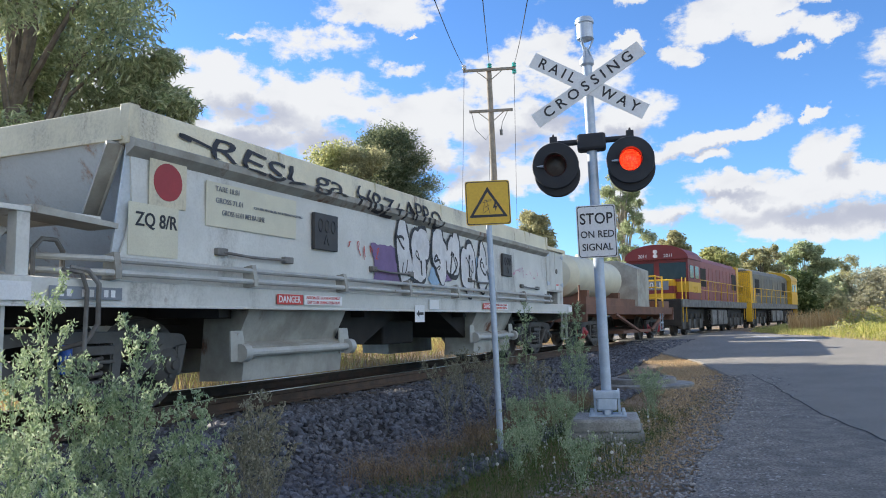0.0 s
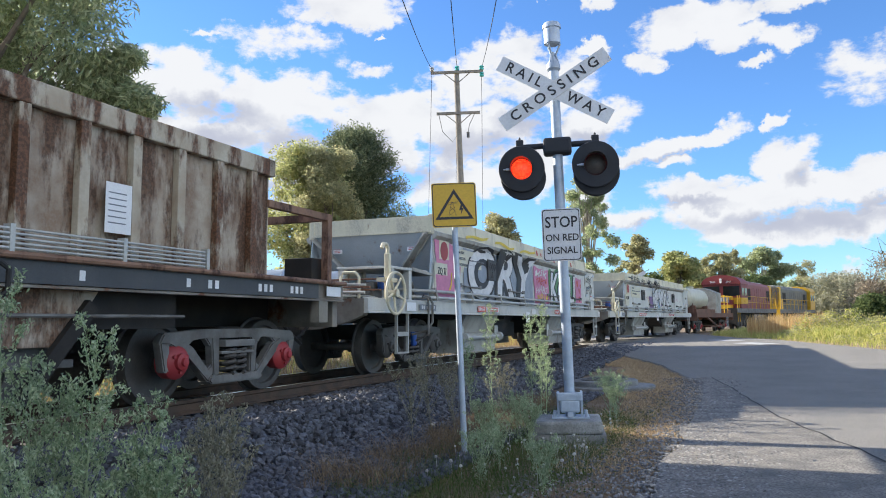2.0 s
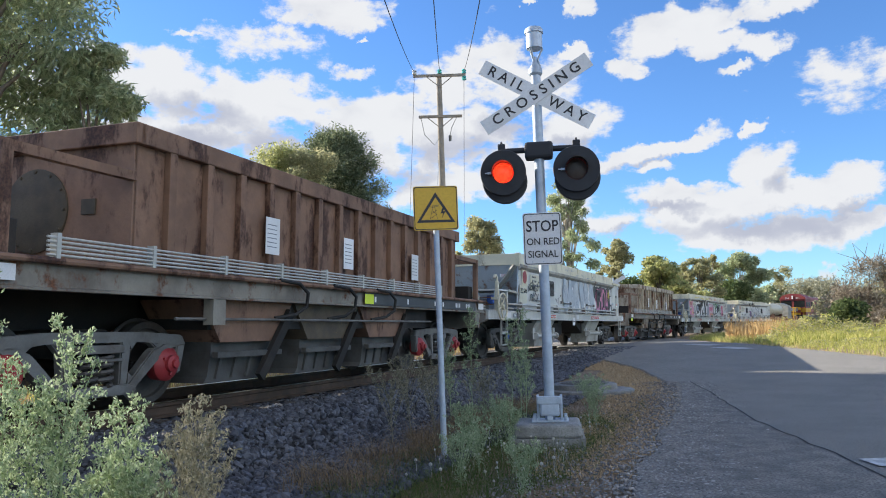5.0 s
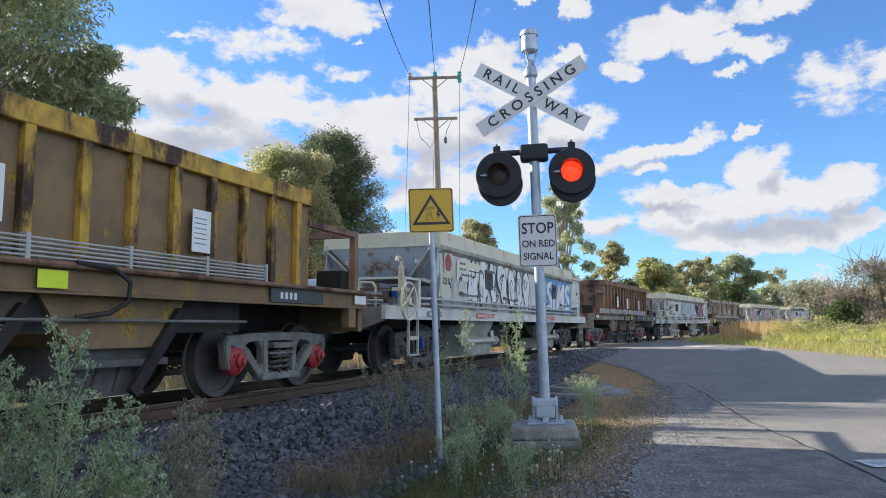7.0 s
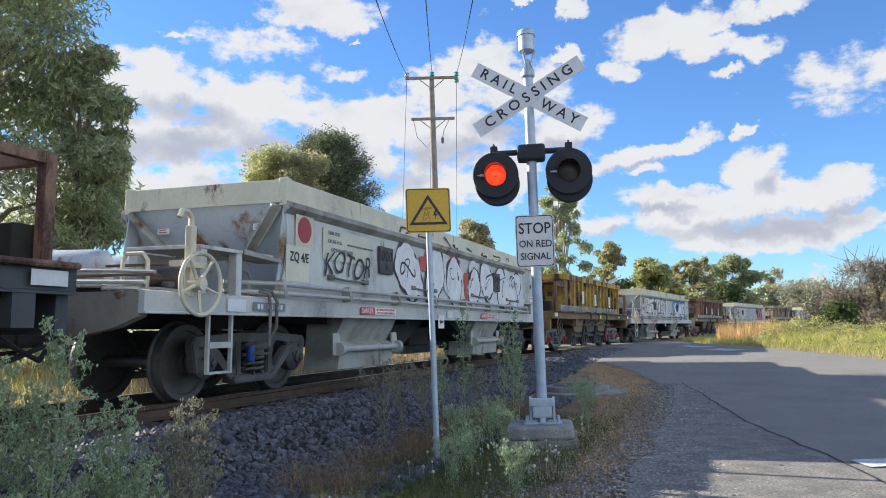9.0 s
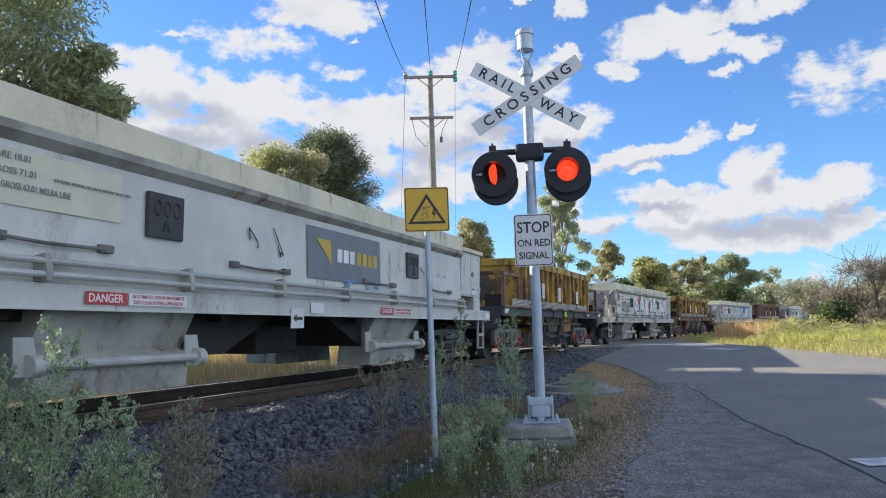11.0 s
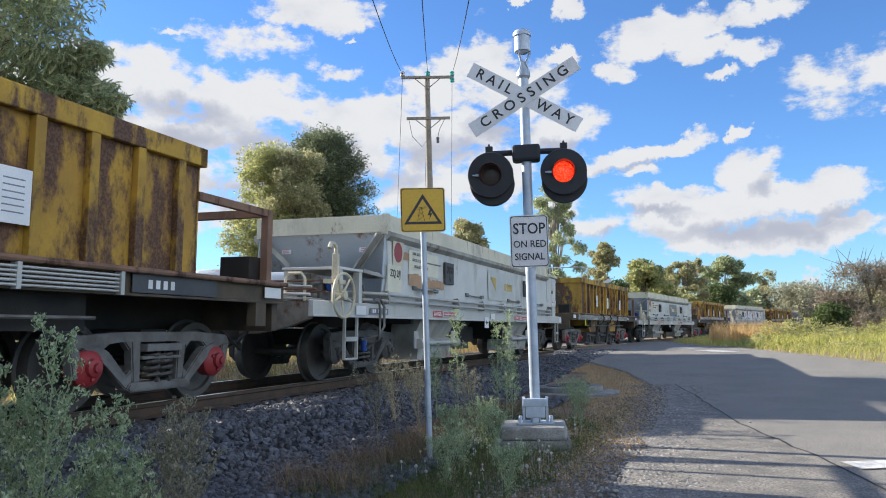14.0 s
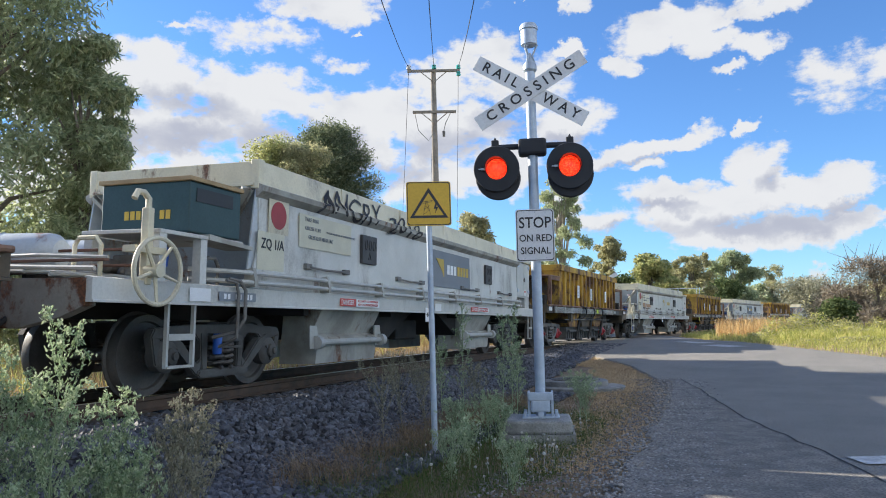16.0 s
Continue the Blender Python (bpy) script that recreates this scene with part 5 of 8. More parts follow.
    prism(bm, [(-6.7, 1.60), (-5.95, 1.56), (-5.95, 1.60), (-6.7, 1.66)], 0.9, 1.24, "x")
    part("cover_flap", bm, grey_dirty, stand)
    bm = bmesh.new()
    lathe(bm, [(0.0, 0), (0.09, 0.01), (0.10, 0.10), (0.09, 0.20), (0.0, 0.21)], 14, pose(0.9, -7.05, 1.30))
    part("brake_valve", bm, blue_plastic, w, "blue brake valve")
    bm = bmesh.new()
    tube(bm, [(1.05, -6.55, 1.12), (1.05, -6.55, 1.36), (1.05, -6.48, 1.44), (1.05, -6.36, 1.44), (1.05, -6.3, 1.36), (1.05, -6.3, 1.12)], 0.02, 6)
    tube(bm, [(1.31, -6.5, 1.20), (1.33, -6.35, 1.18), (1.33, -6.3, 1.05), (1.32, -6.3, 0.6), (1.1, -6.3, 0.5)], 0.018, 6)
    part("air_hose", bm, bogie_pale, w)
    m = pose(1.40, -7.62, 1.22, 0, 90, 0)
    bm = bmesh.new()
    ring(bm, 0.30, 0.022, m, 32, 8)
    for k in range(5):
        a = 2 * math.pi * k / 5
        tube(bm, [m @ Vector((0.05 * math.cos(a), 0.05 * math.sin(a), -0.03)), m @ Vector((0.29 * math.cos(a), 0.29 * math.sin(a), 0))], 0.02, 6, 0.014)
    lathe(bm, [(0.06, -0.12), (0.06, 0.03), (0.0, 0.035)], 12, m)
    part("handwheel", bm, cream_paint, w, "cream hand brake wheel")
    bm = bmesh.new()
    box(bm, 1.22, 1.30, -7.66, -7.58, 1.10, 1.80, 0.01)
    tube(bm, [(1.26, -7.62, 1.78), (1.26, -7.62, 1.88), (1.26, -7.68, 1.93), (1.26, -7.76, 1.93), (1.26, -7.80, 1.86)], 0.03, 8)
    box(bm, 1.20, 1.34, -7.85, -7.45, 1.38, 1.44)
    part("brake_stand", bm, cream_paint, w)
    ladder(w, -7.1)
    ladder(w, 7.07)
    for y, nm in ((-6.9, 0), (7.40, 1), (-0.20, 2)):
        bm = bmesh.new()
        box(bm, 1.302, 1.306, y - 0.16, y + 0.16, 0.97, 1.10)
        part("reflector_plate", bm, white_plate, w, "white reflective plate")
    bm = bmesh.new()
    box(bm, 1.302, 1.307, -0.83, -0.53, 0.78, 1.02)
    p = part("arrow_plate", bm, white_plate, w, "white plate with a black arrow")
    bm = bmesh.new()
    prism(bm, [(-0.79, 0.90), (-0.71, 0.95), (-0.71, 0.92), (-0.57, 0.92), (-0.57, 0.88), (-0.71, 0.88), (-0.71, 0.85)], 1.307, 1.310, "x")
    part("arrow", bm, sign_black, p)
    # notices on the sill
    for y in (-3.75, 1.98):
        bm = bmesh.new()
        box(bm, 1.302, 1.305, y - 0.22, y + 0.24, 0.985, 1.09)
        p = part("danger_plate", bm, danger_red, w, "red danger plate")
        lettering("DANGER", 0.10, facing_side(1.3055, y, 1.035), white_plate, p, wide=0.95)
        bm = bmesh.new()
        box(bm, 1.302, 1.305, y + 0.26, y + 1.02, 0.985, 1.09)
        p = part("notice", bm, white_plate, w)
        lettering("AUTOMATIC DOOR MOVEMENT", 0.05, facing_side(1.3055, y + 0.64, 1.062), danger_red, p, wide=0.93)
        lettering("KEEP CLEAR DURING OPERATION", 0.05, facing_side(1.3055, y + 0.64, 1.012), danger_red, p, wide=0.84)
    # painted blanks, red disc, weights
    bm = bmesh.new()
    lathe(bm, [(0.165, 0), (0.165, 0.003)], 32, facing_side(1.228, -5.42, 2.02))
    part("red_disc", bm, red_paint, w, "red painted disc")
    bm = bmesh.new()
    box(bm, 1.222, 1.227, -5.63, -5.20, 1.80, 2.22)
    part("disc_panel", bm, cream_paint, w)
    bm = bmesh.new()
    box(bm, 1.223, 1.230, -4.95, -3.55, 1.70, 2.12)
    part("weight_panel", bm, blank_paint, w, "cream stencilled panel")
    bm = bmesh.new()
    box(bm, 1.232, 1.238, -5.85, -5.3, 1.36, 1.80)
    part("number_panel", bm, blank_paint, w)
    lettering("TARE 18.81", 0.072, facing_side(1.238, -4.66, 2.06), panel_grey, w)
    lettering("GROSS 71.01", 0.072, facing_side(1.238, -4.63, 1.95), panel_grey, w)
    lettering("SOUTHERN, WESTERN, BELL BAY & DERWENT VALLEY LINES", 0.036, facing_side(1.238, -3.86, 1.945), panel_grey, w, wide=0.85)
    lettering("GROSS 63.01 MELBA LINE", 0.072, facing_side(1.238, -4.42, 1.84), panel_grey, w, wide=0.8)
    coupler(w, -8.25, -1)
    coupler(w, 7.62, 1)
    for y in (-5.93, 5.93):
        bogie_at(w, y, bogie_steel, bogie_steel)
    return w


def ribbon(bm, pts, width, x):
    """A painted stroke on a wagon's side through (y, z) points; x: list of depths or one."""
    p = [Vector((0, a, b)) for a, b in pts]
    rows = []
    for i, q in enumerate(p):
        d = (p[min(i + 1, len(p) - 1)] - p[max(i - 1, 0)])
        d = d.normalized() if d.length > 1e-6 else Vector((0, 1, 0))
        n = Vector((0, -d.z, d.y)) * width / 2
        rows.append([bm.verts.new((x, (q + n).y, (q + n).z)), bm.verts.new((x, (q - n).y, (q - n).z))])
    for a, b in zip(rows, rows[1:]):
        bm.faces.new((a[0], a[1], b[1], b[0]))


def side_x(z):
    return float(np.interp(z, [1.12, 1.25, 1.5, 1.75, 2.0, 2.26], [1.249, 1.246, 1.238, 1.228, 1.218, 1.213]))


def blob(bm, y, z, ry, rz, rs, lift, n=26, rough=0.18):
    """A filled patch of paint with an uneven outline, laid on the side plate."""
    c = bm.verts.new((side_x(z) + lift, y, z))
    k = rs.uniform(0, 50)
    vs = []
    for i in range(n):
        a = 2 * math.pi * i / n
        f = 1 + rough * noise.noise((math.cos(a) * 1.6 + k, math.sin(a) * 1.6, k)) * 2
        zz = min(2.24, max(1.14, z + rz * f * math.sin(a)))
        vs.append(bm.verts.new((side_x(zz) + lift, y + ry * f * math.cos(a), zz)))
    for i in range(n):
        bm.faces.new((c, vs[i], vs[(i + 1) % n]))


def letter_shape(bm, y, z, wd, ht, rs, width, lift):
    """A loose looping stroke, as spray tags have them: no letter of any alphabet."""
    pts = [(y + rs.uniform(-0.5, 0.5) * wd, z + rs.uniform(-0.5, 0.5) * ht) for _ in range(rs.integers(3, 6))]
    out = []
    for a, b, c in zip(pts, pts[1:], pts[2:] + [pts[0]]):
        for k in range(7):
            f = k / 7
            u = (np.array(a) + b) / 2 * (1 - f) ** 2 + 2 * f * (1 - f) * np.array(b) + (np.array(b) + c) / 2 * f * f
            out.append(tuple(u))
    p = [Vector((0, a, b)) for a, b in out]
    rows = []
    for i, q in enumerate(p):
        d = (p[min(i + 1, len(p) - 1)] - p[max(i - 1, 0)])
        d = d.normalized() if d.length > 1e-6 else Vector((0, 1, 0))
        n = Vector((0, -d.z, d.y)) * width / 2
        rows.append([bm.verts.new((side_x(v.z) + lift, v.y, v.z)) for v in (q + n, q - n)])
    for a, b in zip(rows, rows[1:]):
        bm.faces.new((a[0], a[1], b[1], b[0]))


def graffiti(wagon, y0, y1, fills, lines, seed, background=(), letters=5, z0=1.25, z1=2.15):
    """A sprayed panel: backing patches, fat pale shapes, dark outlines."""
    rs = np.random.default_rng(seed)
    for colour, count, size in background:
        bm = bmesh.new()
        for _ in range(count):
            blob(bm, rs.uniform(y0, y1), rs.uniform(z0 + 0.1, z1 - 0.1), size * rs.uniform(0.6, 1.3), size * rs.uniform(0.4, 0.8), rs, 0.004 + rs.uniform(0, 0.0015), 22, 0.25)
        tagged(part("sprayed_patch", bm, spray[colour], wagon, colour + " sprayed paint"), kind="stuff")
    step = (y1 - y0) / letters
    fill, line = bmesh.new(), bmesh.new()
    for k in range(letters):
        y = y0 + step * (k + 0.5)
        mid, h = (z0 + z1) / 2, (z1 - z0)
        for j in range(3):
            a, b, ry, rz = y + rs.uniform(-0.2, 0.2) * step, mid + rs.uniform(-0.25, 0.25) * h, step * rs.uniform(0.22, 0.42), h * rs.uniform(0.25, 0.48)
            blob(line, a, b, ry + 0.045, rz + 0.05, rs, 0.0065 + 0.001 * j, 24, 0.12)
            blob(fill, a, b, ry, rz, rs, 0.0100 + 0.001 * j, 24, 0.12)
        letter_shape(line, y, mid, step * 0.8, h * 0.8, rs, 0.04, 0.0145)
        letter_shape(line, y, mid, step * 0.7, h * 0.7, rs, 0.022, 0.0150)
    tagged(part("sprayed_outline", line, spray[lines], wagon, lines + " sprayed outlines"), kind="stuff")
    tagged(part("sprayed_shape", fill, spray[fills], wagon, fills + " sprayed shapes"), kind="stuff")


def skin_x(z):
    """How far out the side stands at a height, over the plate, the ledge and the coaming."""
    return float(np.interp(z, [1.12, 1.25, 1.5, 1.75, 2.0, 2.18, 2.25, 2.32, 2.34, 2.60], [1.249, 1.246, 1.238, 1.228, 1.218, 1.216, 1.292, 1.302, 1.236, 1.208]))


def sprayed_word(wagon, body, y0, y1, z0, z1, fill, line="", fat=0.02, lean=0.12, lift=0.012):
    """Sprayed letters stretched over a field of the side: fat fills with an outline round them, or thin strokes alone."""
    for colour, grow, out in (((line, fat, lift), (fill, 0.0, lift + 0.004)) if line else ((fill, 0.0, lift),)):
        cu = bpy.data.curves.new("lettering", "FONT")
        cu.body, cu.size, cu.resolution_u = body, 1.0, 4
        cu.offset = (0.030 + grow * 1.6) if line else fat
        cu.space_character = 1.08 if line else 0.95
        ob = bpy.data.objects.new("lettering", cu)
        me = bpy.data.meshes.new_from_object(ob)
        bpy.data.objects.remove(ob)
        bm = bmesh.new()
        bm.from_mesh(me)
        bmesh.ops.triangulate(bm, faces=bm.faces)
        bmesh.ops.subdivide_edges(bm, edges=[e for e in bm.edges if e.calc_length() > 0.12], cuts=2)
        xs, ys = [v.co.x for v in bm.verts], [v.co.y for v in bm.verts]
        a0, a1, b0, b1 = min(xs), max(xs), min(ys), max(ys)
        pad = grow if line else 0.0
        for v in bm.verts:
            u, w = (v.co.x - a0) / (a1 - a0), (v.co.y - b0) / (b1 - b0)
            z = z0 - pad + (z1 - z0 + 2 * pad) * w + 0.03 * math.sin(u * 9 + len(body))
            y = y0 - pad + (y1 - y0 + 2 * pad) * u + lean * (w - 0.5) + 0.02 * math.sin(w * 7 + u * 5)
            v.co = (skin_x(z) + out, y, z)
        tagged(part("sprayed_lettering", bm, spray[colour], wagon, colour + " sprayed lettering"), kind="stuff")


def sprayed_field(wagon, y0, y1, z0, z1, colour, lift=0.004, seed=1):
    """A ragged field of sprayed ground colour."""
    bm = bmesh.new()
    n = 26
    rows = []
    for i in range(n + 1):
        y = y0 + (y1 - y0) * i / n
        hi = z1 + 0.09 * noise.noise((y * 2.3, seed, 0)) + 0.04 * noise.noise((y * 9, seed, 3))
        lo = z0 + 0.07 * noise.noise((y * 2.1, seed, 7))
        rows.append([bm.verts.new((side_x(z) + lift, y + (0.12 * noise.noise((z * 3, seed, 5)) if i in (0, n) else 0), z)) for z in np.linspace(max(1.14, lo), min(2.24, hi), 6)])
    for p, q in zip(rows, rows[1:]):
        for i in range(5):
            bm.faces.new((p[i], q[i], q[i + 1], p[i + 1])).smooth = True
    return tagged(part("sprayed_ground", bm, spray[colour], wagon, colour + " sprayed ground"), kind="stuff")


def tag_row(wagon, y0, y1, z, ht, colour, seed, n=6, width=0.028):
    rs = np.random.default_rng(seed)
    bm = bmesh.new()
    for k in range(n):
        letter_shape(bm, y0 + (y1 - y0) * (k + 0.5) / n, z, (y1 - y0) / n * 1.1, ht, rs, width, 0.006 if z < 2.2 else 0.03)
    tagged(part("sprayed_tag", bm, spray[colour], wagon, colour + " sprayed scrawl"), kind="stuff")


def open_wagon(paint, sill_paint, rear, front, label, top=2.60, rack=1.33):
    """A ribbed open-topped hopper wagon with three pairs of bottom chutes."""
    w = empty("open_hopper_wagon", label, "hopper wagon", "open hopper wagons")
    y0, y1 = -4.18, 4.29
    wall_paint = {zh_dark: zh_rusty, zh_yellow: zh_worn, zh_cream: zh_streak}.get(paint, paint)
    for sgn in (-1, 1):
        bm = bmesh.new()
        box(bm, min(sgn * 1.16, sgn * 1.19), max(sgn * 1.16, sgn * 1.19), y0, y1, 1.30, top - 0.1)
        part("side_wall", bm, wall_paint, w, "rust-stained side sheet" if sgn > 0 else "")
        bm = bmesh.new()
        box(bm, min(sgn * 1.15, sgn * 1.27), max(sgn * 1.15, sgn * 1.27), y0 - 0.03, y1 + 0.03, top - 0.19, top, 0.012)
        part("top_rail", bm, paint, w)
        bm = bmesh.new()
        box(bm, min(sgn * 1.19, sgn * 1.262), max(sgn * 1.19, sgn * 1.262), 0, 0.10, 1.30, top - 0.188, 0.006)
        rib = mesh_of("rib", bm, paint)
        n = 15
        for k in range(n):
            part("rib", rib, None, w, "", pose(0, y0 + 0.42 + (y1 - y0 - 0.75) * k / (n - 1) - 0.05, 0))
    for y, t in ((y0, rear), (y1, front)):
        bm = bmesh.new()
        box(bm, -1.19, 1.19, y - 0.02, y + 0.02, 1.30, top - 0.17)
        box(bm, -1.27, 1.27, y - 0.08, y + 0.04, top - 0.19, top, 0.01)
        part("end_wall", bm, paint, w)
    bm = bmesh.new()
    prism(bm, [(-1.15, 1.35), (1.15, 1.35), (1.15, 2.0), (0.6, 2.25), (-0.6, 2.3), (-1.15, 2.0)], y0 + 0.1, y1 - 0.1)
    part("load", bm, stone, w, "dark stone load")
    if paint is not zh_cream:
        bm = bmesh.new()
        lathe(bm, [(0.40, 0), (0.40, 0.02), (0.36, 0.03), (0.0, 0.032)], 28, pose(0.05, y0 - 0.02, 1.86, 90))
        for k in range(12):
            lathe(bm, [(0.018, 0.02), (0.018, 0.042), (0.0, 0.045)], 6, pose(0.05 + 0.37 * math.cos(k * 0.5236), y0 - 0.02, 1.86 + 0.37 * math.sin(k * 0.5236), 90))
        box(bm, 0.62, 0.78, y0 - 0.04, y0 - 0.02, 1.80, 1.94)
        part("round_patch", bm, zh_grime, w, "rusty round cover plate")
    bm = bmesh.new()
    for sgn in (-1, 1):
        prism(bm, [(sgn * 1.17, 1.06), (sgn * 1.30, 1.06), (sgn * 1.30, 1.08), (sgn * 1.275, 1.09), (sgn * 1.275, 1.27), (sgn * 1.30, 1.28), (sgn * 1.30, 1.30), (sgn * 1.17, 1.30)], -5.87, 5.84)
    box(bm, -1.2, 1.2, -5.87, -5.75, 0.74, 1.29, 0.01)
    box(bm, -1.2, 1.2, 5.72, 5.84, 0.74, 1.29, 0.01)
    part("sill", bm, sill_paint, w, "worn painted side sill")
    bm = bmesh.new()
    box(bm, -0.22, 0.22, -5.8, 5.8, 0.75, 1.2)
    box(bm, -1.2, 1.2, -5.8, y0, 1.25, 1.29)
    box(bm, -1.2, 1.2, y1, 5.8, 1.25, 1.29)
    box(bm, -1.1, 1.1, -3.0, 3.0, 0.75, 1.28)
    part("centre_sill", bm, shaded_steel, w)
    bm = bmesh.new()
    box(bm, 1.305, 1.309, *((0.2, 5.2) if sill_paint is zh_sill else (3.3, 4.5)), 1.09, 1.26)
    p = part("dark_panel", bm, zh_panel, w)
    for y in ((0.5, 1.7, 2.9, 3.2, 3.3, 4.0, 4.1, 4.2, 4.6, 4.7, 4.8) if sill_paint is zh_sill else (3.5, 3.6, 3.7, 3.8)):
        bm = bmesh.new()
        box(bm, 1.309, 1.311, y, y + 0.055, 1.13, 1.21)
        part("panel_mark", bm, white_plate, p)
    # chutes
    for y in (-2.3, -0.55, 1.2):
        for sgn in (-1, 1):
            bm = bmesh.new()
            prism(bm, [(y - 0.85, 1.06), (y + 0.85, 1.06), (y + 0.52, 0.62), (y - 0.52, 0.62)], sgn * 0.35, sgn * 1.14, "x")
            c = part("discharge_chute", bm, zh_grime if y == -0.55 else wall_paint, w)
            bm = bmesh.new()
            prism(bm, [(y - 0.55, 0.62), (y + 0.55, 0.62), (y + 0.55, 0.52), (y + 0.40, 0.24), (y + 0.46, 0.20), (y - 0.66, 0.20), (y - 0.60, 0.26), (y - 0.55, 0.52)], sgn * 0.30, sgn * 1.04, "x")
            box(bm, min(sgn * 1.1, sgn * 1.17), max(sgn * 1.1, sgn * 1.17), y - 0.6, y + 0.6, 0.46, 0.52)
            part("chute_door", bm, bogie_steel, c)
            for k in (-0.4, -0.13, 0.13, 0.4):
                bm = bmesh.new()
                prism(bm, [(y + k - 0.02, 0.46), (y + k + 0.02, 0.46), (y + k - 0.05, 0.24), (y + k - 0.09, 0.24)], sgn * 1.035, sgn * 1.07, "x")
                part("stiffener", bm, bogie_steel, c)
            bm = bmesh.new()
            q = Matrix.Translation((sgn * 1.18, y + 0.75, 0.95)) @ Euler((radians(140), 0, 0)).to_matrix().to_4x4()
            box(bm, -0.03, 0.03, -0.06, 0.06, 0, 0.95, 0.0, q)
            part("door_lever", bm, shaded_steel, c)
    # conduits along the side, hoses, pipe
    for sgn in (1, -1):
        bm = bmesh.new()
        for k in range(5):
            tube(bm, [(sgn * 1.34, -5.2, rack + k * 0.034), (sgn * 1.34, 0, rack + k * 0.034), (sgn * 1.34, 3.1, rack + k * 0.034)], 0.011, 6)
        for yy in np.arange(-5.1, 3.2, 1.03):
            box(bm, min(sgn * 1.28, sgn * 1.355), max(sgn * 1.28, sgn * 1.355), yy - 0.02, yy + 0.02, rack - 0.03, rack + 0.17)
        part("conduit_rack", bm, pipe_paint, w, "row of thin steel conduits")
        bm = bmesh.new()
        tube(bm, [(sgn * 1.335, yy, 1.285) for yy in np.linspace(-5.85, 5.8, 6)], 0.028, 8)
        part("air_pipe", bm, zh_brown, w)
    bm = bmesh.new()
    tube(bm, [(1.20, -3.6, 0.86), (1.20, 0, 0.86), (1.20, 3.0, 0.86)], 0.016, 6)
    part("door_rod", bm, bogie_pale, w)
    for yy in (-1.55, -0.3, 1.0):
        bm = bmesh.new()
        tube(bm, [(1.35, yy - 0.5, 1.31), (1.39, yy - 0.15, 1.29), (1.41, yy + 0.02, 1.18), (1.38, yy + 0.04, 1.02), (1.30, yy - 0.08, 0.92), (1.16, yy - 0.3, 0.88)], 0.022, 8)
        part("hose", bm, black_rubber, w, "black ribbed hose")
    bm = bmesh.new()
    if rear == "rail":
        box(bm, 1.345, 1.349, -4.28, -4.16, 0.86, 1.08)
    elif front == "hoop" and paint is zh_cream:
        box(bm, 1.311, 1.315, -5.84, -5.55, 0.96, 1.08)
    else:
        out = 1.362 if rack < 1.2 else 1.311
        box(bm, out, out + 0.004, 0.18, 0.46, 1.10, 1.24)
    part("lime_plate", bm, lime_plate, w, "bright lime reflective plate")
    for y, z in ((-2.1, 1.60), (-0.25, 1.56), (2.1, 1.54)):
        bm = bmesh.new()
        box(bm, 1.268, 1.272, y - 0.14, y + 0.14, z, z + 0.42)
        p = part("notice", bm, white_plate, w, "white printed notice")
        bm = bmesh.new()
        for k in range(6):
            box(bm, 1.272, 1.273, y - 0.11, y + 0.08, z + 0.08 + k * 0.05, z + 0.09 + k * 0.05)
        part("notice_print", bm, panel_grey, p)
    for y in (-5.6, 5.55):
        bm = bmesh.new()
        box(bm, 1.311, 1.314, y - 0.17, y + 0.17, 1.12, 1.24)
        part("reflector_plate", bm, white_plate, w)
    # end gear
    for y, sgn, kind in ((y0, -1, rear), (y1, 1, front)):
        if kind == "shelter":
            bm = bmesh.new()
            ya, yb = sorted((y, y + sgn * 1.10))
            box(bm, -1.22, 1.22, ya, yb, 2.18, 2.22, 0.006)
            for x in (-1.18, 1.18):
                box(bm, x - 0.05, x + 0.05, y + sgn * 1.05 - 0.04, y + sgn * 1.05 + 0.04, 1.29, 2.18)
                box(bm, x - 0.02, x + 0.02, ya, yb, 2.08, 2.18)
            part("shelter_roof", bm, zh_brown if paint is not zh_cream else zh_cream, w, "rusty sheet shelter over the platform")
        elif kind == "hoop":
            bm = bmesh.new()
            ye = y + sgn * 1.30
            for x in (-1.18, 1.18):
                box(bm, x - 0.045, x + 0.045, ye - 0.05, ye + 0.05, 1.29, 2.16)
                box(bm, x - 0.04, x + 0.04, min(y, ye), max(y, ye), 2.08, 2.16)
            box(bm, -1.2, 1.2, ye - 0.05, ye + 0.05, 2.08, 2.17)
            part("hoop_frame", bm, zh_brown, w, "rusty steel hoop over the platform")
        elif kind == "rail":
            bm = bmesh.new()
            for x in (-1.15, 0.0, 1.2):
                tube(bm, [(x, y, top - 0.02), (x, y, 2.98)], 0.018, 6)
            tube(bm, [(-1.15, y, 2.98), (1.2, y, 2.98), (1.2, y + 0.9, 2.98), (1.2, y + 0.9, top - 0.02)], 0.02, 6)
            part("guard_rail", bm, galvanised, w, "grey tube guard rail")
        bm = bmesh.new()
        lathe(bm, [(0.02, -0.36), (0.14, -0.33), (0.18, -0.26), (0.18, 0.26), (0.14, 0.33), (0.02, 0.36)], 18, pose(-0.45, y + sgn * 0.50, 1.60, 0, 90, 0))
        part("air_tank", bm, zh_brown, w)
        bm = bmesh.new()
        tube(bm, [(-1.05, y + sgn * 1.1, 1.30), (-1.08, y + sgn * 1.05, 1.80), (-1.0, y + sgn * 0.9, 1.98), (-0.9, y + sgn * 0.7, 1.96), (-0.85, y + sgn * 0.6, 1.6)], 0.045, 8)
        part("platform_hose", bm, black_rubber, w, "black hose with a pale collar")
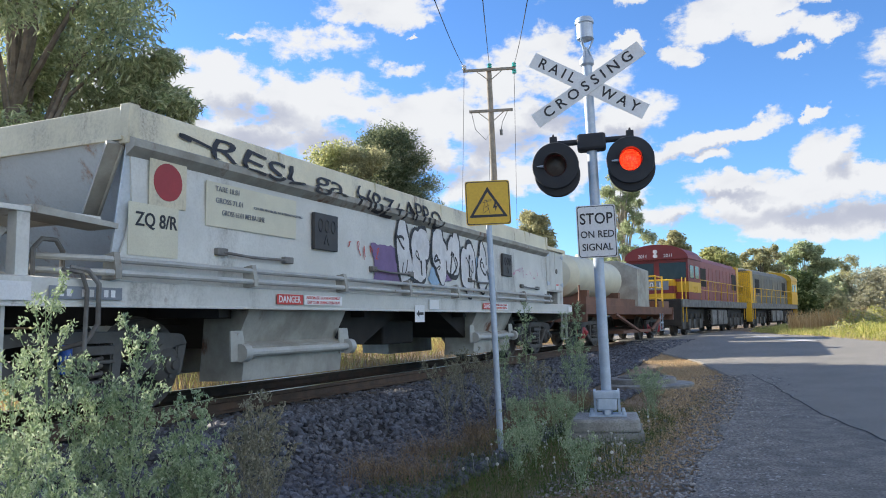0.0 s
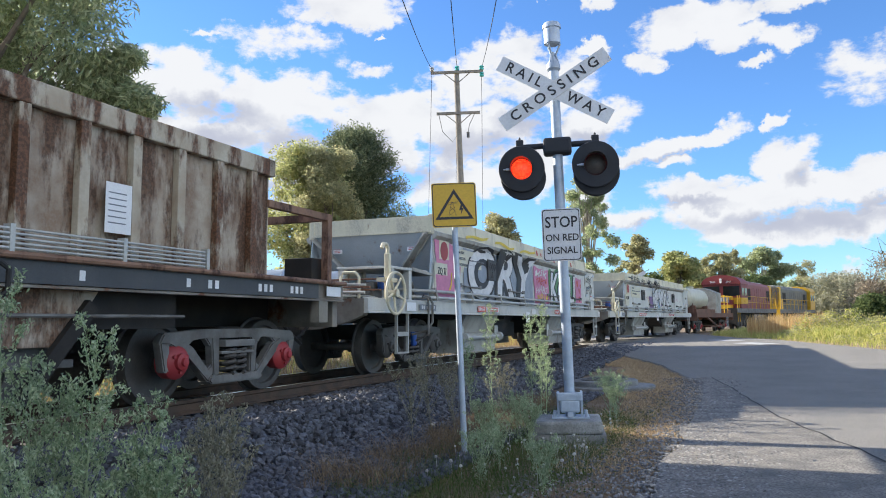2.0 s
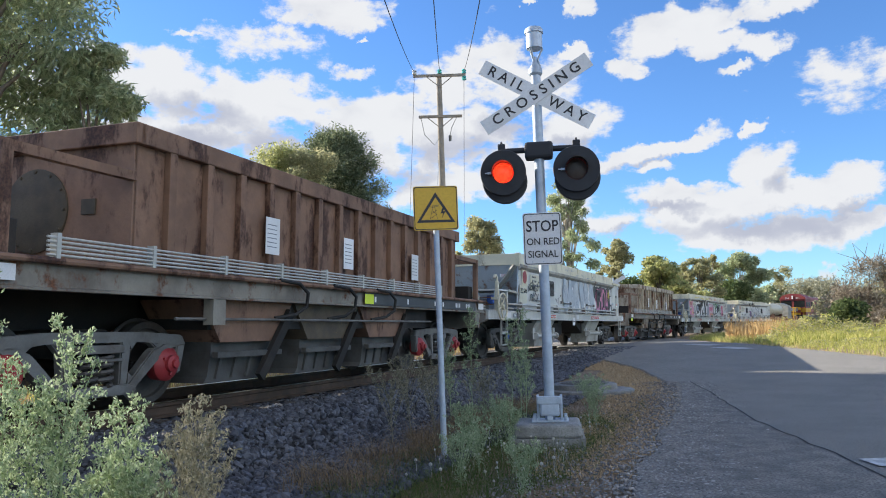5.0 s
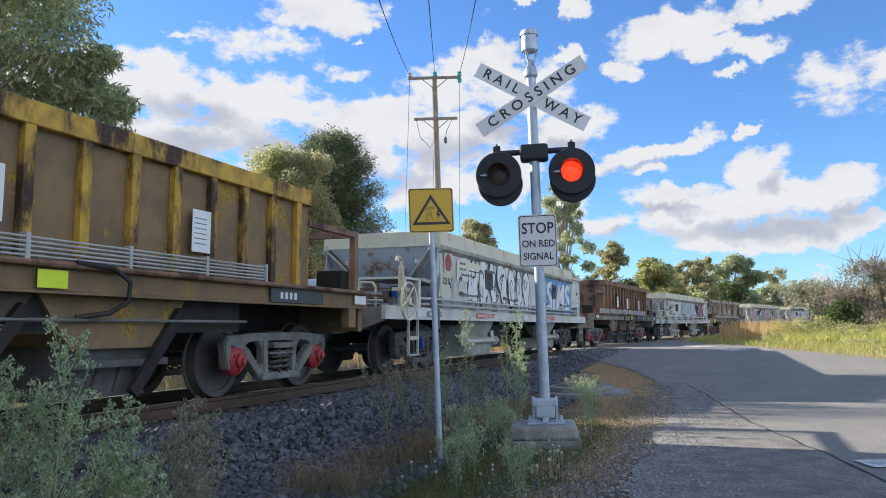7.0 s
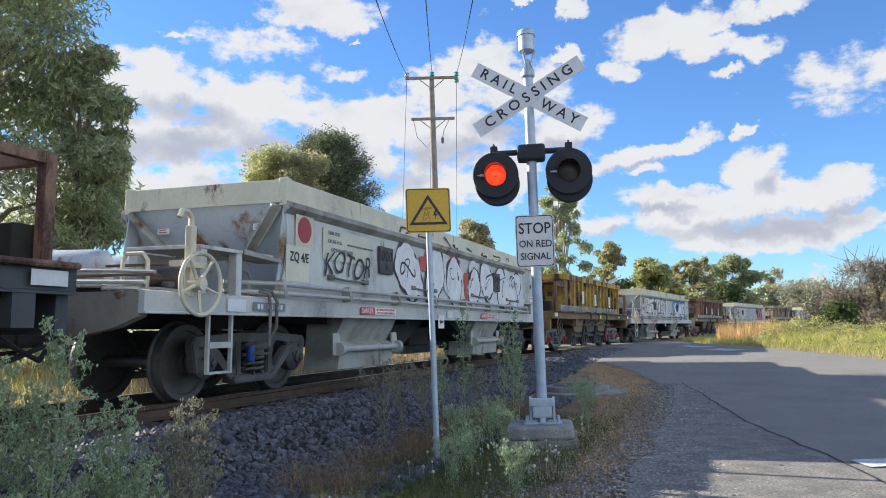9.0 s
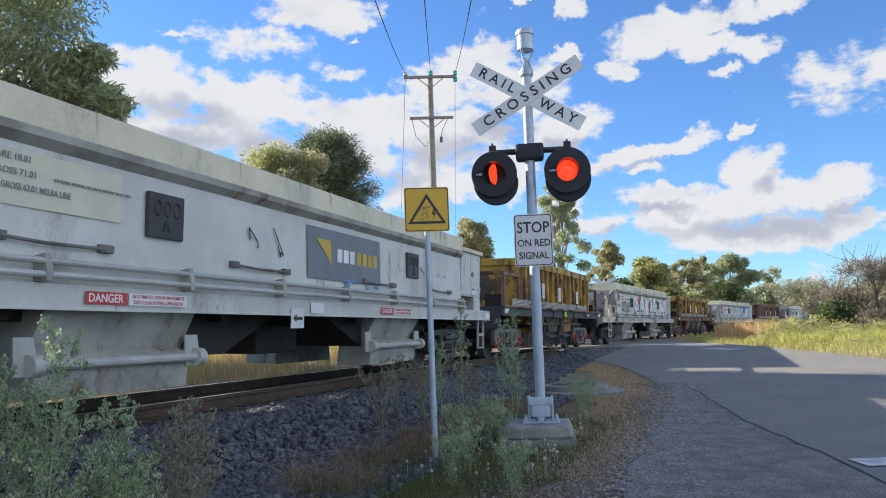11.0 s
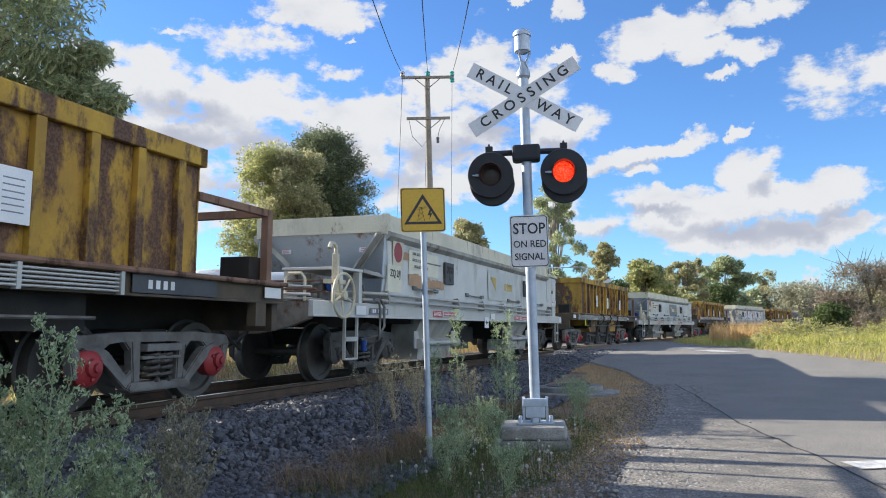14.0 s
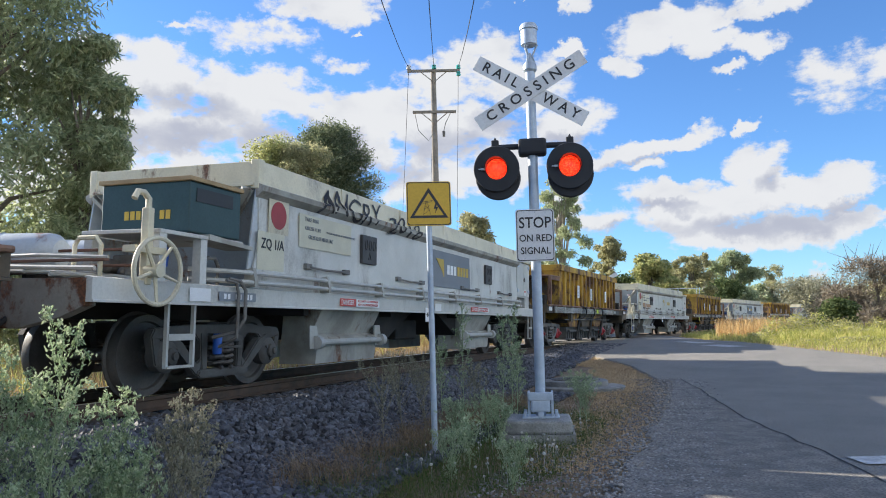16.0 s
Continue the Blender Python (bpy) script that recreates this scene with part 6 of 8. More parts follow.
        for k in range(5):
            bm = bmesh.new()
            tube(bm, [(-1.15, y + sgn * 1.0, 1.74 - 0.04 * k), (-0.5, y + sgn * 0.95, 1.76 - 0.045 * k), (0.1, y + sgn * 0.9, 1.60 - 0.03 * k), (0.42, y + sgn * 0.85, 1.46 - 0.012 * k), (0.48, y + sgn * 0.8, 1.30)], 0.017, 6)
            part("brake_line", bm, black_rubber if k % 2 else bogie_pale, w)
        bm = bmesh.new()
        tube(bm, [(-1.0, y + sgn * 0.98, 2.02), (-1.06, y + sgn * 1.04, 1.86)], 0.058, 10)
        part("hose_collar", bm, pipe_paint, w)
        bm = bmesh.new()
        box(bm, 0.7, 1.1, y + sgn * 1.2 - 0.12, y + sgn * 1.2 + 0.12, 1.29, 1.6, 0.01)
        box(bm, -0.9, 0.5, y + sgn * 1.45 - 0.03, y + sgn * 1.45 + 0.03, 1.29, 1.36)
        part("valve_box", bm, shaded_steel, w)
        coupler(w, sgn * 5.85, sgn)
    for y in (-4.2, 4.2):
        bogie_at(w, y, bogie_pale, red_paint)
        for sgn in (-1, 1):
            bm = bmesh.new()
            box(bm, min(sgn * 1.17, sgn * 1.29), max(sgn * 1.17, sgn * 1.29), y + 1.05, y + 1.25, 0.80, 1.06)
            part("jacking_pad", bm, sill_paint, w)
    return w


def flat_wagon():
    w = empty("flat_wagon", "rusty flat wagon with cream tank and grey cabin behind the locomotives", "flat wagon")
    h = LF / 2 - 0.7
    bm = bmesh.new()
    box(bm, -1.22, 1.22, -h, h, 0.92, 1.18, 0.01)
    box(bm, -1.25, 1.25, -h, -h + 0.1, 0.72, 1.2)
    box(bm, -1.25, 1.25, h - 0.1, h, 0.72, 1.2)
    part("deck", bm, flat_rust, w)
    bm = bmesh.new()
    prism(bm, [(-3.0, 0.92), (3.0, 0.92), (1.6, 0.35), (-1.6, 0.35)], -0.9, -0.85, "x")
    for a, b in ((-2.6, 0.2), (3.9, 2.0)):
        tube(bm, [(1.2, a, 0.92), (1.2, b, 0.38)], 0.06, 5)
    box(bm, -0.9, 1.22, -1.8, 1.8, 0.33, 0.42)
    part("truss", bm, flat_rust, w)
    bm = bmesh.new()
    lathe(bm, [(0.05, -2.5), (0.42, -2.4), (0.60, -2.15), (0.60, 2.15), (0.42, 2.4), (0.05, 2.5)], 28, pose(0.25, -2.6, 2.02, 90, 0, 0))
    lathe(bm, [(0.22, 0), (0.22, 0.14), (0.0, 0.15)], 18, pose(0.25, -2.6, 2.60))
    part("tank", bm, blank_paint, w, "cream cylindrical tank")
    bm = bmesh.new()
    box(bm, -1.15, 1.15, -5.2, 0.0, 1.18, 1.40)
    part("timber_deck", bm, flat_rust, w)
    part("timber_bolster", box(bmesh.new(), -1.15, 1.15, 3.4, 5.2, 1.18, 1.42, 0.01), flat_rust, w)
    for y in (-4.2, -1.0):
        part("tank_cradle", box(bmesh.new(), -0.5, 0.9, y - 0.1, y + 0.1, 1.38, 1.60), flat_rust, w)
    bm = bmesh.new()
    prism(bm, [(-1.1, 1.18), (1.1, 1.18), (1.1, 2.45), (0.4, 2.75), (-0.4, 2.75), (-1.1, 2.45)], 0.6, 2.2)
    part("cabin", bm, grey_dirty, w, "grey steel cabin")
    bm = bmesh.new()
    for y in (3.0, 4.1):
        for x in (-1.15, 1.15):
            tube(bm, [(x, y, 1.1), (x, y, 2.35)], 0.035, 6)
    for z in (1.5, 1.9, 2.3):
        for x in (-1.15, 1.15):
            tube(bm, [(x, 3.0, z), (x, 4.1, z)], 0.03, 6)
        tube(bm, [(-1.15, 3.0, z), (1.15, 3.0, z)], 0.03, 6)
    part("yellow_rails", bm, loco_yellow, w, "yellow tubular handrails")
    for x in (-1.0, 1.0):
        part("stanchion", tube(bmesh.new(), [(x, -5.3, 1.18), (x, -5.3, 1.7)], 0.03, 5), flat_rust, w)
    ladder(w, 3.4, 1.24, galvanised)
    coupler(w, -h, -1)
    coupler(w, h, 1)
    for y in (-3.7, 3.7):
        bogie_at(w, y, bogie_steel, red_paint)
    return w


def locomotive(cab_y, body, lower, label, number=False):
    """A diesel locomotive with rounded cab roof, long hood, walkways and rails; the cab stands at cab_y."""
    w = empty("locomotive", label, "locomotive", "locomotives")
    h = LL / 2 - 0.9
    sg = 1 if cab_y > 0 else -1
    bm = bmesh.new()
    box(bm, -1.3, 1.3, -h, h, 1.22, 1.55, 0.02)
    part("walkway", bm, bogie_pale, w)
    bm = bmesh.new()
    box(bm, -0.9, 0.9, -h + 0.3, h - 0.3, 0.6, 1.22)
    box(bm, -1.25, 1.25, -1.7, 1.7, 0.35, 1.15, 0.06)
    part("fuel_tank", bm, shaded_steel, w)
    arch = lambda half, z0, z1, rise: [(-half, z0), (half, z0), (half, z1)] + [(half * math.cos(a), z1 + rise * math.sin(a)) for a in np.linspace(0.25, math.pi - 0.25, 11)] + [(-half, z1)]
    a, b = (cab_y + sg * 1.1, cab_y - sg * 1.1)
    bm = bmesh.new()
    prism(bm, arch(1.32, 1.55, 3.28, 0.60), min(a, b), max(a, b))
    cabm = part("cab", bm, lower, w, "cab with rounded roof")
    bm = bmesh.new()
    prism(bm, [(x * 1.02, z + 0.02) for x, z in arch(1.34, 3.25, 3.28, 0.62)], min(a, b) - 0.12, max(a, b) + 0.1)
    part("cab_roof", bm, loco_red if body is loco_pink else loco_yellow, cabm)
    end = cab_y + sg * 1.1
    for x in (-0.68, 0.68):
        bm = bmesh.new()
        box(bm, x - 0.56, x + 0.56, end - 0.015, end + 0.015, 2.42, 3.12, 0.004)
        part("windscreen", bm, glass_dark, cabm)
    for y in (cab_y - 0.5, cab_y + 0.45):
        bm = bmesh.new()
        box(bm, -1.335, 1.335, y - 0.33, y + 0.33, 2.45, 3.0, 0.004)
        part("side_window", bm, glass_dark, cabm)
    bm = bmesh.new()
    for z in (3.42, 3.60):
        lathe(bm, [(0.09, 0), (0.09, 0.05), (0.0, 0.055)], 14, pose(0, end + (-0.12 if sg < 0 else 0.12), z, 90 * (1 if sg < 0 else -1)))
    part("headlights", bm, white_plate, cabm)
    bm = bmesh.new()
    box(bm, -1.335, 1.335, min(a, b) - 0.012, max(a, b) + 0.012, 1.86, 2.30)
    part("cab_band", bm, loco_yellow, cabm, "yellow band round the cab")
    # short nose before the cab
    n0, n1 = sorted((end, sg * h - sg * 0.5))
    bm = bmesh.new()
    if n1 - n0 > 0.4:
        box(bm, -0.8, 0.8, n0, n1, 1.55, 2.4, 0.05)
        part("nose", bm, loco_yellow, w)
        bm = bmesh.new()
        box(bm, -0.83, 0.83, min(n0, n1) - 0.012, max(n0, n1) + 0.012, 1.8, 2.12)
        part("nose_band", bm, lower, w)
    else:
        bm.free()
    # long hood
    h0, h1 = sorted((b, -sg * h + sg * 0.8))
    bm = bmesh.new()
    prism(bm, [(-1.02, 1.55), (1.02, 1.55), (1.02, 3.36), (0.75, 3.6), (-0.75, 3.6), (-1.02, 3.36)], h0, h1)
    hood = part("hood", bm, body, w)
    bm = bmesh.new()
    box(bm, -1.025, 1.025, h0 + 0.3, h1 - 2.0, 2.0, 2.45)
    part("stripe", bm, loco_yellow, hood, "yellow stripe")
    for y in np.arange(h0 + 0.5, h1 - 0.7, 0.85):
        bm = bmesh.new()
        box(bm, -1.035, 1.035, y, y + 0.74, 1.62, 3.15, 0.006)
        part("hood_door", bm, body, hood)
    for y in (h0 + 1.2, h1 - 2.0):
        bm = bmesh.new()
        box(bm, -1.045, 1.045, y, y + 1.2, 2.2, 3.05, 0.004)
        part("grille", bm, shaded_steel, hood)
    bm = bmesh.new()
    for y in np.arange(h0 + 0.6, h1 - 0.4, 1.4):
        box(bm, -0.45, 0.45, y, y + 0.9, 3.58, 3.72, 0.03)
    part("roof_hatches", bm, grey_dirty, hood)
    bm = bmesh.new()
    box(bm, -1.05, 1.05, h1 - 0.6 if sg < 0 else h0, h1 if sg < 0 else h0 + 0.6, 1.55, 3.52, 0.03)
    part("hood_end", bm, loco_yellow, w, "yellow hood end")
    for x in (-1.27, 1.27):
        bm = bmesh.new()
        tube(bm, [(x, h0 + 0.2, 2.45), (x, h1 - 0.2, 2.45)], 0.022, 6)
        tube(bm, [(x, h0 + 0.2, 2.0), (x, h1 - 0.2, 2.0)], 0.016, 6)
        for y in np.arange(h0 + 0.2, h1, 1.5):
            tube(bm, [(x, y, 1.5), (x, y, 2.45)], 0.02, 6)
        for y in (-h + 0.1, -h + 0.7, h - 0.7, h - 0.1):
            tube(bm, [(x, y, 0.6), (x, y, 2.45)], 0.025, 6)
        part("handrail", bm, loco_yellow if x > 0 else galvanised, w)
    for s2 in (-1, 1):
        bm = bmesh.new()
        box(bm, -1.25, 1.25, min(s2 * h, s2 * (h + 0.12)), max(s2 * h, s2 * (h + 0.12)), 0.45, 1.55, 0.02)
        part("pilot", bm, loco_yellow if number is False else shaded_steel, w)
    if number:
        bm = bmesh.new()
        yy = sg * h - sg * 0.5 - 0.0
        box(bm, -0.62, 0.62, min(yy, yy + sg * 0.03), max(yy, yy + sg * 0.03), 1.95, 2.32)
        pl = part("number_panel", bm, panel_grey, w)
        lettering("2011", 0.36, pose(0, yy + sg * 0.035, 2.13, 90), white_plate, pl, thick=0.004)
        for x in (-0.55, 0.55):
            lettering("2011", 0.2, pose(x, end - 0.13, 3.42, 90), white_plate, cabm, thick=0.004)
        lettering("2011", 0.42, facing_side(1.335, cab_y + 0.1, 1.98), loco_yellow, cabm, thick=0.004)
    coupler(w, -h - 0.1, -1)
    coupler(w, h + 0.1, 1)
    for y in (-5.0, 5.0):
        b = bogie_at(w, y, bogie_steel, bogie_steel, 0.46)
        bm = bmesh.new()
        box(bm, -1.05, 1.05, y - 1.9, y + 1.9, 0.75, 1.15, 0.05)
        part("bogie_beam", bm, shaded_steel, w)
        for dy in (-1.55, -0.45, 0.45, 1.55):
            bm = bmesh.new()
            box(bm, 0.95, 1.12, y + dy - 0.16, y + dy + 0.16, 0.30, 0.72, 0.03)
            tube(bm, [(1.08, y + dy + 0.28, 0.32), (1.08, y + dy + 0.28, 0.95)], 0.07, 8)
            part("axle_guide", bm, bogie_steel, w)
    for y in (-1.2, 0.2, 1.3):
        bm = bmesh.new()
        box(bm, 1.0, 1.28, y - 0.5, y + 0.45, 0.42, 1.10, 0.03)
        part("battery_box", bm, bogie_pale, w)
    return w


# ---- making the train up, from the locomotives back ----
TRAIN = []
front = 10.36 + LQ / 2
flat = flat_wagon()
TRAIN.append((flat, front + LF / 2, 3.7))
loco_a = locomotive(-5.2, loco_pink, loco_red, "red diesel locomotive with yellow stripe and rounded cab", True)
TRAIN.append((loco_a, front + LF + LL / 2, 5.0))
loco_b = locomotive(6.2, loco_grey, loco_yellow, "dark grey and yellow diesel locomotive leading the train")
TRAIN.append((loco_b, front + LF + LL * 1.5, 5.0))

LABELS = ["pale grey steel hopper wagon with black scrawls and cream coaming", "pale grey hopper wagon covered with pink and white graffiti", "pale grey hopper wagon with blue and pink graffiti",
          "pale grey hopper wagon with black and blue graffiti", "pale grey hopper wagon with large white and red graffiti", "clean pale grey hopper wagon with white panels",
          "pale grey rust-streaked hopper wagon with a faded panel", "pale grey hopper wagon with a dark tool box on its platform"]
first = hopper_wagon()
hoppers = [first] + [copy_thing(first, Matrix()) for _ in range(7)]
ids = ("ZQ 8/R", "ZQ 7/", "ZQ 6/W", "ZQ 5/", "ZQ 4/E", "ZQ 3/", "ZQ 2/J", "ZQ 1/A")
for ob, label, word in zip(hoppers, LABELS, ids):
    tagged(ob, label)
    lettering(word, 0.165, facing_side(1.242, -5.55, 1.66), sign_black, ob, wide=0.9)
a = hoppers[0]
sprayed_word(a, "RESL ga", -4.9, -2.6, 2.22, 2.52, "black", fat=0.0)
sprayed_word(a, "HBZ+APRO", -2.3, 0.2, 2.20, 2.48, "black", fat=0.0)
tag_row(a, -5.6, -4.9, 2.45, 0.10, "black", 1, 1)
sprayed_field(a, -1.9, -0.9, 1.28, 1.80, "violet", seed=2)
graffiti(a, -1.4, 2.2, "white", "black", 3, (("violet", 4, 0.22), ("sky", 3, 0.2)), 6, 1.28, 2.12)
tag_row(a, -2.5, -1.7, 1.66, 0.28, "red", 4, 5, 0.014)
tag_row(a, 3.5, 5.2, 1.75, 0.22, "pink", 5, 7, 0.014)
a = hoppers[1]
sprayed_field(a, -5.8, -4.7, 1.2, 2.2, "pink", seed=3)
tag_row(a, -5.7, -4.8, 1.6, 0.5, "yellow", 6, 3, 0.03)
sprayed_field(a, -4.5, 0.0, 1.22, 2.16, "grey", seed=4)
sprayed_word(a, "ORY", -4.3, -0.1, 1.26, 2.26, "white", "black", 0.05, 0.3)
sprayed_word(a, "~ ~ ~", -4.4, 0.2, 2.36, 2.46, "yellow", fat=0.02)
sprayed_field(a, 0.12, 1.45, 1.24, 2.10, "pink", seed=5)
for k, (word, colour) in enumerate((("2019", "yellow"), ("HABZ", "white"), ("TABTA", "red"), ("MSK", "white"))):
    sprayed_word(a, word, 0.25, 1.3, 1.30 + k * 0.20, 1.46 + k * 0.20, colour, fat=0.008)
sprayed_field(a, 1.5, 4.4, 1.24, 2.14, "green", seed=6)
sprayed_word(a, "KeSU", 1.6, 4.3, 1.28, 2.10, "white", "black", 0.04, 0.2)
sprayed_field(a, 4.45, 5.2, 1.30, 2.05, "pink", seed=7)
rs = np.random.default_rng(90)
bm = bmesh.new()
for y, z, r in ((4.7, 1.9, 0.10), (4.9, 1.7, 0.08), (5.1, 1.85, 0.06), (4.85, 1.45, 0.09)):
    blob(bm, y, z, r, r, rs, 0.008, 20, 0.1)
for y, z, r in ((0.4, 2.46, 0.07), (0.75, 2.44, 0.05), (1.1, 2.42, 0.06), (2.0, 2.42, 0.09), (2.5, 2.40, 0.07), (3.9, 2.40, 0.07)):
    n = 16
    vs = [bm.verts.new((skin_x(z + r * math.sin(6.283 * k / n)) + 0.01, y + r * math.cos(6.283 * k / n), z + r * math.sin(6.283 * k / n))) for k in range(n)]
    bm.faces.new(vs)
tagged(part("sprayed_dots", bm, spray["red"], a, "red sprayed dots"), kind="stuff")
sprayed_word(a, "KEMUS", 5.98, 6.75, 1.98, 2.18, "black", fat=0.0, lift=-0.004)
sprayed_word(a, "PACK", 5.98, 6.85, 1.66, 1.90, "black", fat=0.0, lift=-0.004)
a = hoppers[2]
sprayed_word(a, "KEMUS", -5.15, -4.25, 1.68, 1.90, "black", fat=0.012)
sprayed_word(a, "PACK", -5.05, -4.25, 1.44, 1.64, "black", fat=0.012)
graffiti(a, -1.8, 2.4, "mist", "grey", 21, (("white", 9, 0.4), ("grey", 6, 0.3), ("yellow", 3, 0.12)), 6, 1.25, 2.2)
tag_row(a, -2.6, -1.8, 1.55, 0.4, "black", 23, 3)
sprayed_field(a, 2.5, 5.55, 1.18, 2.16, "black", seed=8)
sprayed_word(a, "CHOA", 2.75, 4.9, 1.26, 2.12, "pink", fat=0.015, lean=0.1)
bm = bmesh.new()
rs = np.random.default_rng(91)
for y, z, r in ((5.35, 2.02, 0.09), (5.40, 1.70, 0.11), (5.25, 1.36, 0.10)):
    blob(bm, y, z, r * 1.4, r * 1.6, rs, 0.008, 18, 0.1)
tagged(part("sprayed_spatter", bm, spray["white"], a, "pale spots in the sprayed ground"), kind="stuff")
bm = bmesh.new()
for k in range(9):
    ribbon(bm, [(5.02, 1.92), (5.02 + 0.22 * math.cos(k * 0.7), 1.92 + 0.22 * math.sin(k * 0.7))], 0.035, 1.236)
tagged(part("sprayed_star", bm, spray["yellow"], a, "yellow sprayed star"), kind="stuff")
tag_row(a, -1.5, 2.6, 2.42, 0.18, "grey", 24, 6, 0.02)
a = hoppers[3]
graffiti(a, -4.4, 0.4, "white", "black", 31, (("white", 6, 0.4),), 7, 1.22, 2.2)
tag_row(a, -4.0, 0.6, 1.6, 0.7, "black", 33, 8, 0.035)
tag_row(a, -5.7, -4.7, 1.6, 0.5, "black", 34, 2, 0.06)
sprayed_field(a, 1.9, 5.6, 1.2, 2.2, "blue", seed=9)
sprayed_field(a, 2.1, 5.4, 1.3, 2.1, "sky", 0.006, seed=10)
sprayed_word(a, "SIMS", 2.3, 5.3, 1.28, 2.14, "white", "blue", 0.04, 0.25)
a = hoppers[4]
graffiti(a, -2.6, 5.4, "white", "black", 41, (("white", 14, 0.5), ("red", 8, 0.26)), 7, 1.22, 2.2)
sprayed_word(a, "KOTOR", -4.9, -3.5, 1.50, 1.82, "black", fat=0.0, lean=0.1)
tag_row(a, -2.6, 5.4, 2.40, 0.22, "black", 43, 9)
tag_row(a, -4.5, -3.4, 1.06, 0.12, "black", 44, 4, 0.025)
a = hoppers[5]
tag_row(a, -1.7, -0.9, 1.75, 0.5, "black", 51, 2, 0.02)
tag_row(a, 0.6, 1.8, 1.40, 0.2, "blue", 52, 4, 0.03)
tag_row(a, 2.3, 4.9, 1.75, 0.16, "black", 53, 7, 0.012)
for y0_, y1_, z0_, z1_ in ((-5.0, -4.45, 1.50, 1.70), (-4.25, -3.3, 1.50, 1.66), (-4.3, -3.9, 1.40, 1.45), (-5.2, -4.9, 1.92, 2.05)):
    stain = sprayed_field(hoppers[6], y0_, y1_, z0_, z1_, "rust", 0.008, 14)
    stain.name = "rust_stain"
    tagged(stain, "orange rust stain")
sprayed_word(hoppers[7], "ANGRY", -4.5, -2.6, 2.20, 2.54, "black", fat=-0.004)
sprayed_word(hoppers[7], "2018", -2.3, -1.0, 2.18, 2.46, "black", fat=0.0)
for ob, panel, fade in ((hoppers[5], panel_grey, False), (hoppers[6], faded_panel, True), (hoppers[7], panel_grey, False)):
    bm = bmesh.new()
    rows = [[bm.verts.new((side_x(z) + 0.005, y, z)) for z in np.linspace(1.42, 2.1, 6)] for y in np.linspace(-0.35, 1.85, 8)]
    for p, q in zip(rows, rows[1:]):
        for i in range(5):
            bm.faces.new((p[i], q[i], q[i + 1], p[i + 1])).smooth = True
    pl = part("emblem_panel", bm, panel, ob, "faded pale panel" if fade else "dark grey painted panel")
    bm = prism(bmesh.new(), [(-0.15, 1.95), (0.25, 1.95), (0.30, 1.55), (0.18, 1.72)], side_x(1.8) + 0.008, side_x(1.8) + 0.012, "x")
    part("emblem", bm, gold_paint, pl)
    for k in range(4):
        bm = box(bmesh.new(), side_x(1.8) + 0.008, side_x(1.8) + 0.012, 1.05 + k * 0.18, 1.18 + k * 0.18, 1.68, 1.86)
        part("emblem_bar", bm, gold_paint, pl)
    if not fade:
        for k in range(3):
            bm = box(bmesh.new(), side_x(1.8) + 0.008, side_x(1.8) + 0.012, 0.45 + k * 0.19, 0.59 + k * 0.19, 1.68, 1.86)
            part("emblem_bar", bm, white_plate, pl)

# the tool box on the last hopper's platform
bm = bmesh.new()
box(bm, 0.05, 1.17, -6.95, -6.10, 1.66, 2.18, 0.015)
crate = part("tool_box", bm, box_green, hoppers[7], "dark green tool chest with a plywood lid")
bm = bmesh.new()
box(bm, 0.02, 1.20, -6.98, -6.08, 2.18, 2.225, 0.006)
part("lid", bm, wood_ply, crate)
bm = bmesh.new()
for k in range(8):
    if k != 5:
        box(bm, 0.36 + k * 0.075, 0.415 + k * 0.075, -6.956, -6.951, 1.80, 1.89)
part("word_bars", bm, gold_paint, crate)
bm = bmesh.new()
box(bm, 1.171, 1.178, -6.85, -6.25, 1.98, 2.12)
part("handle_recess", bm, black_paint, crate)

kinds = [(zh_cream, zh_sill, "hoop", "hoop", "rust-streaked cream open hopper wagon with ribbed sides"), (zh_brown, zh_sill, "hoop", "hoop", "brown rusty open hopper wagon with ribbed sides"),
         (zh_dark, zh_rusty, "shelter", "hoop", "dark yellow rusty open hopper wagon with sheet shelter", 2.52), (zh_yellow, zh_panel, "hoop", "hoop", "yellow ribbed open hopper wagon with dark sill"),
         (zh_yellow, zh_grime, "rail", "hoop", "yellow ribbed open hopper wagon with tube guard rail", 2.60, 1.09), (zh_yellow, zh_grime, "shelter", "hoop", "yellow rust-mottled open hopper wagon with shelter", 2.60, 1.09),
         (zh_yellow, zh_grime, "shelter", "hoop", "yellow rusty open hopper wagon with dark shelter"), (zh_dark, zh_dark, "hoop", "hoop", "dark rusty open hopper wagon at the rear")]
opens = [open_wagon(*k) for k in kinds]
# blue painted figure on the rear wall of the cream wagon
rs = np.random.default_rng(95)
for colour, grow, lift in (("black", 0.035, 0.022), ("blue", 0.0, 0.026)):
    bm = bmesh.new()
    for k, (x, z, r) in enumerate(((0.30, 2.22, 0.17), (0.12, 2.05, 0.18), (0.38, 1.92, 0.20), (0.18, 1.72, 0.19), (0.42, 1.62, 0.15), (-0.05, 1.82, 0.12))):
        n = 18
        ring_ = [bm.verts.new((1.4 * x - 0.75 + (1.35 * r + grow) * math.cos(6.283 * i / n) * rs.uniform(0.9, 1.05), -4.18 - lift - 0.002 * k, min(2.38, z - 0.03 + (1.25 * r + grow) * math.sin(6.283 * i / n) * rs.uniform(0.9, 1.05)))) for i in range(n)]
        bm.faces.new(ring_)
    tagged(part("sprayed_patch", bm, spray[colour], opens[0], colour + " sprayed figure"), kind="stuff")
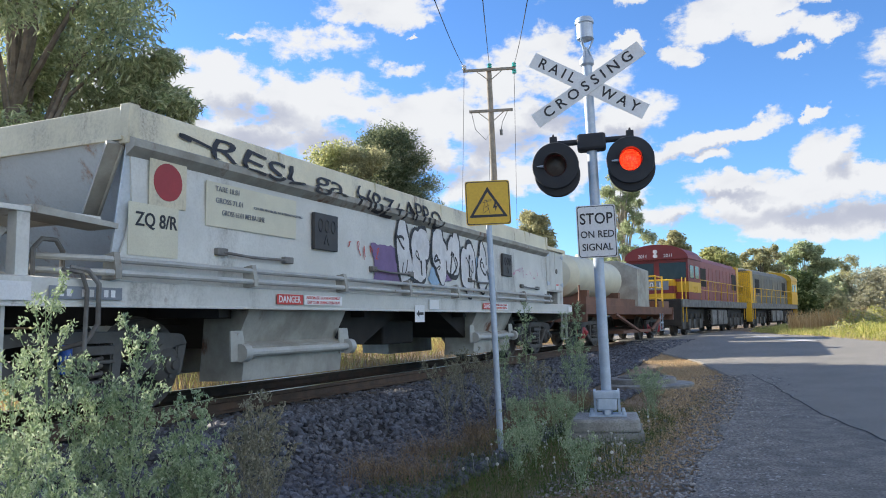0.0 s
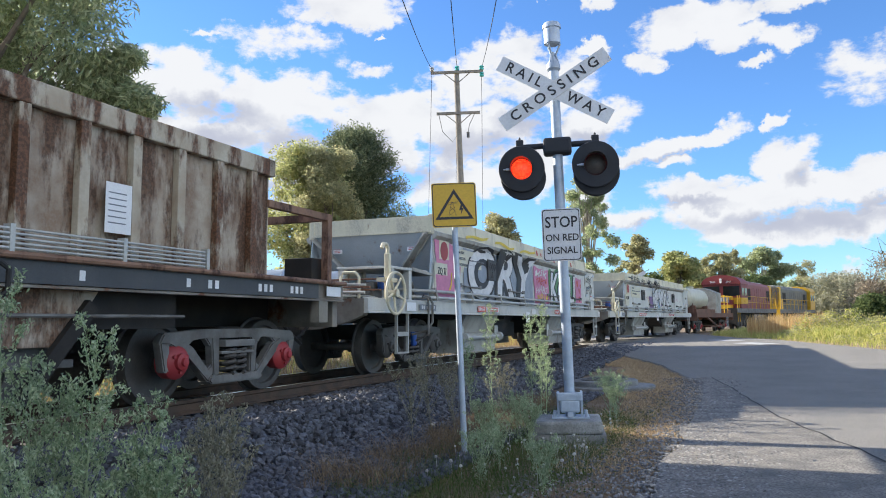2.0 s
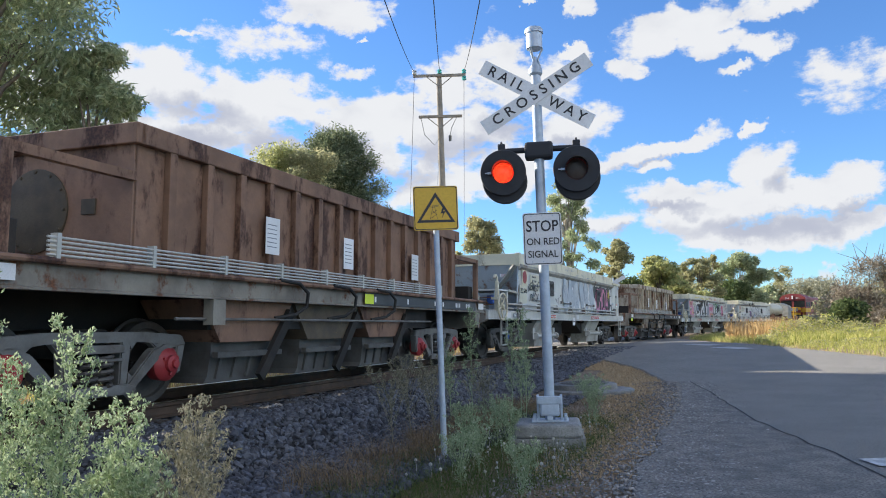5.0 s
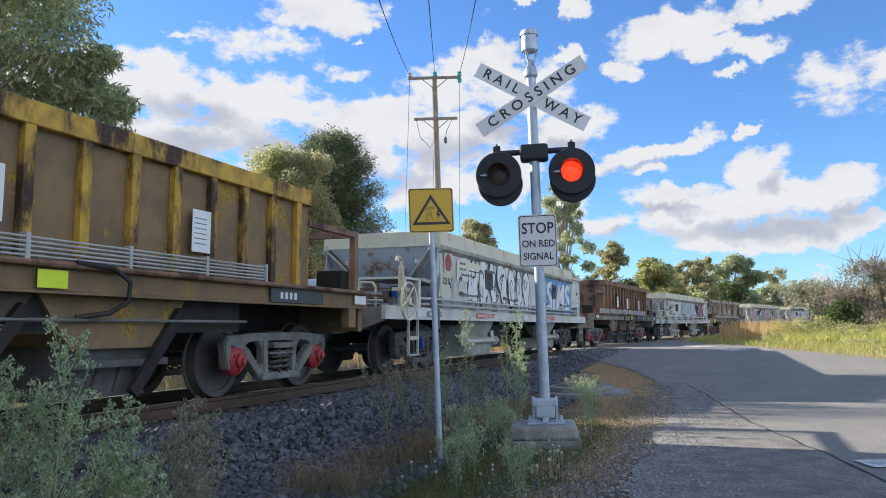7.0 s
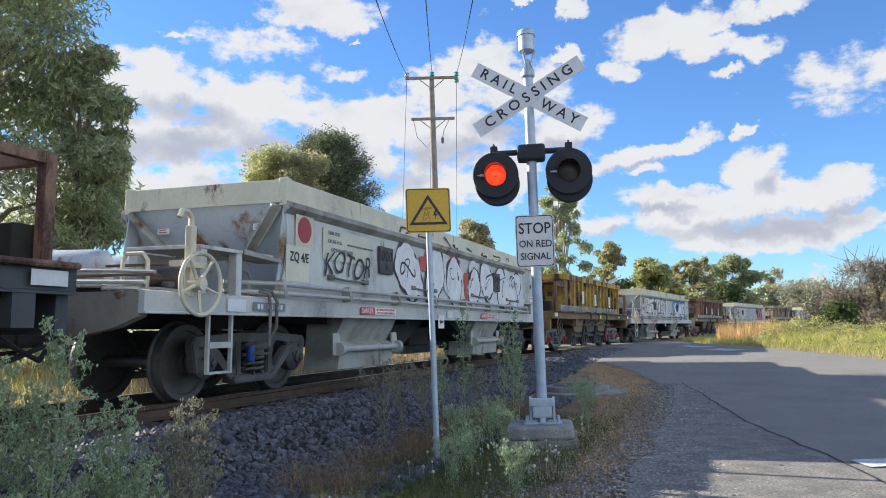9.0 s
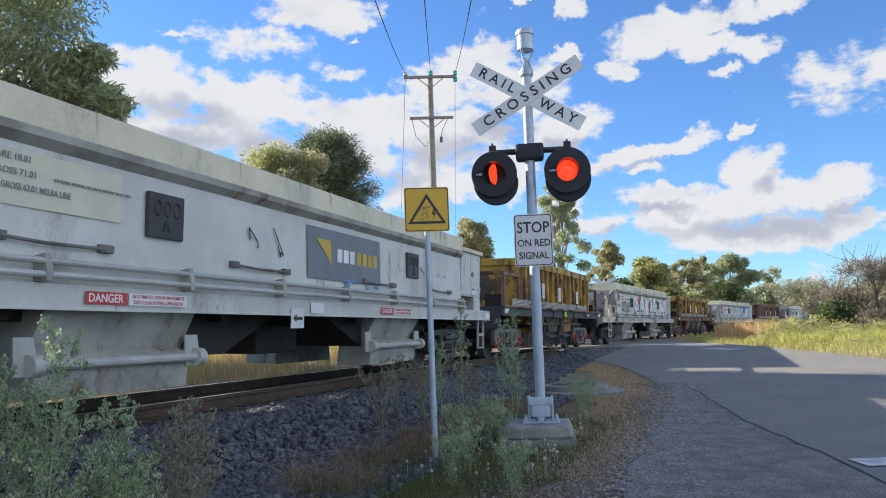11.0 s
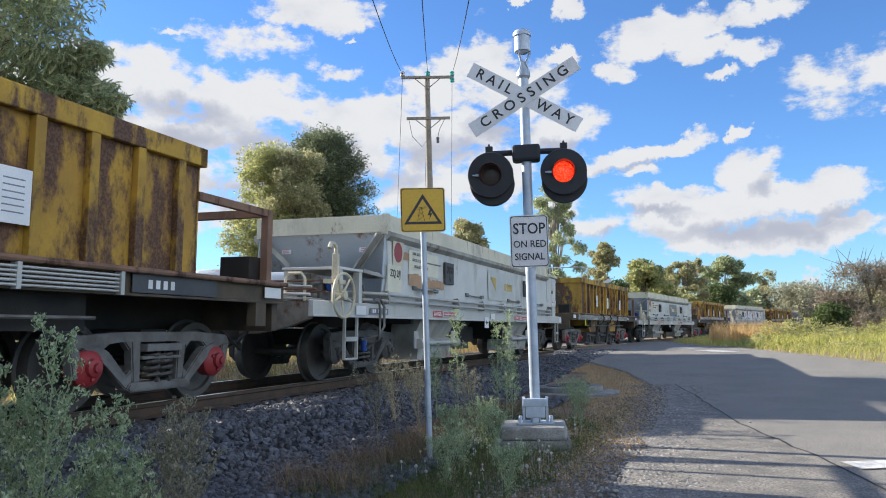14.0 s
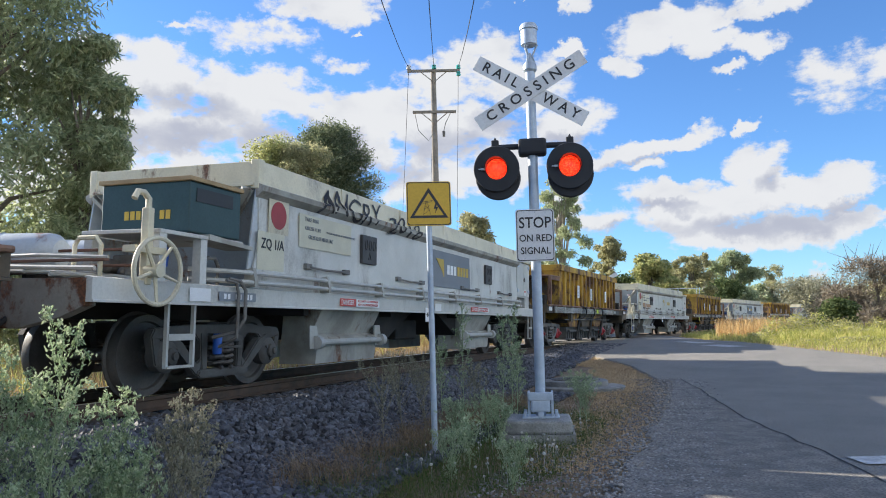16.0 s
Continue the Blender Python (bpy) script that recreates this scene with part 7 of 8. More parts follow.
order = [hoppers[0], hoppers[1]]
for i in range(6):
    order += [opens[i], hoppers[i + 2]]
# the last two wagons never come into view; added to extend the train's shadow
order += [opens[6], copy_thing(hoppers[5], Matrix()), opens[7]]
rear = front
for ob in order:
    ln = LZ if ob in opens else LQ
    TRAIN.append((ob, rear - ln / 2, 4.2 if ob in opens else 5.93))
    rear -= ln
bm = bmesh.new()
m = pose(1.30, -5.2, 0.80, 0, 90, 0)
ring(bm, 0.28, 0.02, m, 28, 6)
for k in range(5):
    tube(bm, [m @ Vector((0, 0, -0.03)), m @ Vector((0.27 * math.cos(k * 1.257), 0.27 * math.sin(k * 1.257), 0))], 0.016, 5)
tube(bm, [m @ Vector((0, 0, -0.16)), m @ Vector((0, 0, 0.02))], 0.035, 8)
WHEEL_ON = part("handwheel", bm, zh_grime, opens[2], "grimy hand brake wheel")
# a rear marker on the wagon behind the tool box
bm = bmesh.new()
box(bm, 0.85, 1.10, 5.45, 5.70, 1.29, 2.05, 0.01)
marker = part("end_marker", bm, panel_grey, opens[6], "grey telemetry box with red band")
bm = bmesh.new()
box(bm, 0.845, 1.105, 5.445, 5.705, 1.42, 1.62)
part("red_band", bm, danger_red, marker)


# ---- what moves ----
def motions():
    for ob, s0, half in TRAIN:
        walk(ob, [(t / 2, on_track(s0 + travelled(t / 2), half)) for t in range(33)])
    # wheels: all of one size and place on their bogie turn alike
    made = {}
    for w in [o for o in scene.objects if o.name.startswith("wheelset")]:
        key = (round(w.matrix_basis.translation.y, 2), round(w.matrix_basis.translation.z, 2))
        if key not in made:
            y, r = key
            walk(w, [(k / 30, pose(0, y, r) @ Matrix.Rotation(-travelled(k / 30) / r, 4, "X")) for k in range(481)])
            made[key] = w.animation_data
        else:
            w.rotation_mode = "QUATERNION"
            w.animation_data_create()
            w.animation_data.action = made[key].action
            w.animation_data.action_slot = made[key].action_slot
    # the lamps flash in turn, each going dark a moment after the other lights: each core shows its bright or its dark face
    period, left_on, right_on, fade = 1.4475, 0.02, 0.705, 0.13
    for core, right in CORES:
        start, stop = (right_on, left_on) if right else (left_on, right_on)
        changes = sorted([(start + k * period, 0.0) for k in range(-2, 13)] + [(stop + fade + k * period, 180.0) for k in range(-2, 13)])
        state = [a for t, a in changes if t <= 0][-1]
        rows = [(0.0, state)]
        for t, a in changes:
            at = min(round(t * 30), 477)
            if 0 < t < 15.95 and at / 30 > rows[-1][0]:
                rows += [((at + k) / 30, state + (a - state) * k / 3) for k in range(4)]
                state = a
        if rows[-1][0] < 15.99:
            rows.append((16.0, state))
        walk(core, [(t, core_home[core.name] @ Matrix.Rotation(radians(a), 4, "Y")) for t, a in rows])


# ---- trees and plants ----
def leaf_cloud(centres, normals, length, width, droop, rs):
    """Small pointed leaves, one at each centre: verts and faces."""
    n = len(centres)
    d = rs.normal(size=(n, 3))
    d[:, 2] = d[:, 2] * 0.6 - droop
    d += normals * 0.5
    d /= np.linalg.norm(d, axis=1)[:, None]
    w = np.cross(d, rs.normal(size=(n, 3)))
    w /= np.linalg.norm(w, axis=1)[:, None]
    ln = (length * rs.uniform(0.6, 1.3, n))[:, None]
    wd = (width * rs.uniform(0.7, 1.2, n))[:, None]
    a, b = centres - d * ln * 0.5, centres + d * ln * 0.5
    mid = centres + np.cross(d, w) * ln * 0.08
    verts = np.stack([a, mid + w * wd * 0.5, b, mid - w * wd * 0.5], 1).reshape(-1, 3)
    return verts, np.arange(n * 4).reshape(n, 4)


def crown_points(clumps, n, rs, fill=0.45):
    """Points near the skin of many clumps (x, y, z, radius, flattening)."""
    c = np.array(clumps, float)
    vol = c[:, 3] ** 2
    pick = rs.choice(len(c), n, p=vol / vol.sum())
    d = rs.normal(size=(n, 3))
    d /= np.linalg.norm(d, axis=1)[:, None]
    r = (rs.random(n) ** fill)[:, None]
    bumps = np.array([noise.noise((v[0] * 2.5 + k, v[1] * 2.5, v[2] * 2.5)) for v, k in zip(d, pick * 3.7)])[:, None]
    p = c[pick, :3] + d * r * (1 + 0.55 * bumps) * c[pick, 3:4] * np.stack([np.ones(n), np.ones(n), c[pick, 4]], 1)
    return p, d


def tree(name, az, dist, top, width, leaves, leaf, length, count, label, trunk=bark, seed=1, base=0.25, lean=0.0, clump=0.3, droop=0.5, nclump=26, dead=0, flat=0.8, airy=0.45, category="tree"):
    """A tree that stands on a bearing at a distance: top is the height above the eye per metre of distance, width half its spread in degrees."""
    rs = np.random.default_rng(seed)
    at = Vector(EYE) + bearing(az) * dist
    z0 = gz(at.x, at.y) - 0.1
    height = EYE[2] + top * dist - z0
    half = math.tan(radians(width)) * dist
    t = empty(name, label, category, m=pose(at.x, at.y, z0))
    bm = bmesh.new()
    path = [(lean * half * k / 5 + rs.normal() * 0.03 * half * (k > 0), rs.normal() * 0.03 * half * (k > 0), height * 0.8 * k / 5) for k in range(6)]
    tube(bm, path, max(0.10, height * 0.022), 9, 0.04)
    clumps = []
    for k in range(nclump):
        u = base + (0.97 - base) * ((k + 0.5) / nclump)
        profile = math.sin(math.pi * min(1, max(0.08, (u - base) / (1 - base) * 0.86 + 0.14))) ** 0.6
        r = half * profile * rs.uniform(0.25, 0.95)
        a = rs.uniform(0, 2 * math.pi)
        rad = half * clump * rs.uniform(0.65, 1.25)
        c = (lean * half * u + r * math.cos(a), r * math.sin(a) * 0.8, min(height * u, height - rad * flat * 0.9), rad, flat)
        clumps.append(c)
        if k % 2 == 0:
            k0 = max(1, min(4, int(u * 4)))
            p = Vector(path[k0])
            q = Vector(c[:3])
            tube(bm, [p, p.lerp(q, 0.5) + Vector((0, 0, 0.05 * height)), q], max(0.03, height * 0.008), 6, 0.012, False)
    for k in range(dead):
        p = Vector(clumps[rs.integers(len(clumps))][:3])
        tube(bm, [p, p + Vector((rs.normal() * half * 0.3, rs.normal() * half * 0.3, half * rs.uniform(0.1, 0.6)))], 0.03, 4, 0.006, False)
    tagged(part("trunk", bm, trunk, t), kind="stuff" if nclump > 20 else "")
    p, d = crown_points(clumps, count, rs, airy)
    v, f = leaf_cloud(p, d, length, length * leaf, droop, rs)
    stuff_mesh("crown", v.tolist(), f.tolist(), leaves, parent=t, kind="")
    return t


tree("gum_tree", -53.5, 27, 0.62, 11.5, gum_leaf, 0.24, 0.33, 85000, "tall dense grey-green gum tree behind the train", seed=3, base=0.05, clump=0.30, nclump=60, droop=0.9, airy=0.4)
tree("gum_sapling", -45.0, 26, 0.37, 4.2, gum_leaf, 0.24, 0.28, 42000, "drooping grey-green gum at the edge of the grove", seed=4, base=0.02, clump=0.38, nclump=26, droop=0.9)
tree("wattle_tree", -40.0, 40, 0.165, 4.0, lime_leaf, 0.5, 0.26, 9000, "yellow-green wattle behind the wagons", seed=5, base=0.1, clump=0.4, nclump=18)
tree("pale_tree", -31.9, 50, 0.250, 3.3, lime_leaf, 0.45, 0.24, 40000, "light green bushy tree behind the train", seed=6, base=0.25, clump=0.40, nclump=44)
tree("olive_tree", -29.9, 48, 0.246, 2.6, olive_leaf, 0.4, 0.22, 40000, "olive green tree in front of a dark pine", seed=16, base=0.3, clump=0.42, nclump=40)
tree("pine_tree", -27.9, 55, 0.272, 4.1, pine_leaf, 0.3, 0.28, 80000, "dark green pine with a broad uneven crown", seed=7, base=0.3, clump=0.34, nclump=80, droop=-0.2)
tree("round_gum", -17.0, 72, 0.150, 2.2, olive_leaf, 0.4, 0.38, 12000, "rounded olive gum tree in the distance", seed=8, base=0.3, clump=0.27, nclump=44)
tree("tall_gum", -10.4, 62, 0.205, 2.6, gum_leaf, 0.3, 0.34, 17000, "tall slender gum with an airy crown", trunk=pale_bark, seed=9, base=0.12, clump=0.20, nclump=70, droop=0.8)
tree("young_gum", -6.9, 80, 0.112, 1.7, olive_leaf, 0.35, 0.42, 11000, "narrow yellow-green gum beyond the crossing", trunk=pale_bark, seed=10, base=0.1, clump=0.26, nclump=46)
tree("bright_tree", -3.9, 78, 0.087, 2.4, lime_leaf, 0.5, 0.42, 16000, "broad bright green tree beyond the crossing", seed=11, base=0.05, clump=0.26, nclump=52)
tree("dark_tree", -5.8, 88, 0.062, 1.8, ivy_leaf, 0.5, 0.42, 6000, "dark green bushy tree beyond the crossing", seed=12, base=0.02, clump=0.42, nclump=20)
tree("olive_gum", -1.2, 92, 0.082, 2.0, olive_leaf, 0.4, 0.45, 11000, "olive gum tree in the far row", seed=13, base=0.15, clump=0.25, nclump=50)
tree("broad_gum", 1.6, 110, 0.085, 2.1, gum_leaf, 0.4, 0.55, 13000, "broad gum with layered crown in the far row", trunk=pale_bark, seed=14, base=0.2, clump=0.24, nclump=56)
tree("thin_gum", 4.3, 152, 0.066, 1.1, olive_leaf, 0.35, 0.5, 2200, "thin sparse gum with a bare pale trunk", trunk=pale_bark, seed=15, base=0.55, clump=0.36, nclump=14)
tree("far_gum", -0.2, 105, 0.086, 0.8, olive_leaf, 0.35, 0.45, 1600, "thin gum rising behind the row", trunk=pale_bark, seed=21, base=0.6, clump=0.4, nclump=10)
for i, (az, d, top, w, lf) in enumerate(((-14.5, 95, 0.055, 3.0, olive_leaf), (-9.0, 90, 0.05, 2.6, ivy_leaf), (-1.8, 84, 0.04, 2.2, lime_leaf), (2.4, 140, 0.036, 2.2, olive_leaf), (8.6, 80, 0.036, 2.0, olive_leaf), (7.0, 150, 0.028, 2.4, olive_leaf), (12.0, 85, 0.05, 3.5, olive_leaf), (-21, 95, 0.06, 4.0, olive_leaf), (-35, 70, 0.08, 6, olive_leaf), (-47, 50, 0.1, 7, lime_leaf), (-56, 45, 0.1, 8, lime_leaf), (0.4, 100, 0.052, 2.0, ivy_leaf), (3.4, 150, 0.042, 1.6, gum_leaf))):
    tree("roadside_bush", az, d, top, w, lf, 0.5, 0.45 * d / 90, 8000, "low olive-green scrub along the line", seed=30 + i, base=0.0, clump=0.42, nclump=22, category="bush")
tree("bare_bush", 10.6, 42, 0.072, 3.1, twig_brown, 0.14, 0.26, 15000, "half-bare brown twiggy bush beside the road", seed=50, base=0.02, clump=0.40, nclump=30, droop=-0.7, dead=60, category="bush", airy=0.7)
tree("ivy_bush", 8.3, 38, 0.022, 1.5, ivy_leaf, 0.6, 0.16, 6500, "dark glossy ivy bush below the bare twigs", seed=51, base=0.0, clump=0.45, nclump=16, category="bush")
tree("pale_scrub", 6.2, 150, 0.050, 2.6, scrub_leaf, 0.4, 0.5, 16000, "pale grey-green scrub beyond the line", trunk=pale_bark, seed=53, base=0.0, clump=0.36, nclump=34, category="bush", dead=14)
tree("grey_bush", 8.2, 60, 0.034, 2.2, grey_weed, 0.25, 0.25, 6000, "grey leafless scrub beside the line", seed=52, base=0.0, clump=0.42, nclump=20, category="bush", dead=30)


def blades(name, pts, height, width, material, label, category="grass", seed=1, lean=0.35, heads=None):
    """Grass: one bent blade at each point of (x, y)."""
    rs = np.random.default_rng(seed)
    pts = np.asarray(pts, float)
    n = len(pts)
    z = ground_z(pts[:, 0], pts[:, 1]) - 0.02
    h = height * rs.uniform(0.45, 1.25, n)
    a = rs.uniform(0, 2 * np.pi, n)
    d = np.stack([np.cos(a), np.sin(a)], 1)
    side = np.stack([-d[:, 1], d[:, 0]], 1) * (width * rs.uniform(0.6, 1.3, n) / 2)[:, None]
    bend = lean * rs.uniform(0.2, 1.5, n) * h
    v = np.zeros((n, 5, 3))
    v[:, 0, :2], v[:, 1, :2] = pts - side, pts + side
    mid = pts + d * (bend * 0.35)[:, None]
    v[:, 2, :2], v[:, 3, :2] = mid + side * 0.7, mid - side * 0.7
    v[:, 4, :2] = pts + d * bend[:, None]
    v[:, 0, 2] = v[:, 1, 2] = z
    v[:, 2, 2] = v[:, 3, 2] = z + h * 0.6
    v[:, 4, 2] = z + h * 0.97
    faces = []
    for i in range(n):
        k = i * 5
        faces += [(k, k + 1, k + 2, k + 3), (k + 3, k + 2, k + 4)]
    return stuff_mesh(name, v.reshape(-1, 3).tolist(), faces, material, label, category)


def scatter(n, x0, x1, y0, y1, seed, keep):
    rs = np.random.default_rng(seed)
    p = np.stack([rs.uniform(x0, x1, n), rs.uniform(y0, y1, n)], 1)
    s, o = lateral(p[:, 0], p[:, 1])
    patch = np.array([noise.noise((a * 0.9, b * 0.9, seed)) for a, b in p])
    lx = np.interp(p[:, 1], [q[1] for q in LEFT], [q[0] for q in LEFT])
    rx = np.interp(p[:, 1], [q[1] for q in RIGHT], [q[0] for q in RIGHT])
    return p[keep(p[:, 0], p[:, 1], o, s, patch, lx, rx)]


verge = lambda x, y, o, s, k, lx, rx: (o > 2.5) & (x < lx - 0.1)
blades("verge_dry_grass", scatter(60000, -4.2, 0, 2.5, 13.5, 2, lambda x, y, o, s, k, lx, rx: (o > 3.2 + 0.3 * k) & (x < lx - 0.05 + 0.25 * k) & (k > -0.3)), 0.05, 0.004, grass_brown, "short dry brown grass on the verge", seed=2, lean=1.6)
blades("verge_green_grass", scatter(34000, -4.6, -1.0, 4.0, 10.5, 3, lambda x, y, o, s, k, lx, rx: (o > 3.1 + 0.4 * k) & (x < -1.2) & (k > -0.2) & (np.hypot((x + 2.3) / 1.1, (y - 7.6) / 2.6) < 1.15)), 0.12, 0.0035, grass_green, "green weedy grass round the sign posts", seed=3, lean=1.3)
blades("rank_dry_grass", scatter(30000, -4.6, -2.0, 5.0, 11.5, 4, lambda x, y, o, s, k, lx, rx: (o > 2.75 + 0.5 * k) & (o < 3.6) & (k > -0.2)), 0.24, 0.003, grass_brown, "rank brown dead grass at the foot of the ballast", seed=4, lean=1.2)
blades("edge_straw", scatter(130000, -4.5, 0.0, 6.2, 22.0, 5, lambda x, y, o, s, k, lx, rx: (o > 2.5) & (x < lx + 0.10 + 0.2 * k) & (x > lx - 1.25 - 0.6 * k) & (np.hypot(x + 2.36, y - 13.9) > 0.85)), 0.06, 0.006, straw, "straw-coloured grass along the road's edge", seed=5, lean=1.7)
blades("meadow_grass", scatter(120000, -3, 26, 20, 62, 6, lambda x, y, o, s, k, lx, rx: (o > 2.6) & (x > rx + 0.25)), 0.26, 0.013, grass_meadow, "tall sunlit yellow-green meadow grass beyond the road", seed=6, lean=1.1)
blades("meadow_edge", scatter(16000, -3, 14, 18, 44, 7, lambda x, y, o, s, k, lx, rx: (o > 2.4) & (x > rx + 0.02) & (x < rx + 0.9)), 0.07, 0.02, straw, "dry cut grass at the road's far edge", seed=7, lean=0.8)
blades("far_side_grass", scatter(60000, -22, -7.6, 1, 60, 8, lambda x, y, o, s, k, lx, rx: (o < -2.2) & ((x < lx - 0.3) | (y < 24))), 0.35, 0.012, grass_dry, "sunlit dry grass on the far side of the track", seed=8, lean=0.6)
blades("far_side_green", scatter(26000, -24, -8.2, 2, 50, 9, lambda x, y, o, s, k, lx, rx: (o < -2.8) & (k > 0.0) & ((x < lx - 0.3) | (y < 24))), 0.5, 0.014, grass_meadow, "green weeds on the far side of the track", seed=9, lean=0.6)
reeds = [(Vector(EYE) + bearing(a) * d).xy for a, d in zip(np.random.default_rng(8).uniform(0.4, 5.2, 2600), np.random.default_rng(9).uniform(33, 41, 2600))]
blades("reed_bed", [tuple(p) for p in reeds], 0.85, 0.02, reed, "tall tan reeds beside the line", "reeds", seed=10, lean=0.25)
brambles = [tuple((Vector(EYE) + bearing(a) * d).xy) for a, d in zip(np.random.default_rng(18).uniform(4.5, 14, 9000), np.random.default_rng(19).uniform(27, 39, 9000))]
blades("bramble_bank", brambles, 0.36, 0.04, grass_meadow, "tangled olive-green bramble bank", "brambles", seed=11, lean=0.7)


# a leafy tangle over the bramble bank and the meadow
rs = np.random.default_rng(20)
n = 62000
ang, far = rs.uniform(2.5, 17, n), rs.uniform(25, 42, n)
q = np.stack([EYE[0] + np.sin(np.radians(ang)) * far, EYE[1] + np.cos(np.radians(ang)) * far], 1)
lump = np.array([noise.noise((a * 0.55, b * 0.4, 3)) + 0.6 * noise.noise((a * 1.6, b * 1.2, 8)) for a, b in q])
rise = np.clip(lump + 0.25, 0, 1) * 1.0 * np.clip((far - 27) / 6, 0.25, 1)
ok = (rise > 0.05) & (q[:, 0] > np.interp(q[:, 1], [p[1] for p in RIGHT], [p[0] for p in RIGHT]) + 0.9)
q, rise = q[ok], rise[ok]
h = ground_z(q[:, 0], q[:, 1]) + rise * np.sqrt(rs.random(len(q)))
for name, cut, leaves_of, words in (("bramble_leaves", slice(0, None, 2), grass_meadow, "tangled yellow-green bramble leaves"), ("weed_tangle", slice(1, None, 2), olive_leaf, "olive-green leafy weeds among the brambles")):
    pts3 = np.column_stack([q[cut], h[cut]])
    v, f = leaf_cloud(pts3, np.tile((0, 0, 0.7), (len(pts3), 1)), 0.12, 0.05, 0.2, rs)
    stuff_mesh(name, v.tolist(), f.tolist(), leaves_of, words, "brambles")


def fleabane(x, y, height, spread, leaves, label, seed, side=14, z=None, thick=1.0):
    """A tall weed: an upright stem with rising side shoots full of small leaves and buds."""
    rs = np.random.default_rng(seed)
    t = empty("weed", label, "weed", "tall weeds", pose(x, y, (gz(x, y) if z is None else z) - 0.03, 0, 0, rs.uniform(0, 360)))
    bm = bmesh.new()
    top = Vector((rs.normal() * 0.04, rs.normal() * 0.04, height))
    tube(bm, [(0, 0, 0), (top.x * 0.4, top.y * 0.4, height * 0.5), top], 0.006, 5, 0.002)
    pts, nor = [], []
    for k in range(side):
        u = 0.30 + 0.68 * k / side
        a = k * 2.4 + rs.uniform(-0.4, 0.4)
        p = Vector((top.x * u, top.y * u, height * u))
        ln = spread * (1.15 - u) * rs.uniform(0.8, 1.25) + 0.05
        q = p + Vector((math.cos(a) * ln, math.sin(a) * ln, ln * 2.1))
        tube(bm, [p, p.lerp(q, 0.5) - Vector((0, 0, 0.02)), q], 0.0026, 4, 0.0012, False)
        ends = [q] + [p.lerp(q, rs.uniform(0.45, 0.95)) + Vector(rs.normal(size=3) * 0.028) + Vector((0, 0, 0.02)) for _ in range(4)]
        for j in range(int(105 * thick)):
            c = p.lerp(q, rs.uniform(0.1, 1.0)) + Vector(rs.normal(size=3) * 0.008) if j % 4 == 0 else ends[j % 5] + Vector(rs.normal(size=3) * 0.011)
            pts.append(c)
            nor.append((math.cos(a) * 0.4, math.sin(a) * 0.4, 0.9))
    for j in range(int(220 * thick)):
        u = rs.uniform(0.05, 1.0)
        pts.append(Vector((top.x * u, top.y * u, height * u)) + Vector(rs.normal(size=3) * (0.02 + 0.03 * (1 - u))))
        nor.append((*rs.normal(size=2) * 0.5, 0.8))
    tagged(part("stem", bm, leaves, t), kind="stuff")
    v, f = leaf_cloud(np.array([tuple(p) for p in pts]), np.array(nor), 0.021, 0.0095, -0.8, rs)
    stuff_mesh("leaves", v.tolist(), f.tolist(), leaves, parent=t, kind="")
    return t


rs = np.random.default_rng(41)
p = scatter(16000, -4.2, -0.9, 3.5, 11.5, 21, lambda x, y, o, s, k, lx, rx: (o > 3.2 + 0.3 * k) & (x < lx - 0.3) & (k > -0.1) & (x < -1.0))
h = ground_z(p[:, 0], p[:, 1]) + rs.random(len(p)) ** 1.8 * 0.14
v, f = leaf_cloud(np.column_stack([p, h]), np.tile((0, 0, 0.6), (len(p), 1)), 0.030, 0.008, -0.2, rs)
stuff_mesh("ground_weeds", v.tolist(), f.tolist(), grass_green, "low green leafy weeds round the posts", "weeds")

GREEN, DEAD = "tall grey-green fleabane weed beside the track", "dry grey seeded weed beside the track"
for i, (az, d, ztop, spread, dead) in enumerate(((-51.3, 3.4, 1.42, 0.12, 0), (-50.3, 3.6, 1.08, 0.11, 0), (-47.0, 3.5, 1.24, 0.12, 0), (-48.0, 3.6, 0.98, 0.11, 0), (-46.0, 3.6, 0.94, 0.10, 0), (-54.2, 3.2, 1.12, 0.12, 0), (-52.9, 2.9, 0.86, 0.11, 0),
                                                 (-50.0, 2.8, 0.66, 0.11, 0), (-42.0, 3.7, 0.86, 0.11, 0), (-42.9, 3.7, 0.68, 0.10, 0), (-41.2, 3.6, 0.60, 0.10, 0), (-38.3, 3.8, 0.82, 0.13, 1), (-39.3, 3.7, 0.68, 0.12, 1),
                                                 (-37.3, 3.9, 0.76, 0.13, 1), (-57.0, 3.1, 1.2, 0.12, 0), (-44.6, 3.2, 0.40, 0.10, 0))):
    p = Vector(EYE) + bearing(az) * d
    z = gz(p.x, p.y)
    fleabane(p.x, p.y, ztop - z, spread, grey_weed if dead else weed_leaf, DEAD if dead else GREEN, 60 + i, 14, z, 0.8 if dead else 1.2)
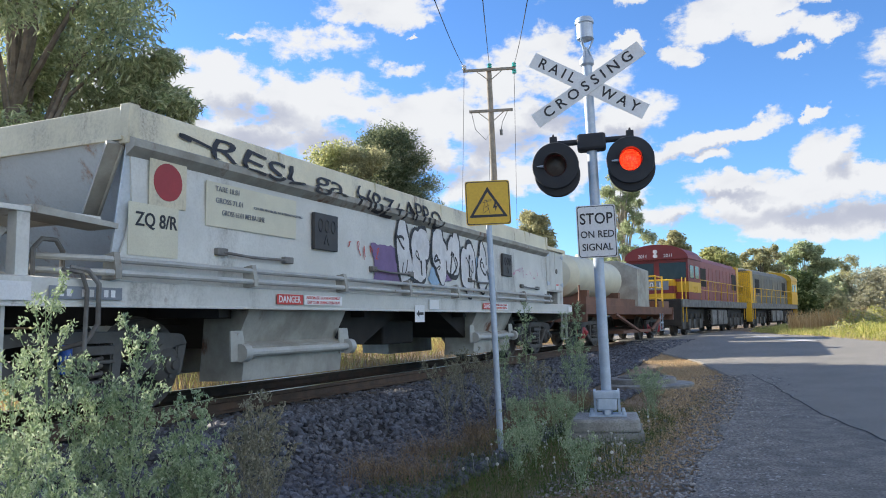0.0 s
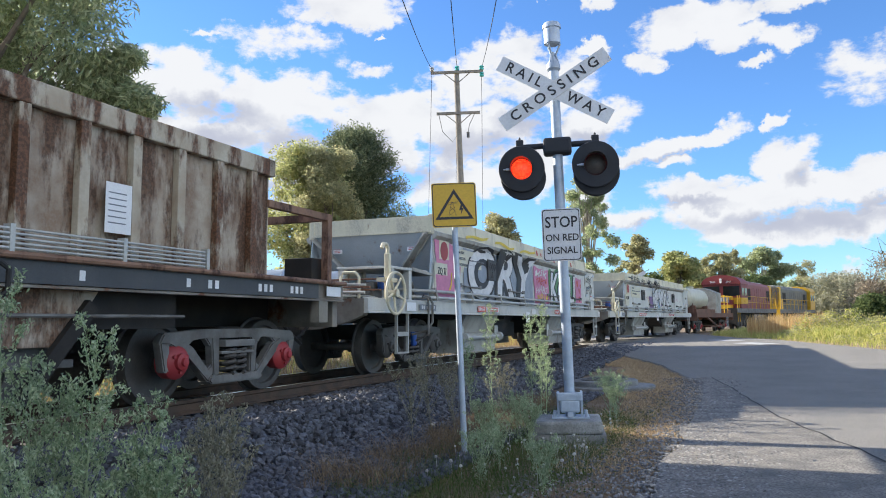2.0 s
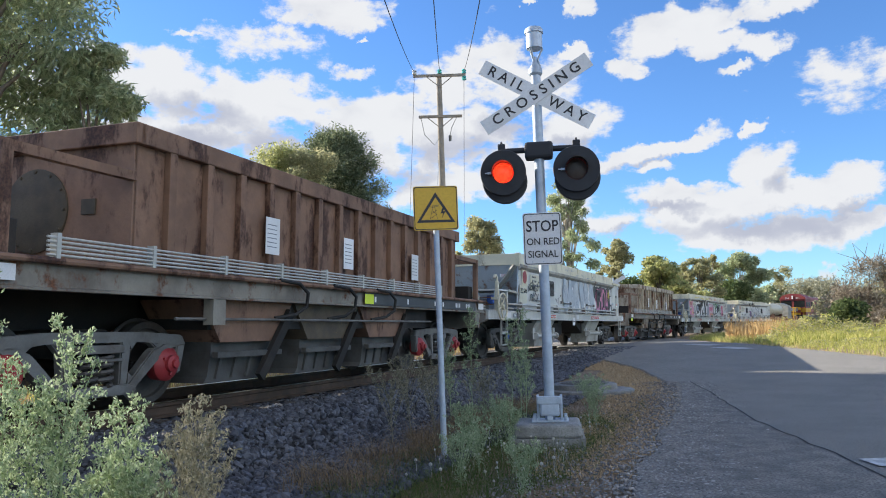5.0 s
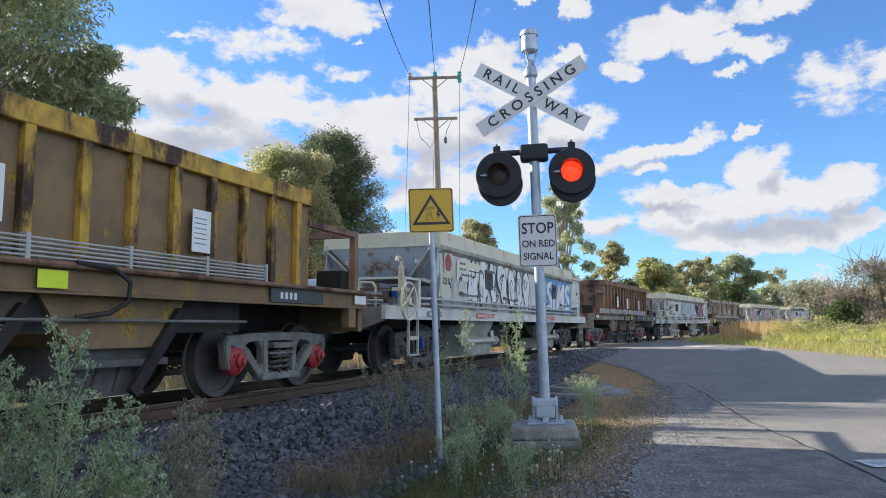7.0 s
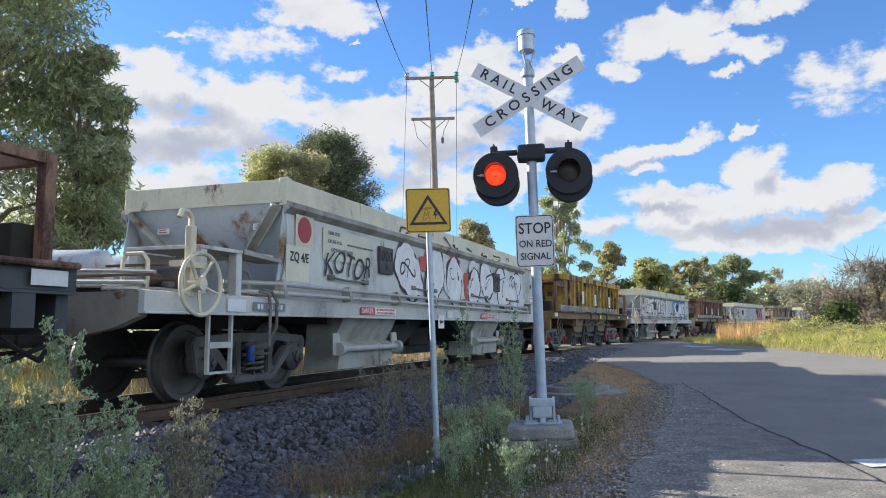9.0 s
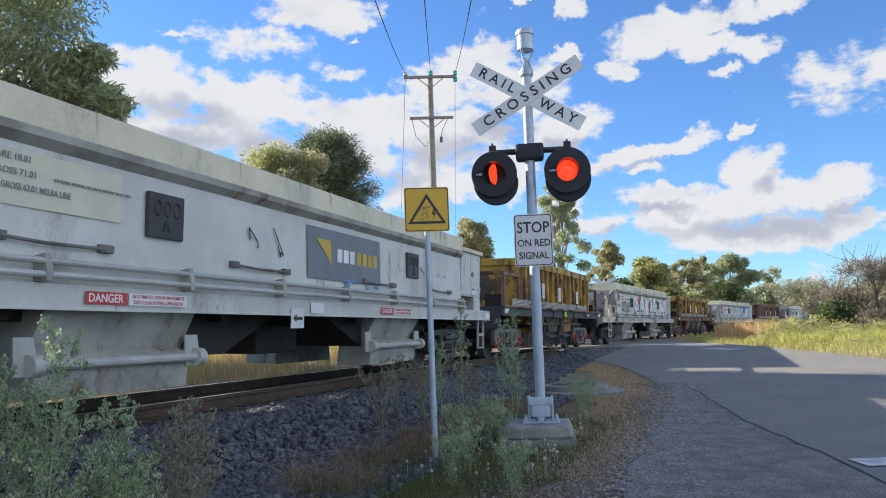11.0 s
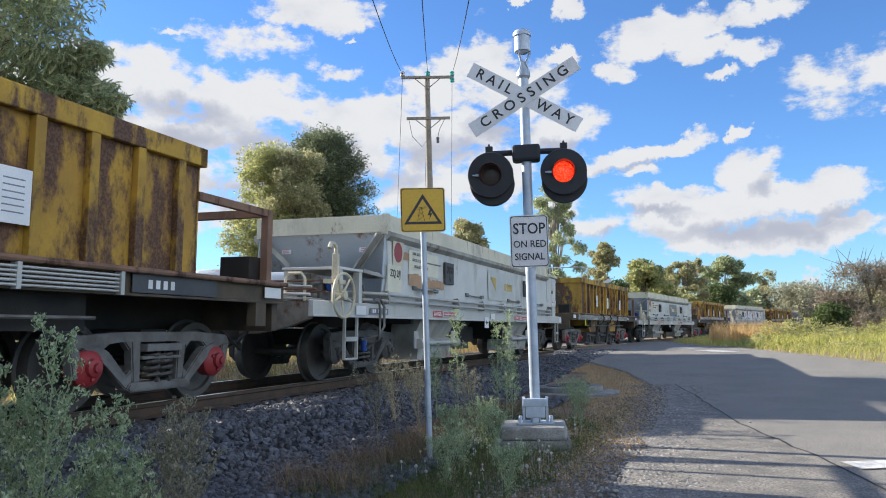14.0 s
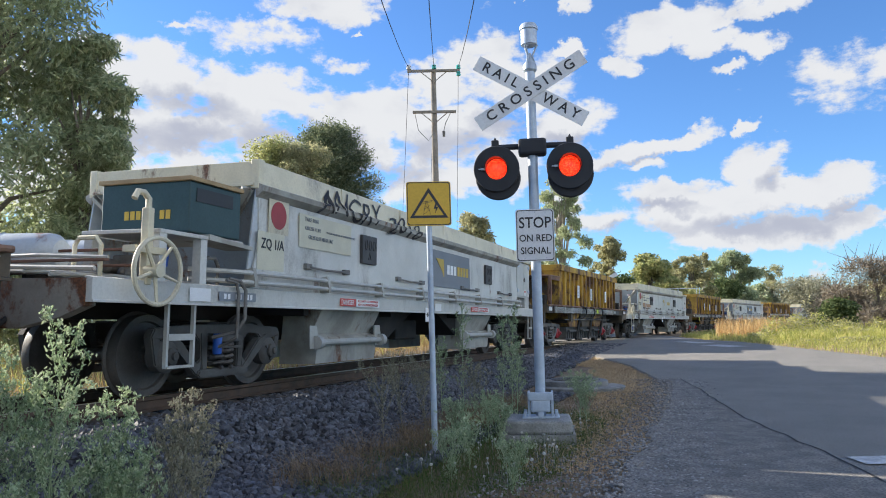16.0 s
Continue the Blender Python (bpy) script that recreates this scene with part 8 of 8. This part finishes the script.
for i, (az, d, ztop, spread, dead) in enumerate(((-18.0, 9.2, 1.44, 0.07, 0), (-14.4, 9.4, 1.44, 0.06, 0), (-15.0, 9.6, 1.30, 0.06, 0), (-19.6, 10.0, 1.0, 0.06, 0), (-14.0, 9.2, 0.95, 0.06, 0), (-17.2, 8.8, 0.62, 0.2, 1), (-20.8, 8.4, 0.7, 0.25, 1), (-22.6, 8.6, 0.75, 0.3, 1), (-24.0, 8.0, 0.6, 0.3, 1),
                                                 (-16.2, 8.0, 0.38, 0.14, 0), (-15.4, 7.5, 0.30, 0.14, 0), (-18.4, 7.6, 0.32, 0.14, 0), (-9.4, 9.6, 0.42, 0.2, 0), (-8.9, 9.4, 0.36, 0.16, 0), (-17.6, 6.6, 0.24, 0.14, 0), (-19.0, 6.1, 0.22, 0.14, 0), (-14.5, 5.6, 0.2, 0.14, 0))):
    p = Vector(EYE) + bearing(az) * d
    z = gz(p.x, p.y)
    fleabane(p.x, p.y, ztop - z, spread, grey_weed if dead else weed_leaf, "dry twiggy weed at the foot of the ballast" if dead else "green fleabane weed beside the sign posts", 90 + i, 14, z)

# pale seed heads among the green grass
rs = np.random.default_rng(77)
bm = bmesh.new()
for k in range(90):
    x, y = rs.uniform(-2.5, -1.3), rs.uniform(5.6, 9.2)
    z = gz(x, y) + rs.uniform(0.05, 0.20)
    bmesh.ops.create_icosphere(bm, subdivisions=1, radius=rs.uniform(0.008, 0.017), matrix=Matrix.Translation((x, y, z)))
    tube(bm, [(x, y, z), (x + 0.01, y, gz(x, y) - 0.02)], 0.0015, 3, None, False)
heads = part("seed_heads", bm, seed_head)
tagged(heads, "round pale seed heads of dandelions in the grass", "flowers", kind="stuff")

# a low blue ridge on the horizon
verts, faces = [], []
for k in range(80):
    a = -60 + k * 2.0
    p = bearing(a) * 1500
    h = 14 + 16 * max(0, noise.noise((a * 0.07, 1, 0)) + 0.4) * (1 if a > -8 else 0.5)
    verts += [(p.x, p.y, -6), (p.x, p.y, h)]
    if k:
        faces.append((2 * k - 2, 2 * k, 2 * k + 1, 2 * k - 1))
ridge = mat("ridge", (0.10, 0.14, 0.18), (0.08, 0.12, 0.15), 0.01, 0.95, 0, 0.0)
stuff_mesh("backdrop", verts, faces, ridge, "low blue wooded ridge on the horizon", "backdrop", "structure")

motions()
